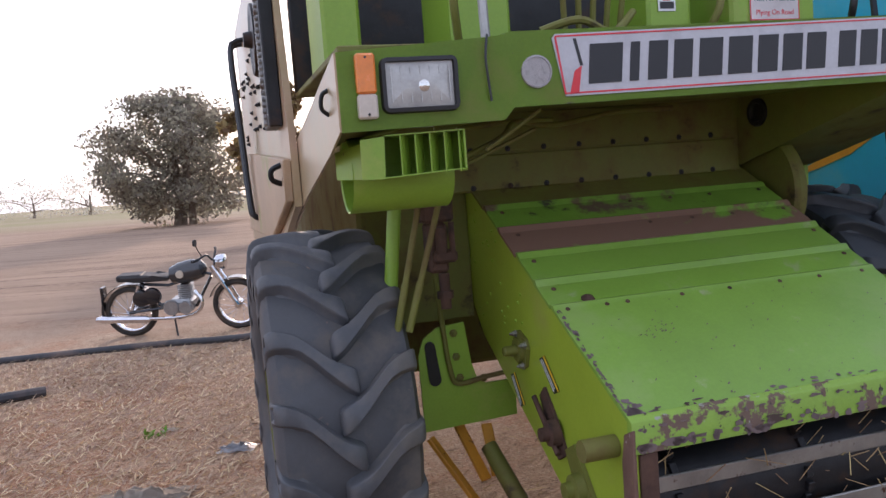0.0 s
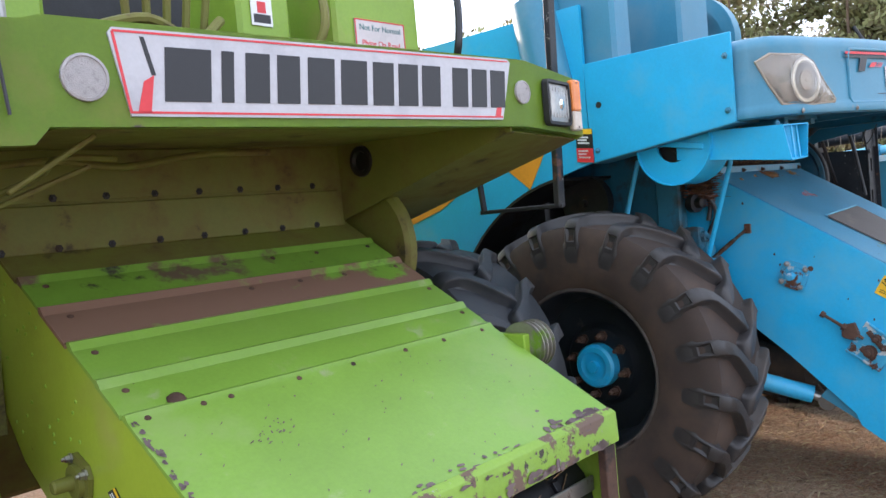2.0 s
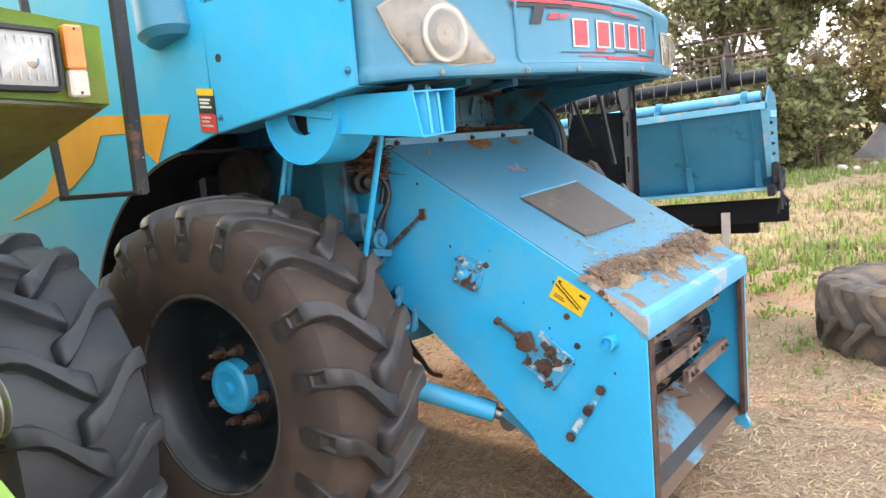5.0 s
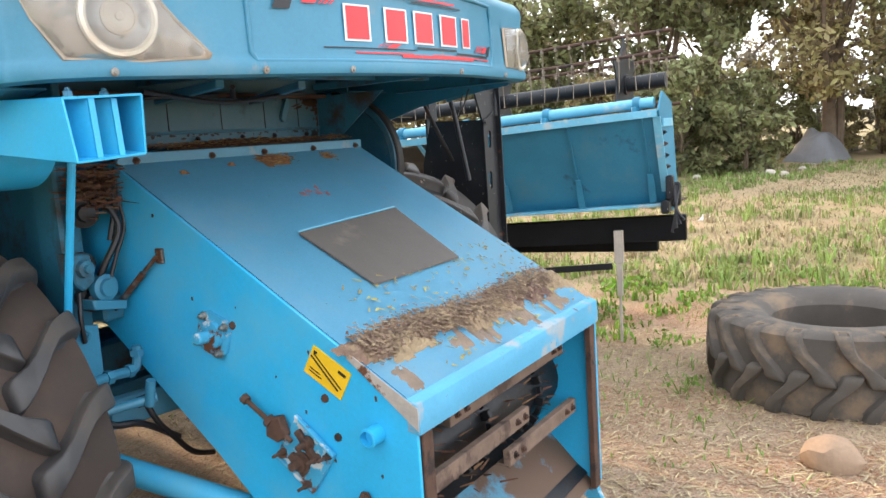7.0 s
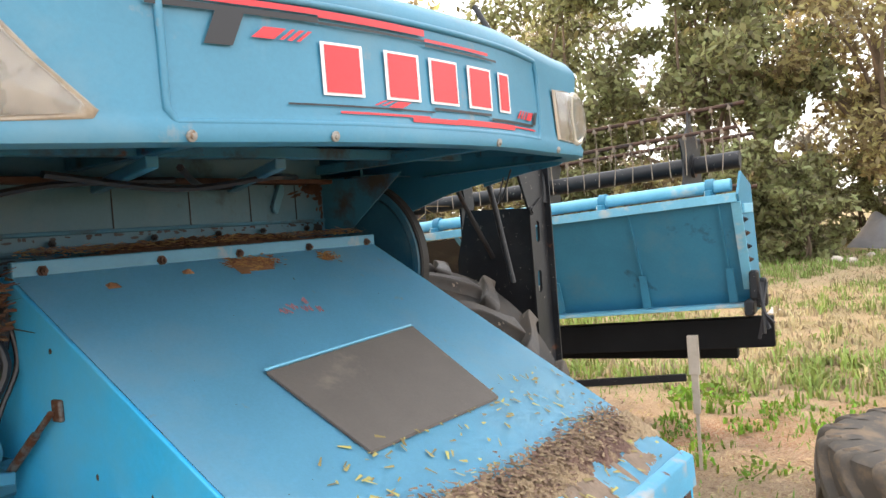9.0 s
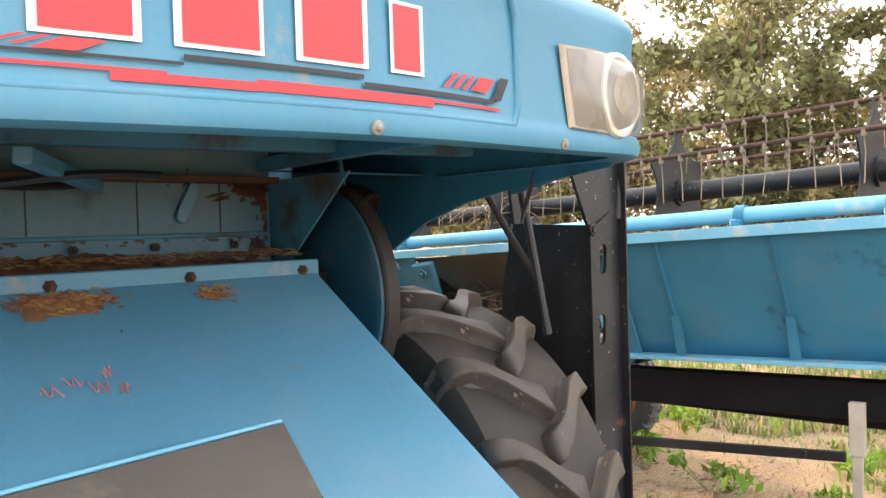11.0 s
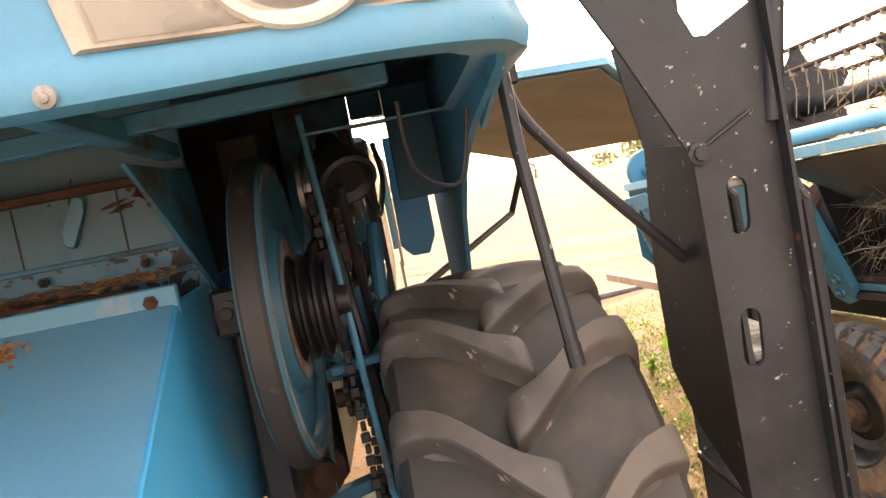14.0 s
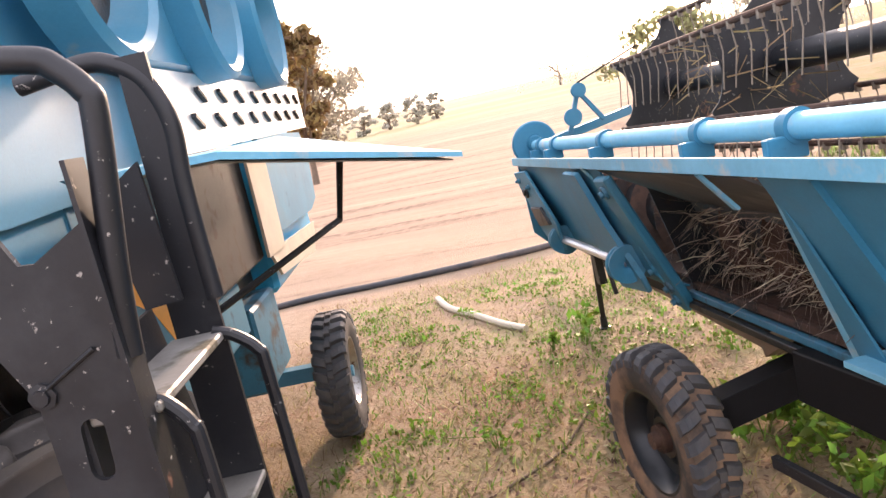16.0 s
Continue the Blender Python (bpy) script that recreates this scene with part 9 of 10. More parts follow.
# ---- motorcycle ----
def bike_place():
    a, b_ = at(-0.98, 10.50), at(0.25, 10.12)
    d = (b_ - a)
    return a, math.degrees(math.atan2(d.y, d.x))
bk_at, bk_turn = bike_place()
bike = new("motorcycle")
bike.matrix_world = pose(bk_at.x, bk_at.y, ground_height(bk_at.x, bk_at.y) - 0.01, 7, 0, bk_turn)
OFF[bike] = Vector((0, 0, 0))
tagged(bike, "black classic motorcycle with chrome exhaust, parked on its stand", "motorcycle")
WB, WR = 1.34, 0.325
for x0 in (0.0, WB):
    bm = B()
    lathe(bm, (x0, 0, WR), (0, 1, 0), [(-0.035, 0.245), (-0.035, 0.255), (0.035, 0.255), (0.035, 0.245), (0.0, 0.235)], 32, closed=True)
    lathe(bm, (x0, 0, WR), (0, 1, 0), [(-0.06, 0.02), (-0.055, 0.055), (0.055, 0.055), (0.06, 0.02)], 14)
    w_ = part("wheel", bm, M_CHROME, bike, "chrome spoked wheel")
    bm = B()
    lathe(bm, (x0, 0, WR), (0, 1, 0), [(-0.045, 0.262), (-0.055, 0.285), (-0.04, 0.315), (0, 0.325), (0.04, 0.315), (0.055, 0.285), (0.045, 0.262), (0, 0.25)], 36, closed=True)
    part("tyre", bm, M_RUBBER_DIRTY, w_)
    bm = B()
    for k in range(18):
        a = 2 * math.pi * k / 18
        rod(bm, (x0 + 0.05 * math.cos(a + 0.5), 0.03 * (-1) ** k, WR + 0.05 * math.sin(a + 0.5)), (x0 + 0.245 * math.cos(a), 0, WR + 0.245 * math.sin(a)), 0.0025, 4)
    part("spokes", bm, M_CHROME, w_)
    bm = B()
    a0, a1 = (20, 200) if x0 == 0 else (10, 160)
    pts = arc(x0, WR, 0.355, a0, a1, 14)
    prism(bm, pts + arc(x0, WR, 0.345, a1, a0, 14), "v", -0.075, 0.075)
    part("mudguard", bm, M_BIKE, bike)
bm = B()
for p in ([(0.0, 0.09, WR), (0.42, 0.09, 0.36)], [(0.0, -0.09, WR), (0.42, -0.09, 0.36)], [(0.15, 0.0, 0.66), (0.50, 0, 0.62), (0.98, 0, 0.74), (1.05, 0, 0.72)], [(1.04, 0, 0.70), (0.82, 0, 0.34), (0.42, 0, 0.30)], [(0.15, 0, 0.66), (0.40, 0, 0.34)]):
    tube(bm, p, 0.020, 8)
part("frame", bm, M_BIKE, bike)
for sy in (-0.08, 0.08):
    bm = B()
    rod(bm, (0.03, sy, WR + 0.03), (0.16, sy, 0.66), 0.022, 10)
    part("rear_shock", bm, M_CHROME, bike)
    bm = B()
    rod(bm, (WB, sy, WR), (1.16, sy, 0.68), 0.022, 10)
    rod(bm, (1.20, sy, 0.60), (1.08, sy, 0.84), 0.028, 10)
    part("fork_leg", bm, M_CHROME, bike, "chrome fork leg")
bm = B()
box(bm, (0.50, -0.14, 0.28), (0.80, 0.14, 0.46), 0.04)
lathe(bm, (0.55, -0.15, 0.37), (0, -1, 0), [(0, 0.10), (0.03, 0.09), (0.03, 0.001)], 18)
lathe(bm, (0.72, -0.15, 0.36), (0, -1, 0), [(0, 0.085), (0.03, 0.075), (0.03, 0.001)], 18)
eng = part("engine", bm, M_ENGINE, bike, "alloy single-cylinder engine")
for k in range(7):
    bm = B()
    box(bm, (0.63, -0.09, 0.46 + 0.025 * k), (0.79, 0.09, 0.474 + 0.025 * k), 0.004)
    part("cooling_fin", bm, M_ENGINE, eng)
bm = B()
box(bm, (0.66, -0.05, 0.45), (0.76, 0.05, 0.64), 0.01)
part("cylinder", bm, M_DARK, eng)
bm = B()
prof = [(0.0, 0.02), (0.03, 0.10), (0.15, 0.135), (0.30, 0.14), (0.42, 0.11), (0.47, 0.04), (0.475, 0.005)]
lathe(bm, (0.53, 0, 0.74), (1, 0, 0.16), prof, 20)
part("fuel_tank", bm, M_TANK, bike, "silver and black fuel tank")
for sy in (-1, 1):
    bm = B()
    lathe(bm, (0.70, sy * 0.135, 0.775), (0, sy, 0.2), [(0, 0.05), (0.006, 0.045), (0.008, 0.001)], 16)
    part("tank_badge", bm, M_CREAM, bike)
bm = B()
prism(bm, [(0.12, 0.70), (0.55, 0.70), (0.57, 0.76), (0.35, 0.765), (0.30, 0.785), (-0.05, 0.79), (-0.06, 0.74)], "v", -0.12, 0.12, 0.02)
part("seat", bm, M_LEATHER, bike, "black two-step seat")
bm = B()
box(bm, (-0.10, -0.11, 0.72), (0.22, 0.11, 0.80), 0.02)
part("rear_seat", bm, M_LEATHER, bike)
for c in ((0.32, 0.52), (0.16, 0.50)):
    bm = B()
    lathe(bm, (c[0] if c[0] > 0.2 else c[0] + 0.02, -0.09, c[1]), (0, -1, 0), [(0, 0.11), (0.04, 0.10), (0.05, 0.05), (0.05, 0.001)], 18)
    part("side_cover", bm, M_BIKE, bike)
bm = B()
tube(bm, bend([(0.84, -0.10, 0.55), (0.93, -0.13, 0.42), (0.84, -0.15, 0.28), (0.55, -0.16, 0.24), (0.2, -0.17, 0.26), (-0.32, -0.17, 0.285)]), 0.022, 10)
lathe(bm, (0.28, -0.17, 0.25), (-1, 0, 0.06), [(0, 0.025), (0.05, 0.045), (0.60, 0.045), (0.66, 0.03)], 14)
part("exhaust", bm, M_CHROME, bike, "long chrome exhaust")
bm = B()
tube(bm, bend([(1.02, -0.36, 0.98), (1.08, -0.20, 1.0), (1.09, 0, 0.90), (1.08, 0.20, 1.0), (1.02, 0.36, 0.98)]), 0.013, 8)
rod(bm, (1.02, -0.36, 0.98), (0.97, -0.42, 0.975), 0.018, 8)
rod(bm, (1.05, -0.28, 1.0), (1.0, -0.33, 1.16), 0.006, 6)
lathe(bm, (1.0, -0.33, 1.18), (-1, 0.1, 0), [(-0.01, 0.045), (0.01, 0.04)], 12)
part("handlebar", bm, M_DARK, bike, "handlebar with mirror")
bm = B()
lathe(bm, (1.10, 0, 0.87), (1, 0, 0), [(0, 0.04), (0.04, 0.085), (0.13, 0.095), (0.14, 0.085), (0.15, 0.05), (0.155, 0.001)], 20)
part("headlamp", bm, M_CHROME, bike, "round chrome headlamp")
bm = B()
box(bm, (-0.34, -0.06, 0.50), (-0.30, 0.06, 0.66), 0.01)
box(bm, (-0.33, -0.09, 0.36), (-0.31, 0.09, 0.52), 0.005)
part("tail_lamp", bm, M_BIKE, bike)
bm = B()
rod(bm, (0.55, -0.10, 0.28), (0.62, -0.26, 0.02), 0.012, 8)
part("side_stand", bm, M_DARK, bike)

# ---- things lying about ----
loose = thing("tyre", (8.08, 0.60, 0.0), "large worn tractor tyre lying flat on the soil", "tyre", "", YAW)
bm = B()
farm_tyre(bm, (0, 0, 0), 0.50, 0.79, 0.40, 0.05, 48)
bmesh.ops.transform(bm, matrix=Matrix.Rotation(radians(-90), 4, "Y"), verts=bm.verts)
bmesh.ops.translate(bm, verts=bm.verts, vec=Vector((8.08, 0.60, 0.245)))
M_OLDTYRE = mat("grey_worn_tyre", (0.085, 0.072, 0.060), 0.85, 0, 0.2, 3, 0.12, 80, [((0.20, 0.14, 0.09), 3.0, 0.50, 0.15, 0.95)])
part("casing", bm, M_OLDTYRE, loose, "", 35)
lugs(loose, Matrix.Translation((0, 0, 0.245)) @ Matrix.Rotation(radians(-90), 4, "Y"), 0.50, 0.79, 18, M_OLDTYRE, 1, 0.05, 0.075)

def ground_tube(name, pts, r, m, label, cat, seg=8, taper=1.0):
    bm = B()
    ps = []
    for u, v in pts:
        w = at(u, v)
        ps.append((w.x, w.y, ground_height(w.x, w.y) + r * 0.8))
    tube(bm, bend(ps, 6), r, seg, taper)
    return solo(name, bm, m, label, cat)
ground_tube("irrigation_pipe", [(-6.0, 10.0), (-2.3, 9.62), (-0.6, 9.45), (0.4, 9.25), (2.5, 9.6), (4.9, 10.98), (6.6, 11.0), (8.4, 10.84), (11.0, 11.2)], 0.042, M_PIPE, "long black irrigation pipe lying across the yard", "pipe", 10)
ground_tube("short_pipe", [(-4.0, 7.2), (-1.9, 7.66), (-1.53, 7.74)], 0.05, M_PIPE, "short dark pipe on the ground", "pipe", 10)
ground_tube("white_pipe", [(7.06, 9.55), (7.18, 9.0), (7.42, 8.55), (7.62, 8.1), (7.81, 7.75)], 0.034, mat("white_plastic_pipe", (0.52, 0.44, 0.33), 0.5, 0, 0.1, 3, 0.03), "bent off-white plastic pipe in the grass", "pipe", 10)
ground_tube("wooden_pole", [(4.69, 0.725), (4.4, 0.80), (4.02, 0.90), (3.6, 1.0)], 0.032, M_BAMBOO, "pale peeled wooden pole on the straw", "pole", 10)
ground_tube("thin_stick", [(7.35, 5.05), (7.7, 5.35), (8.0, 5.9)], 0.010, M_BARK, "thin dark stick lying on the soil", "stick", 6)
# scraps
def crumple(name, u, v, sx, sy, h, m, label, cat, seed, n=14):
    bm = B()
    w = at(u, v)
    g = [[None] * (n + 1) for _ in range(n + 1)]
    for i in range(n + 1):
        for j in range(n + 1):
            a, b_ = i / n - 0.5, j / n - 0.5
            r = max(0.0, 1 - 1.8 * math.hypot(a, b_))
            x = w.x + a * sx * (1 + 0.3 * noise.noise(Vector((a * 4, b_ * 4, seed))))
            y = w.y + b_ * sy * (1 + 0.3 * noise.noise(Vector((a * 4, b_ * 4, seed + 9))))
            zz = ground_height(x, y) + 0.006 + h * r * (0.5 + abs(noise.noise(Vector((a * 6, b_ * 6, seed)))) * 1.6)
            g[i][j] = bm.verts.new((x, y, zz))
    for i in range(n):
        for j in range(n):
            bm.faces.new((g[i][j], g[i + 1][j], g[i + 1][j + 1], g[i][j + 1]))
    bmesh.ops.solidify(bm, geom=bm.faces[:], thickness=0.004)
    return solo(name, bm, m, label, cat, smooth=30)
crumple("plastic_scrap", 0.05, 5.25, 0.24, 0.16, 0.05, mat("grey_plastic_scrap", (0.32, 0.32, 0.34), 0.35, 0, 0.2, 12, 0.05), "crumpled grey plastic scrap on the straw", "scrap", 1.0)
crumple("cloth_rag", -0.50, 4.62, 0.55, 0.30, 0.09, M_CLOTH, "dirty beige rag on the ground", "rag", 5.0, 18)
crumple("paper_scrap", -0.40, 5.96, 0.12, 0.08, 0.02, M_STONE, "small pale paper scrap", "scrap", 8.0, 8)
crumple("cloth_rag", 10.0, 5.6, 0.4, 0.3, 0.08, M_CLOTH, "pale rag lying in the grass", "rag", 12.0, 12)
crumple("plastic_scrap", 9.4, 4.1, 0.2, 0.14, 0.04, M_STONE, "small pale plastic scrap", "scrap", 14.0, 8)
crumple("plastic_scrap", 16.5, 3.4, 0.25, 0.2, 0.14, M_WHITE, "white plastic bag in the grass", "scrap", 21.0, 10)
def stone(u, v, r, seed, m=M_STONE, name="stone", label="pale rough stone on the soil"):
    w = at(u, v)
    bm = B()
    bmesh.ops.create_icosphere(bm, subdivisions=2, radius=r)
    for x in bm.verts:
        k = 1 + 0.35 * noise.noise(x.co * (2.0 / r) * 0.6 + Vector((seed, 0, 0)))
        x.co = Vector((x.co.x * k, x.co.y * k, x.co.z * k * 0.65))
        x.co += Vector((w.x, w.y, ground_height(w.x, w.y) + r * 0.35))
    return solo(name, bm, m, label, "stone", group="stones", smooth=40)
stone(6.75, 0.50, 0.14, 1.0, mat("brown_clod", (0.30, 0.20, 0.13), 0.95, 0, 0.2, 5, 0.4, 40), "soil_clod", "brown lump of dry soil")
stone(3.30, 1.75, 0.06, 2.0, mat("red_clod", (0.34, 0.17, 0.09), 0.95, 0, 0.2, 5, 0.4, 40), "soil_clod", "reddish lump of dry soil")
for k in range(9):
    stone(28 + random.uniform(-2, 3), 3.5 + random.uniform(-3, 3), random.uniform(0.08, 0.2), 10.0 + k)
tp_ = at(33.0, 3.5)
bm = B()
n_ = 16
g = [[None] * (n_ + 1) for _ in range(n_ + 1)]
for i in range(n_ + 1):
    for j in range(n_ + 1):
        a, b_ = i / n_ * 2 - 1, j / n_ * 2 - 1
        hh = max(0, 1 - abs(a) ** 2.5) * max(0, 1 - abs(b_) ** 2.5)
        g[i][j] = bm.verts.new((tp_.x + a * 1.05, tp_.y + b_ * 0.9, ground_height(tp_.x, tp_.y) - 0.05 + 1.25 * hh * (0.85 + 0.3 * noise.noise(Vector((a * 2, b_ * 2, 4))) + 0.15 * a)))
for i in range(n_):
    for j in range(n_):
        bm.faces.new((g[i][j], g[i + 1][j], g[i + 1][j + 1], g[i][j + 1]))
solo("tarpaulin", bm, M_TARP, "heap covered with a grey tarpaulin under the trees", "heap", smooth=60)

# ---- trees ----
def leaf_cloud(centres, n, size, rng, flat_=0.7):
    """Many small leaf quads round clump centres: vertices and faces."""
    c = np.array([p[:3] for p in centres])
    r = np.array([p[3] for p in centres])
    idx = rng.integers(0, len(c), n)
    d = rng.normal(size=(n, 3))
    d /= np.linalg.norm(d, axis=1)[:, None]
    rad = rng.random(n) ** 0.45
    p = c[idx] + d * (r[idx] * rad)[:, None] * np.array([1, 1, flat_])
    a = rng.normal(size=(n, 3))
    a /= np.linalg.norm(a, axis=1)[:, None]
    b_ = np.cross(a, rng.normal(size=(n, 3)))
    b_ /= np.linalg.norm(b_, axis=1)[:, None]
    s = size * (0.6 + 0.8 * rng.random(n))[:, None]
    v = np.stack([p - a * s * 0.9, p + b_ * s * 0.42, p + a * s * 0.9, p - b_ * s * 0.42], axis=1).reshape(-1, 3)
    f = np.arange(4 * n).reshape(-1, 4)
    return v, f
def tree(u, v, height, spread, base, leaves, size, seed, m, label, clumps=70, trunk_r=0.25, lean=0.0, trunks=1, group="trees"):
    rng = np.random.default_rng(seed)
    w = at(u, v)
    z0 = ground_height(w.x, w.y) - 0.08
    t = new("tree")
    t.matrix_world = pose(w.x, w.y, z0)
    OFF[t] = Vector((0, 0, 0))
    tagged(t, label, "tree", group)
    centres = []
    for k in range(clumps):
        a = rng.random() * 2 * math.pi
        hh = rng.random()
        prof = math.sin(math.pi * (0.12 + 0.80 * hh)) ** 0.7
        rr = spread * prof * math.sqrt(rng.random()) * (0.92 + 0.16 * rng.random())
        centres.append((rr * math.cos(a) + lean * hh, rr * math.sin(a), base + (height - base) * hh, spread * (0.16 + 0.14 * rng.random())))
    bm = B()
    for q in range(trunks):
        tx, ty = (0, 0) if q == 0 else (rng.normal() * trunk_r * 2, rng.normal() * trunk_r * 2)
        top = Vector((tx + lean * 0.4 + rng.normal() * 0.2, ty + rng.normal() * 0.2, height * 0.6))
        tube(bm, bend([(tx, ty, 0), (tx * 1.1 + rng.normal() * 0.1, ty + rng.normal() * 0.1, height * 0.22), tuple(top)]), trunk_r * (1 if q == 0 else 0.6), 9, 0.35)
    part("trunk", bm, M_BARK, t)
    for k in range(min(14, clumps // 4)):
        c = centres[rng.integers(0, clumps)]
        st = Vector((lean * 0.1, 0, height * (0.15 + 0.3 * rng.random())))
        e = Vector(c[:3])
        mid = st.lerp(e, 0.5) + Vector((rng.normal(), rng.normal(), 1.0)) * spread * 0.06
        bm = B()
        tube(bm, bend([st, mid, e], 4), trunk_r * 0.38, 6, 0.15)
        part("limb", bm, M_BARK, t)
    vv, ff = leaf_cloud(centres, leaves, size, rng)
    me = bpy.data.meshes.new("crown")
    me.from_pydata(vv.tolist(), [], ff.tolist())
    me.materials.append(m)
    ob = new("crown", me)
    ob.parent = t
    return t
tree(-1.55, 52.0, 7.8, 5.0, 0.9, 20000, 0.17, 3, M_LEAF_HAZE, "large spreading tree alone in the field, leaf colour paled for haze", 130, 0.45, 0.0, 3)
M_LEAF_YEL = mat("yellowing_foliage", (0.36, 0.305, 0.15), 0.6, 0, 0.2, 1.0, 0.0, island=0.55, thin=0.5)
for i, (u, v, h, sp, bs_, n, m) in enumerate(((28, 25, 9, 4.0, 0.8, 5200, M_LEAF), (29, 19, 10, 4.2, 1.0, 5600, M_LEAF_YEL), (30, 13.5, 11, 4.5, 1.0, 6500, M_LEAF), (31, 8.4, 10, 3.9, 0.3, 8500, M_LEAF), (34, 3.2, 12, 4.6, 2.4, 6000, M_LEAF_YEL), (35, -1.5, 11, 4.2, 1.0, 6000, M_LEAF), (37, -7, 11, 4.5, 1.0, 5000, M_LEAF_YEL), (42, 9, 12, 5, 1.0, 4500, M_LEAF_HAZE), (42, 1, 13, 5, 1.0, 4500, M_LEAF_HAZE), (40, 18, 12, 5, 0.6, 4500, M_LEAF_HAZE))):
    tree(u, v, h, sp, bs_, int(n * 2.6), 0.16, 20 + i, m, "leafy roadside tree with gaps of sky in its crown", 80, 0.30, 0.0, 2)
def bush(u, v, h, sp, n, m, seed):
    t = tree(u, v, h, sp, 0.1, n, 0.13, seed, m, "dense leafy bush at the edge of the grass", 46, 0.06, 0.0, 3, "bushes")
    t.name = "bush"
    return tagged(t, category="bush")
for i, (u, v, h, sp, n, m) in enumerate(((26.8, 6.6, 3.6, 1.7, 5200, M_LEAF), (27.2, 9.0, 3.2, 1.7, 4200, M_LEAF_YEL), (28.0, 4.9, 3.0, 1.3, 3800, M_LEAF), (27.5, 12.0, 3.4, 1.9, 4200, M_LEAF), (27.5, 15.5, 3.2, 1.9, 3600, M_LEAF_YEL), (27.0, 19.0, 3.4, 2.0, 3600, M_LEAF), (26.5, 23.0, 3.2, 2.0, 3600, M_LEAF), (36.5, 4.6, 3.2, 1.8, 3000, M_LEAF), (36.0, 1.6, 2.6, 1.6, 3000, M_LEAF_YEL), (35.5, -1.0, 2.4, 1.6, 2600, M_LEAF), (36.0, -4.5, 2.8, 1.9, 2600, M_LEAF), (39.0, 3.0, 4.0, 2.2, 3200, M_LEAF_HAZE), (39.5, 7.0, 4.2, 2.4, 3200, M_LEAF_HAZE), (40.0, -2.5, 4.0, 2.4, 3000, M_LEAF_HAZE))):
    bush(u, v, h, sp, n, m, 120 + i)
tree(2.7, 32.0, 6.3, 1.6, 1.8, 4200, 0.18, 41, mat("autumn_foliage", (0.26, 0.18, 0.075), 0.7, island=0.4, thin=0.4), "slim tree with browning leaves behind the machine", 50, 0.14)
tree(17.0, 31.5, 3.4, 2.4, 0.2, 2400, 0.17, 42, M_LEAF, "low bushy tree at the field's edge", 40, 0.10, 0.0, 3)
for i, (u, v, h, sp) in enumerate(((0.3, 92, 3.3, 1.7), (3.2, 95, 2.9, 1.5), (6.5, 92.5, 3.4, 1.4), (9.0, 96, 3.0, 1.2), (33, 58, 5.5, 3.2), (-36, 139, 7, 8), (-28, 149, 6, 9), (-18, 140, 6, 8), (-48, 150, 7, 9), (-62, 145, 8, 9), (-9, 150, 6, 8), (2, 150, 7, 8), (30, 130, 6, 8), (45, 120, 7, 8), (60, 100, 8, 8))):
    tree(u, v, h, sp, 0.3, 1500, 0.20, 60 + i, M_LEAF_FAR_HAZE, "distant tree, haze put into its pale leaf colour", 26, 0.25, group="distant trees")

# ---- grass, straw and weeds ----
def blades(name, n, area, length, width, m, label, cat, seed, lie=0.9, gate=None):
    """Loose blades: lie 1 flat on the ground, 0 upright."""
    rng = np.random.default_rng(seed)
    vs, fs = [], []
    for _ in range(n):
        u, v = area(rng)
        w = at(u, v)
        if gate and not gate(w.x, w.y, rng):
            continue
        z = ground_height(w.x, w.y) + 0.004
        a = rng.random() * 6.283
        up = (1 - lie) * (0.6 + 0.7 * rng.random()) + lie * 0.12 * rng.random()
        L = length[0] + (length[1] - length[0]) * rng.random() ** 2
        d = np.array([math.cos(a) * (1 - up), math.sin(a) * (1 - up), up])
        d = d / np.linalg.norm(d) * L
        s = np.array([-math.sin(a), math.cos(a), 0.25]) * width * (0.6 + 0.8 * rng.random())
        p = np.array([w.x, w.y, z])
        mid = p + d * 0.55 + np.array([0, 0, 0.06 * L * lie])
        tip = p + d + np.array([math.cos(a), math.sin(a), -0.6]) * L * 0.18 * (1 - lie)
        k = len(vs)
        vs += [p - s, p + s, mid + s * 0.8, mid - s * 0.8, tip]
        fs += [(k, k + 1, k + 2, k + 3), (k + 3, k + 2, k + 4)]
    me = bpy.data.meshes.new(name)
    me.from_pydata([tuple(x) for x in vs], [], fs)
    me.materials.append(m)
    return tagged(new(name, me), label, cat, "", "stuff")
def near_area(rng):
    return (rng.random() * 13.5 - 2.5, rng.random() ** 1.2 * 10 - 0.8)
def front_area(rng):
    return (2.6 + rng.random() * 6.5, -0.6 + rng.random() * 4.2)
def patchy(scale, cut, seed):
    return lambda x, y, rng: noise.noise(Vector((x * scale, y * scale, seed))) + 0.35 * rng.random() > cut
blades("straw_litter", 30000, near_area, (0.03, 0.13), 0.0028, M_STRAW, "dry straw scattered over trodden soil", "straw", 5, 0.97)
blades("straw_litter", 42000, front_area, (0.02, 0.10), 0.0028, mat("pale_straw", (0.42, 0.33, 0.20), 0.85, 0, 0.2, 9, 0.0, 90, island=0.4), "pale chopped straw in front of the machines", "straw", 6, 0.96)
blades("straw_litter", 20000, lambda r: (-3.5 + r.random() * 4.2, 3.2 + r.random() * 6.2), (0.03, 0.12), 0.0025, mat("reddish_straw", (0.38, 0.21, 0.10), 0.85, 0, 0.2, 9, 0.0, 90, island=0.4), "reddish dry straw beside the green machine", "straw", 7, 0.93)
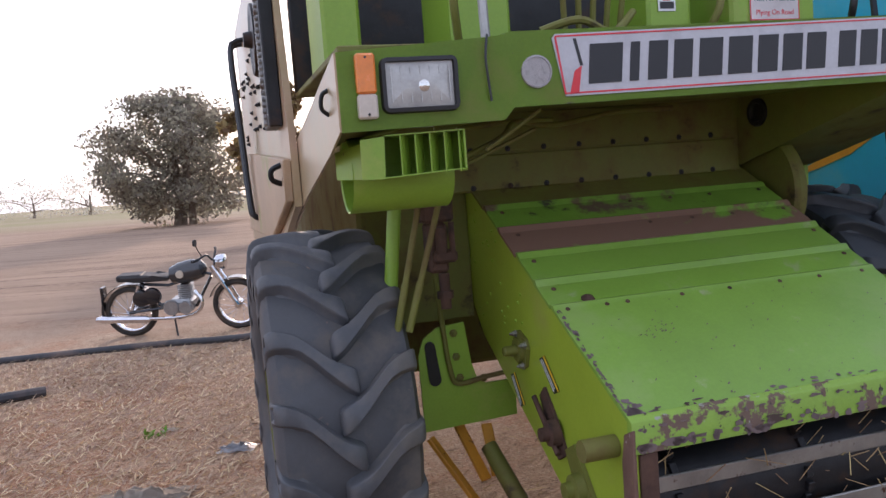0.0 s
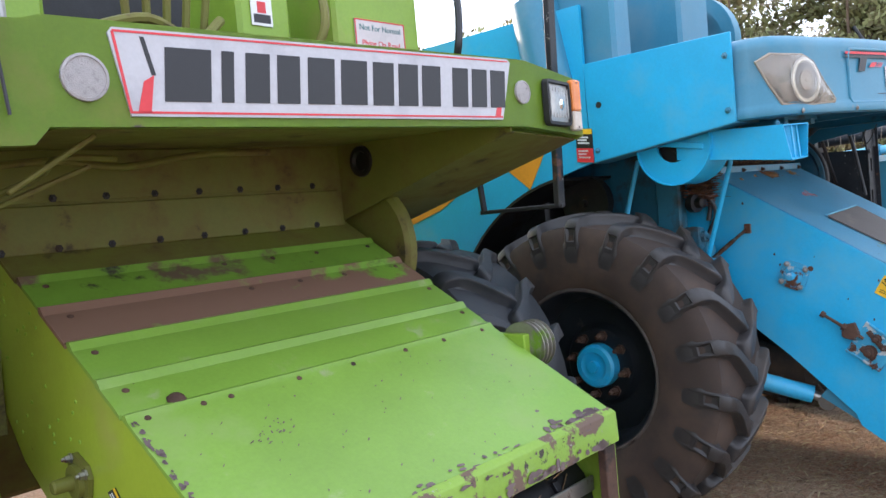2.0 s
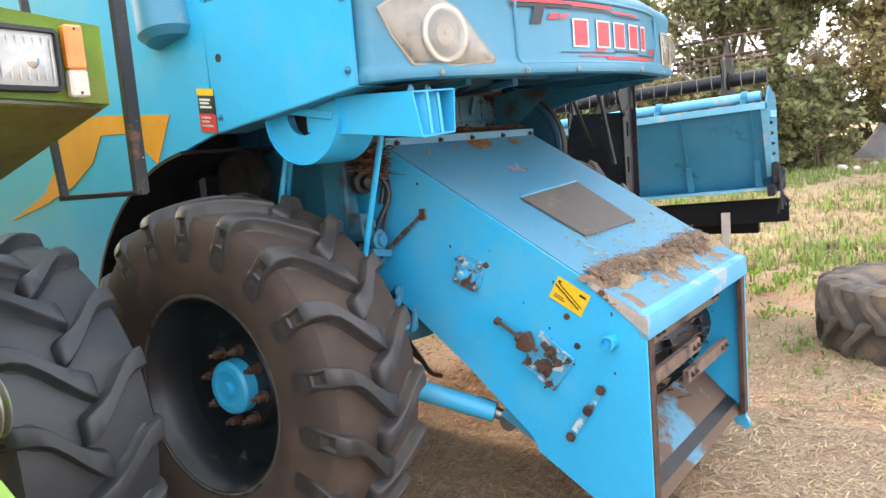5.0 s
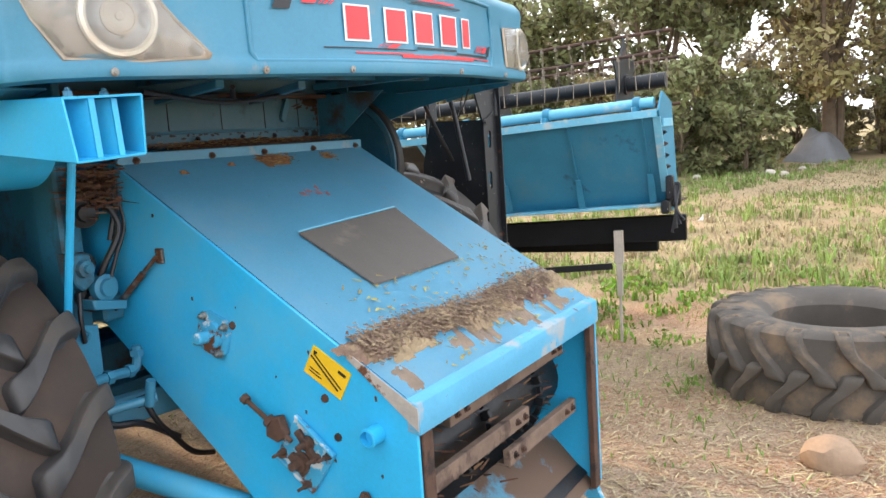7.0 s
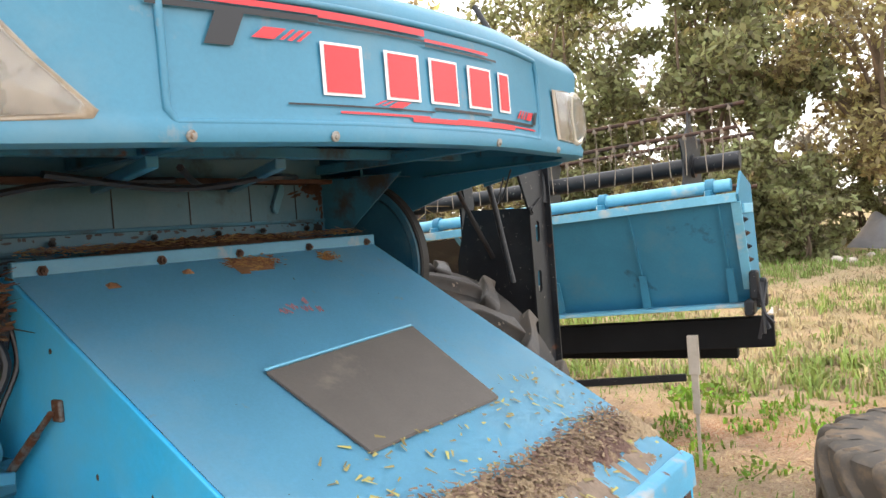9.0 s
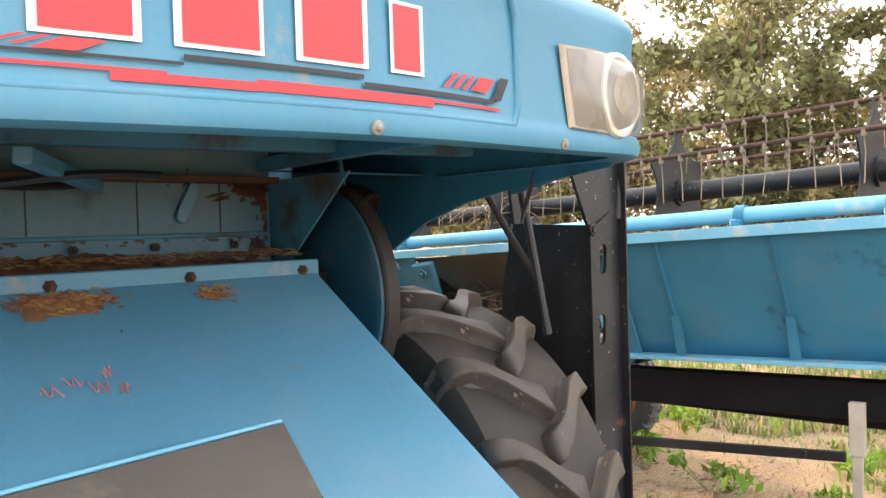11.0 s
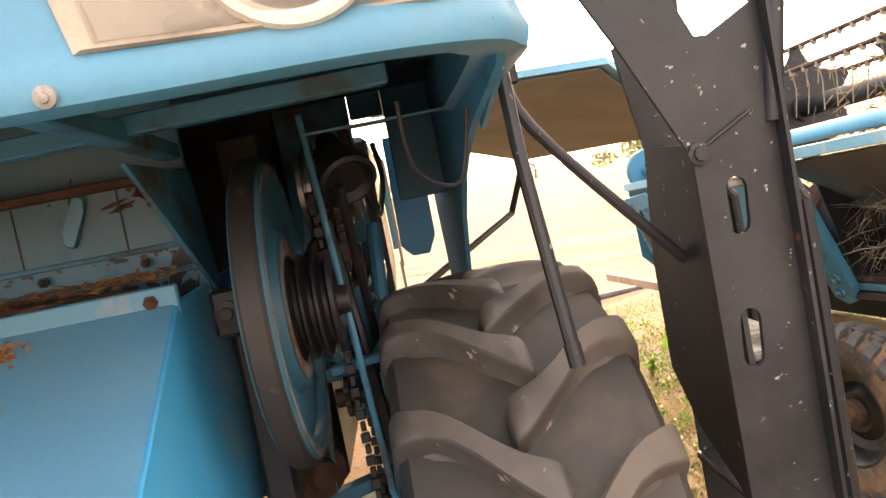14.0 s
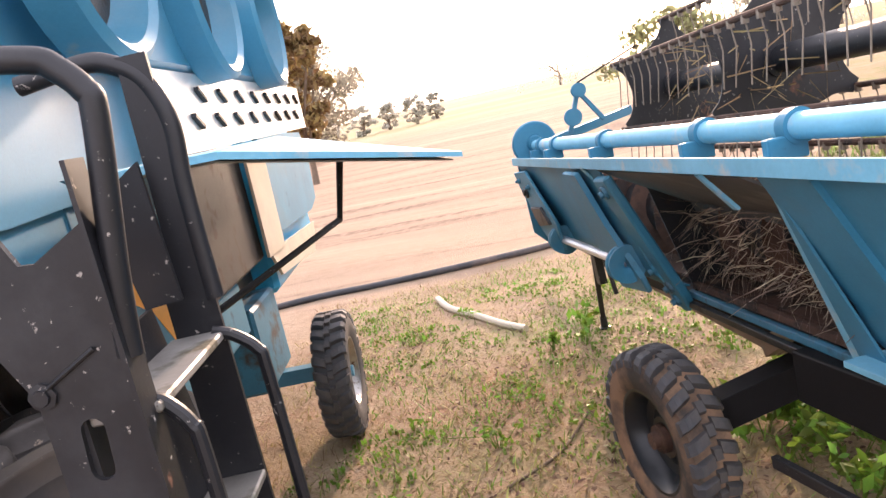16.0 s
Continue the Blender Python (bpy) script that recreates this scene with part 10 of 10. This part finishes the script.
blades("dry_grass", 17000, lambda r: (5.6 + r.random() * 6.4, 3.0 + r.random() * 7.5), (0.03, 0.12), 0.0035, M_GRASS, "short dry grass with some green", "grass", 8, 0.62, patchy(0.7, 0.03, 2.0))
blades("green_grass", 10000, lambda r: (5.9 + r.random() * 4.4, 4.3 + r.random() * 6.0), (0.03, 0.10), 0.0045, mat("yellow_green_grass", (0.29, 0.30, 0.10), 0.65, 0, 0.2, 1.0, 0.0, island=0.5, thin=0.35), "short yellow-green grass around the trailer", "grass", 12, 0.6, patchy(0.6, 0.06, 11.0))
blades("straw_litter", 26000, lambda r: (-4.0 + r.random() * 5.0, 3.0 + r.random() * 7.0), (0.03, 0.11), 0.004, mat("bright_stubble", (0.52, 0.38, 0.25), 0.85, 0, 0.2, 9, 0.0, 90, island=0.4), "pale dry stubble and straw beside the green machine", "straw", 13, 0.8)
blades("green_grass", 16000, lambda r: (6.4 + r.random() * 9, 0.5 + r.random() * 10), (0.03, 0.12), 0.004, M_WEED, "patches of short green grass", "grass", 9, 0.45, patchy(0.8, 0.22, 8.0))
blades("tall_grass", 38000, lambda r: (11.3 + r.random() * 20, -9 + r.random() * 22), (0.04, 0.17), 0.007, mat("rough_grass", (0.215, 0.165, 0.08), 0.75, 0, 0.2, 1, 0.0, island=0.5, thin=0.3), "rough tall grass below the trees", "grass", 10, 0.72, patchy(0.35, -0.25, 4.0))
def tufts(name, n, area, length, m, label, seed, gate):
    """Clumps of upright blades fanning out from a foot."""
    rng = np.random.default_rng(seed)
    vs, fs = [], []
    for _ in range(n):
        u, v = area(rng)
        w = at(u, v)
        if not gate(w.x, w.y, rng):
            continue
        z = ground_height(w.x, w.y)
        h = length[0] + (length[1] - length[0]) * rng.random() ** 1.6
        for _k in range(9):
            a = rng.random() * 6.283
            lean = 0.15 + 0.75 * rng.random()
            L = h * (0.6 + 0.6 * rng.random())
            c_, s_ = math.cos(a), math.sin(a)
            x, y = w.x + rng.normal() * 0.05, w.y + rng.normal() * 0.05
            wd = 0.006 + 0.006 * rng.random()
            q = len(vs)
            vs += [(x - s_ * wd, y + c_ * wd, z), (x + s_ * wd, y - c_ * wd, z), (x + c_ * lean * L * 0.4 + s_ * wd, y + s_ * lean * L * 0.4 - c_ * wd, z + L * 0.62), (x + c_ * lean * L * 0.4 - s_ * wd, y + s_ * lean * L * 0.4 + c_ * wd, z + L * 0.62), (x + c_ * lean * L, y + s_ * lean * L, z + L * (0.95 - 0.35 * lean))]
            fs += [(q, q + 1, q + 2, q + 3), (q + 3, q + 2, q + 4)]
    me = bpy.data.meshes.new(name)
    me.from_pydata(vs, [], fs)
    me.materials.append(m)
    return tagged(new(name, me), label, "grass", "", "stuff")
far_area = lambda r: (10.8 + 20 * r.random() ** 1.3, -9 + r.random() * 22)
tufts("tall_grass", 4600, far_area, (0.05, 0.22), mat("pale_dry_grass", (0.36, 0.31, 0.19), 0.8, 0, 0.2, 1, 0.0, island=0.45, thin=0.35), "pale dry tufts of grass below the trees", 31, patchy(0.45, 0.0, 14.0))
tufts("green_grass", 9000, far_area, (0.06, 0.26), mat("lush_grass", (0.20, 0.27, 0.075), 0.7, 0, 0.2, 1, 0.0, island=0.5, thin=0.4), "green tufts of grass below the trees", 32, patchy(0.4, 0.10, 6.0))
tufts("green_grass", 1100, lambda r: (5.9 + 4.6 * r.random(), 5.2 + 4.6 * r.random()), (0.015, 0.06), M_WEED, "low green sprouts between dry stalks beside the trailer", 34, patchy(0.9, 0.12, 23.0))
blades("leaf_litter", 5000, lambda r: (5.8 + 4.8 * r.random(), 3.2 + 5.5 * r.random()), (0.02, 0.06), 0.010, mat("brown_leaf_litter", (0.20, 0.12, 0.07), 0.85, 0, 0.2, 9, 0.0, 90, island=0.5), "brown leaf litter and stalks on bare soil", "litter", 35, 0.92, patchy(0.6, 0.0, 27.0))
tufts("green_grass", 900, lambda r: (7.6 + 4.5 * r.random(), -1.5 + 5.0 * r.random()), (0.03, 0.12), M_WEED, "low green tufts on the trodden soil", 33, patchy(0.9, 0.22, 3.0))
def weed(u, v, n, r, h, seed, size=0.05):
    rng = np.random.default_rng(seed)
    w = at(u, v)
    z = ground_height(w.x, w.y)
    pl = new("weed")
    pl.matrix_world = pose(w.x, w.y, z)
    OFF[pl] = Vector((0, 0, 0))
    tagged(pl, "leafy green weed growing in the dry ground", "weed", "weeds")
    cs = [(rng.normal() * r * 0.5, rng.normal() * r * 0.5, h * (0.3 + 0.6 * rng.random()), r * 0.35) for _ in range(7)]
    for c in cs:
        bm = B()
        tube(bm, [(c[0] * 0.2, c[1] * 0.2, -0.01), (c[0] * 0.7, c[1] * 0.7, c[2] * 0.6), c[:3]], 0.004, 5, 0.4)
        part("stem", bm, M_WEED, pl)
    vv, ff = leaf_cloud(cs, n, size, rng)
    vv[:, 2] = np.maximum(vv[:, 2], 0.01)
    me = bpy.data.meshes.new("leaves")
    me.from_pydata(vv.tolist(), [], ff.tolist())
    me.materials.append(M_WEED)
    ob = new("leaves", me)
    ob.parent = pl
for k, (u, v, n, r, h) in enumerate(((8.9, 4.9, 160, 0.35, 0.28), (9.3, 5.05, 170, 0.4, 0.32), (9.0, 4.4, 120, 0.3, 0.22), (9.8, 4.9, 150, 0.4, 0.3), (9.6, 4.2, 110, 0.3, 0.24), (8.2, 7.1, 26, 0.10, 0.26), (8.3, 7.6, 20, 0.10, 0.2), (7.35, 5.6, 40, 0.10, 0.16), (9.4, 3.4, 80, 0.25, 0.2), (10.6, 4.4, 120, 0.4, 0.25), (7.55, 1.45, 26, 0.12, 0.12), (7.6, 0.98, 18, 0.08, 0.10), (7.3, 8.6, 40, 0.14, 0.12), (6.7, 5.1, 30, 0.12, 0.10), (-0.55, 5.84, 22, 0.10, 0.05), (8.6, 1.9, 40, 0.2, 0.12), (10.2, 2.6, 70, 0.3, 0.2), (7.6, 6.3, 60, 0.30, 0.06), (8.0, 5.6, 50, 0.30, 0.07), (6.9, 6.0, 40, 0.28, 0.05), (8.7, 8.3, 40, 0.2, 0.10), (7.9, 9.0, 36, 0.2, 0.08), (6.8, 8.2, 30, 0.16, 0.08), (9.1, 6.4, 44, 0.2, 0.12), (8.5, 3.0, 34, 0.18, 0.09), (7.4, 2.3, 24, 0.12, 0.07), (8.9, 0.2, 40, 0.2, 0.10), (8.75, 5.05, 150, 0.26, 0.30), (9.05, 5.25, 160, 0.3, 0.34), (9.35, 5.4, 170, 0.3, 0.36), (9.15, 4.85, 150, 0.28, 0.26), (9.5, 5.1, 160, 0.32, 0.34), (9.0, 4.6, 130, 0.26, 0.22), (9.3, 4.5, 140, 0.28, 0.26), (8.85, 4.3, 90, 0.22, 0.16), (9.7, 5.5, 170, 0.34, 0.38), (9.9, 5.1, 150, 0.3, 0.34), (7.95, 7.1, 20, 0.07, 0.22))):
    weed(u, v, n, r, h, 200 + k, 0.05 if h > 0.18 else 0.026)
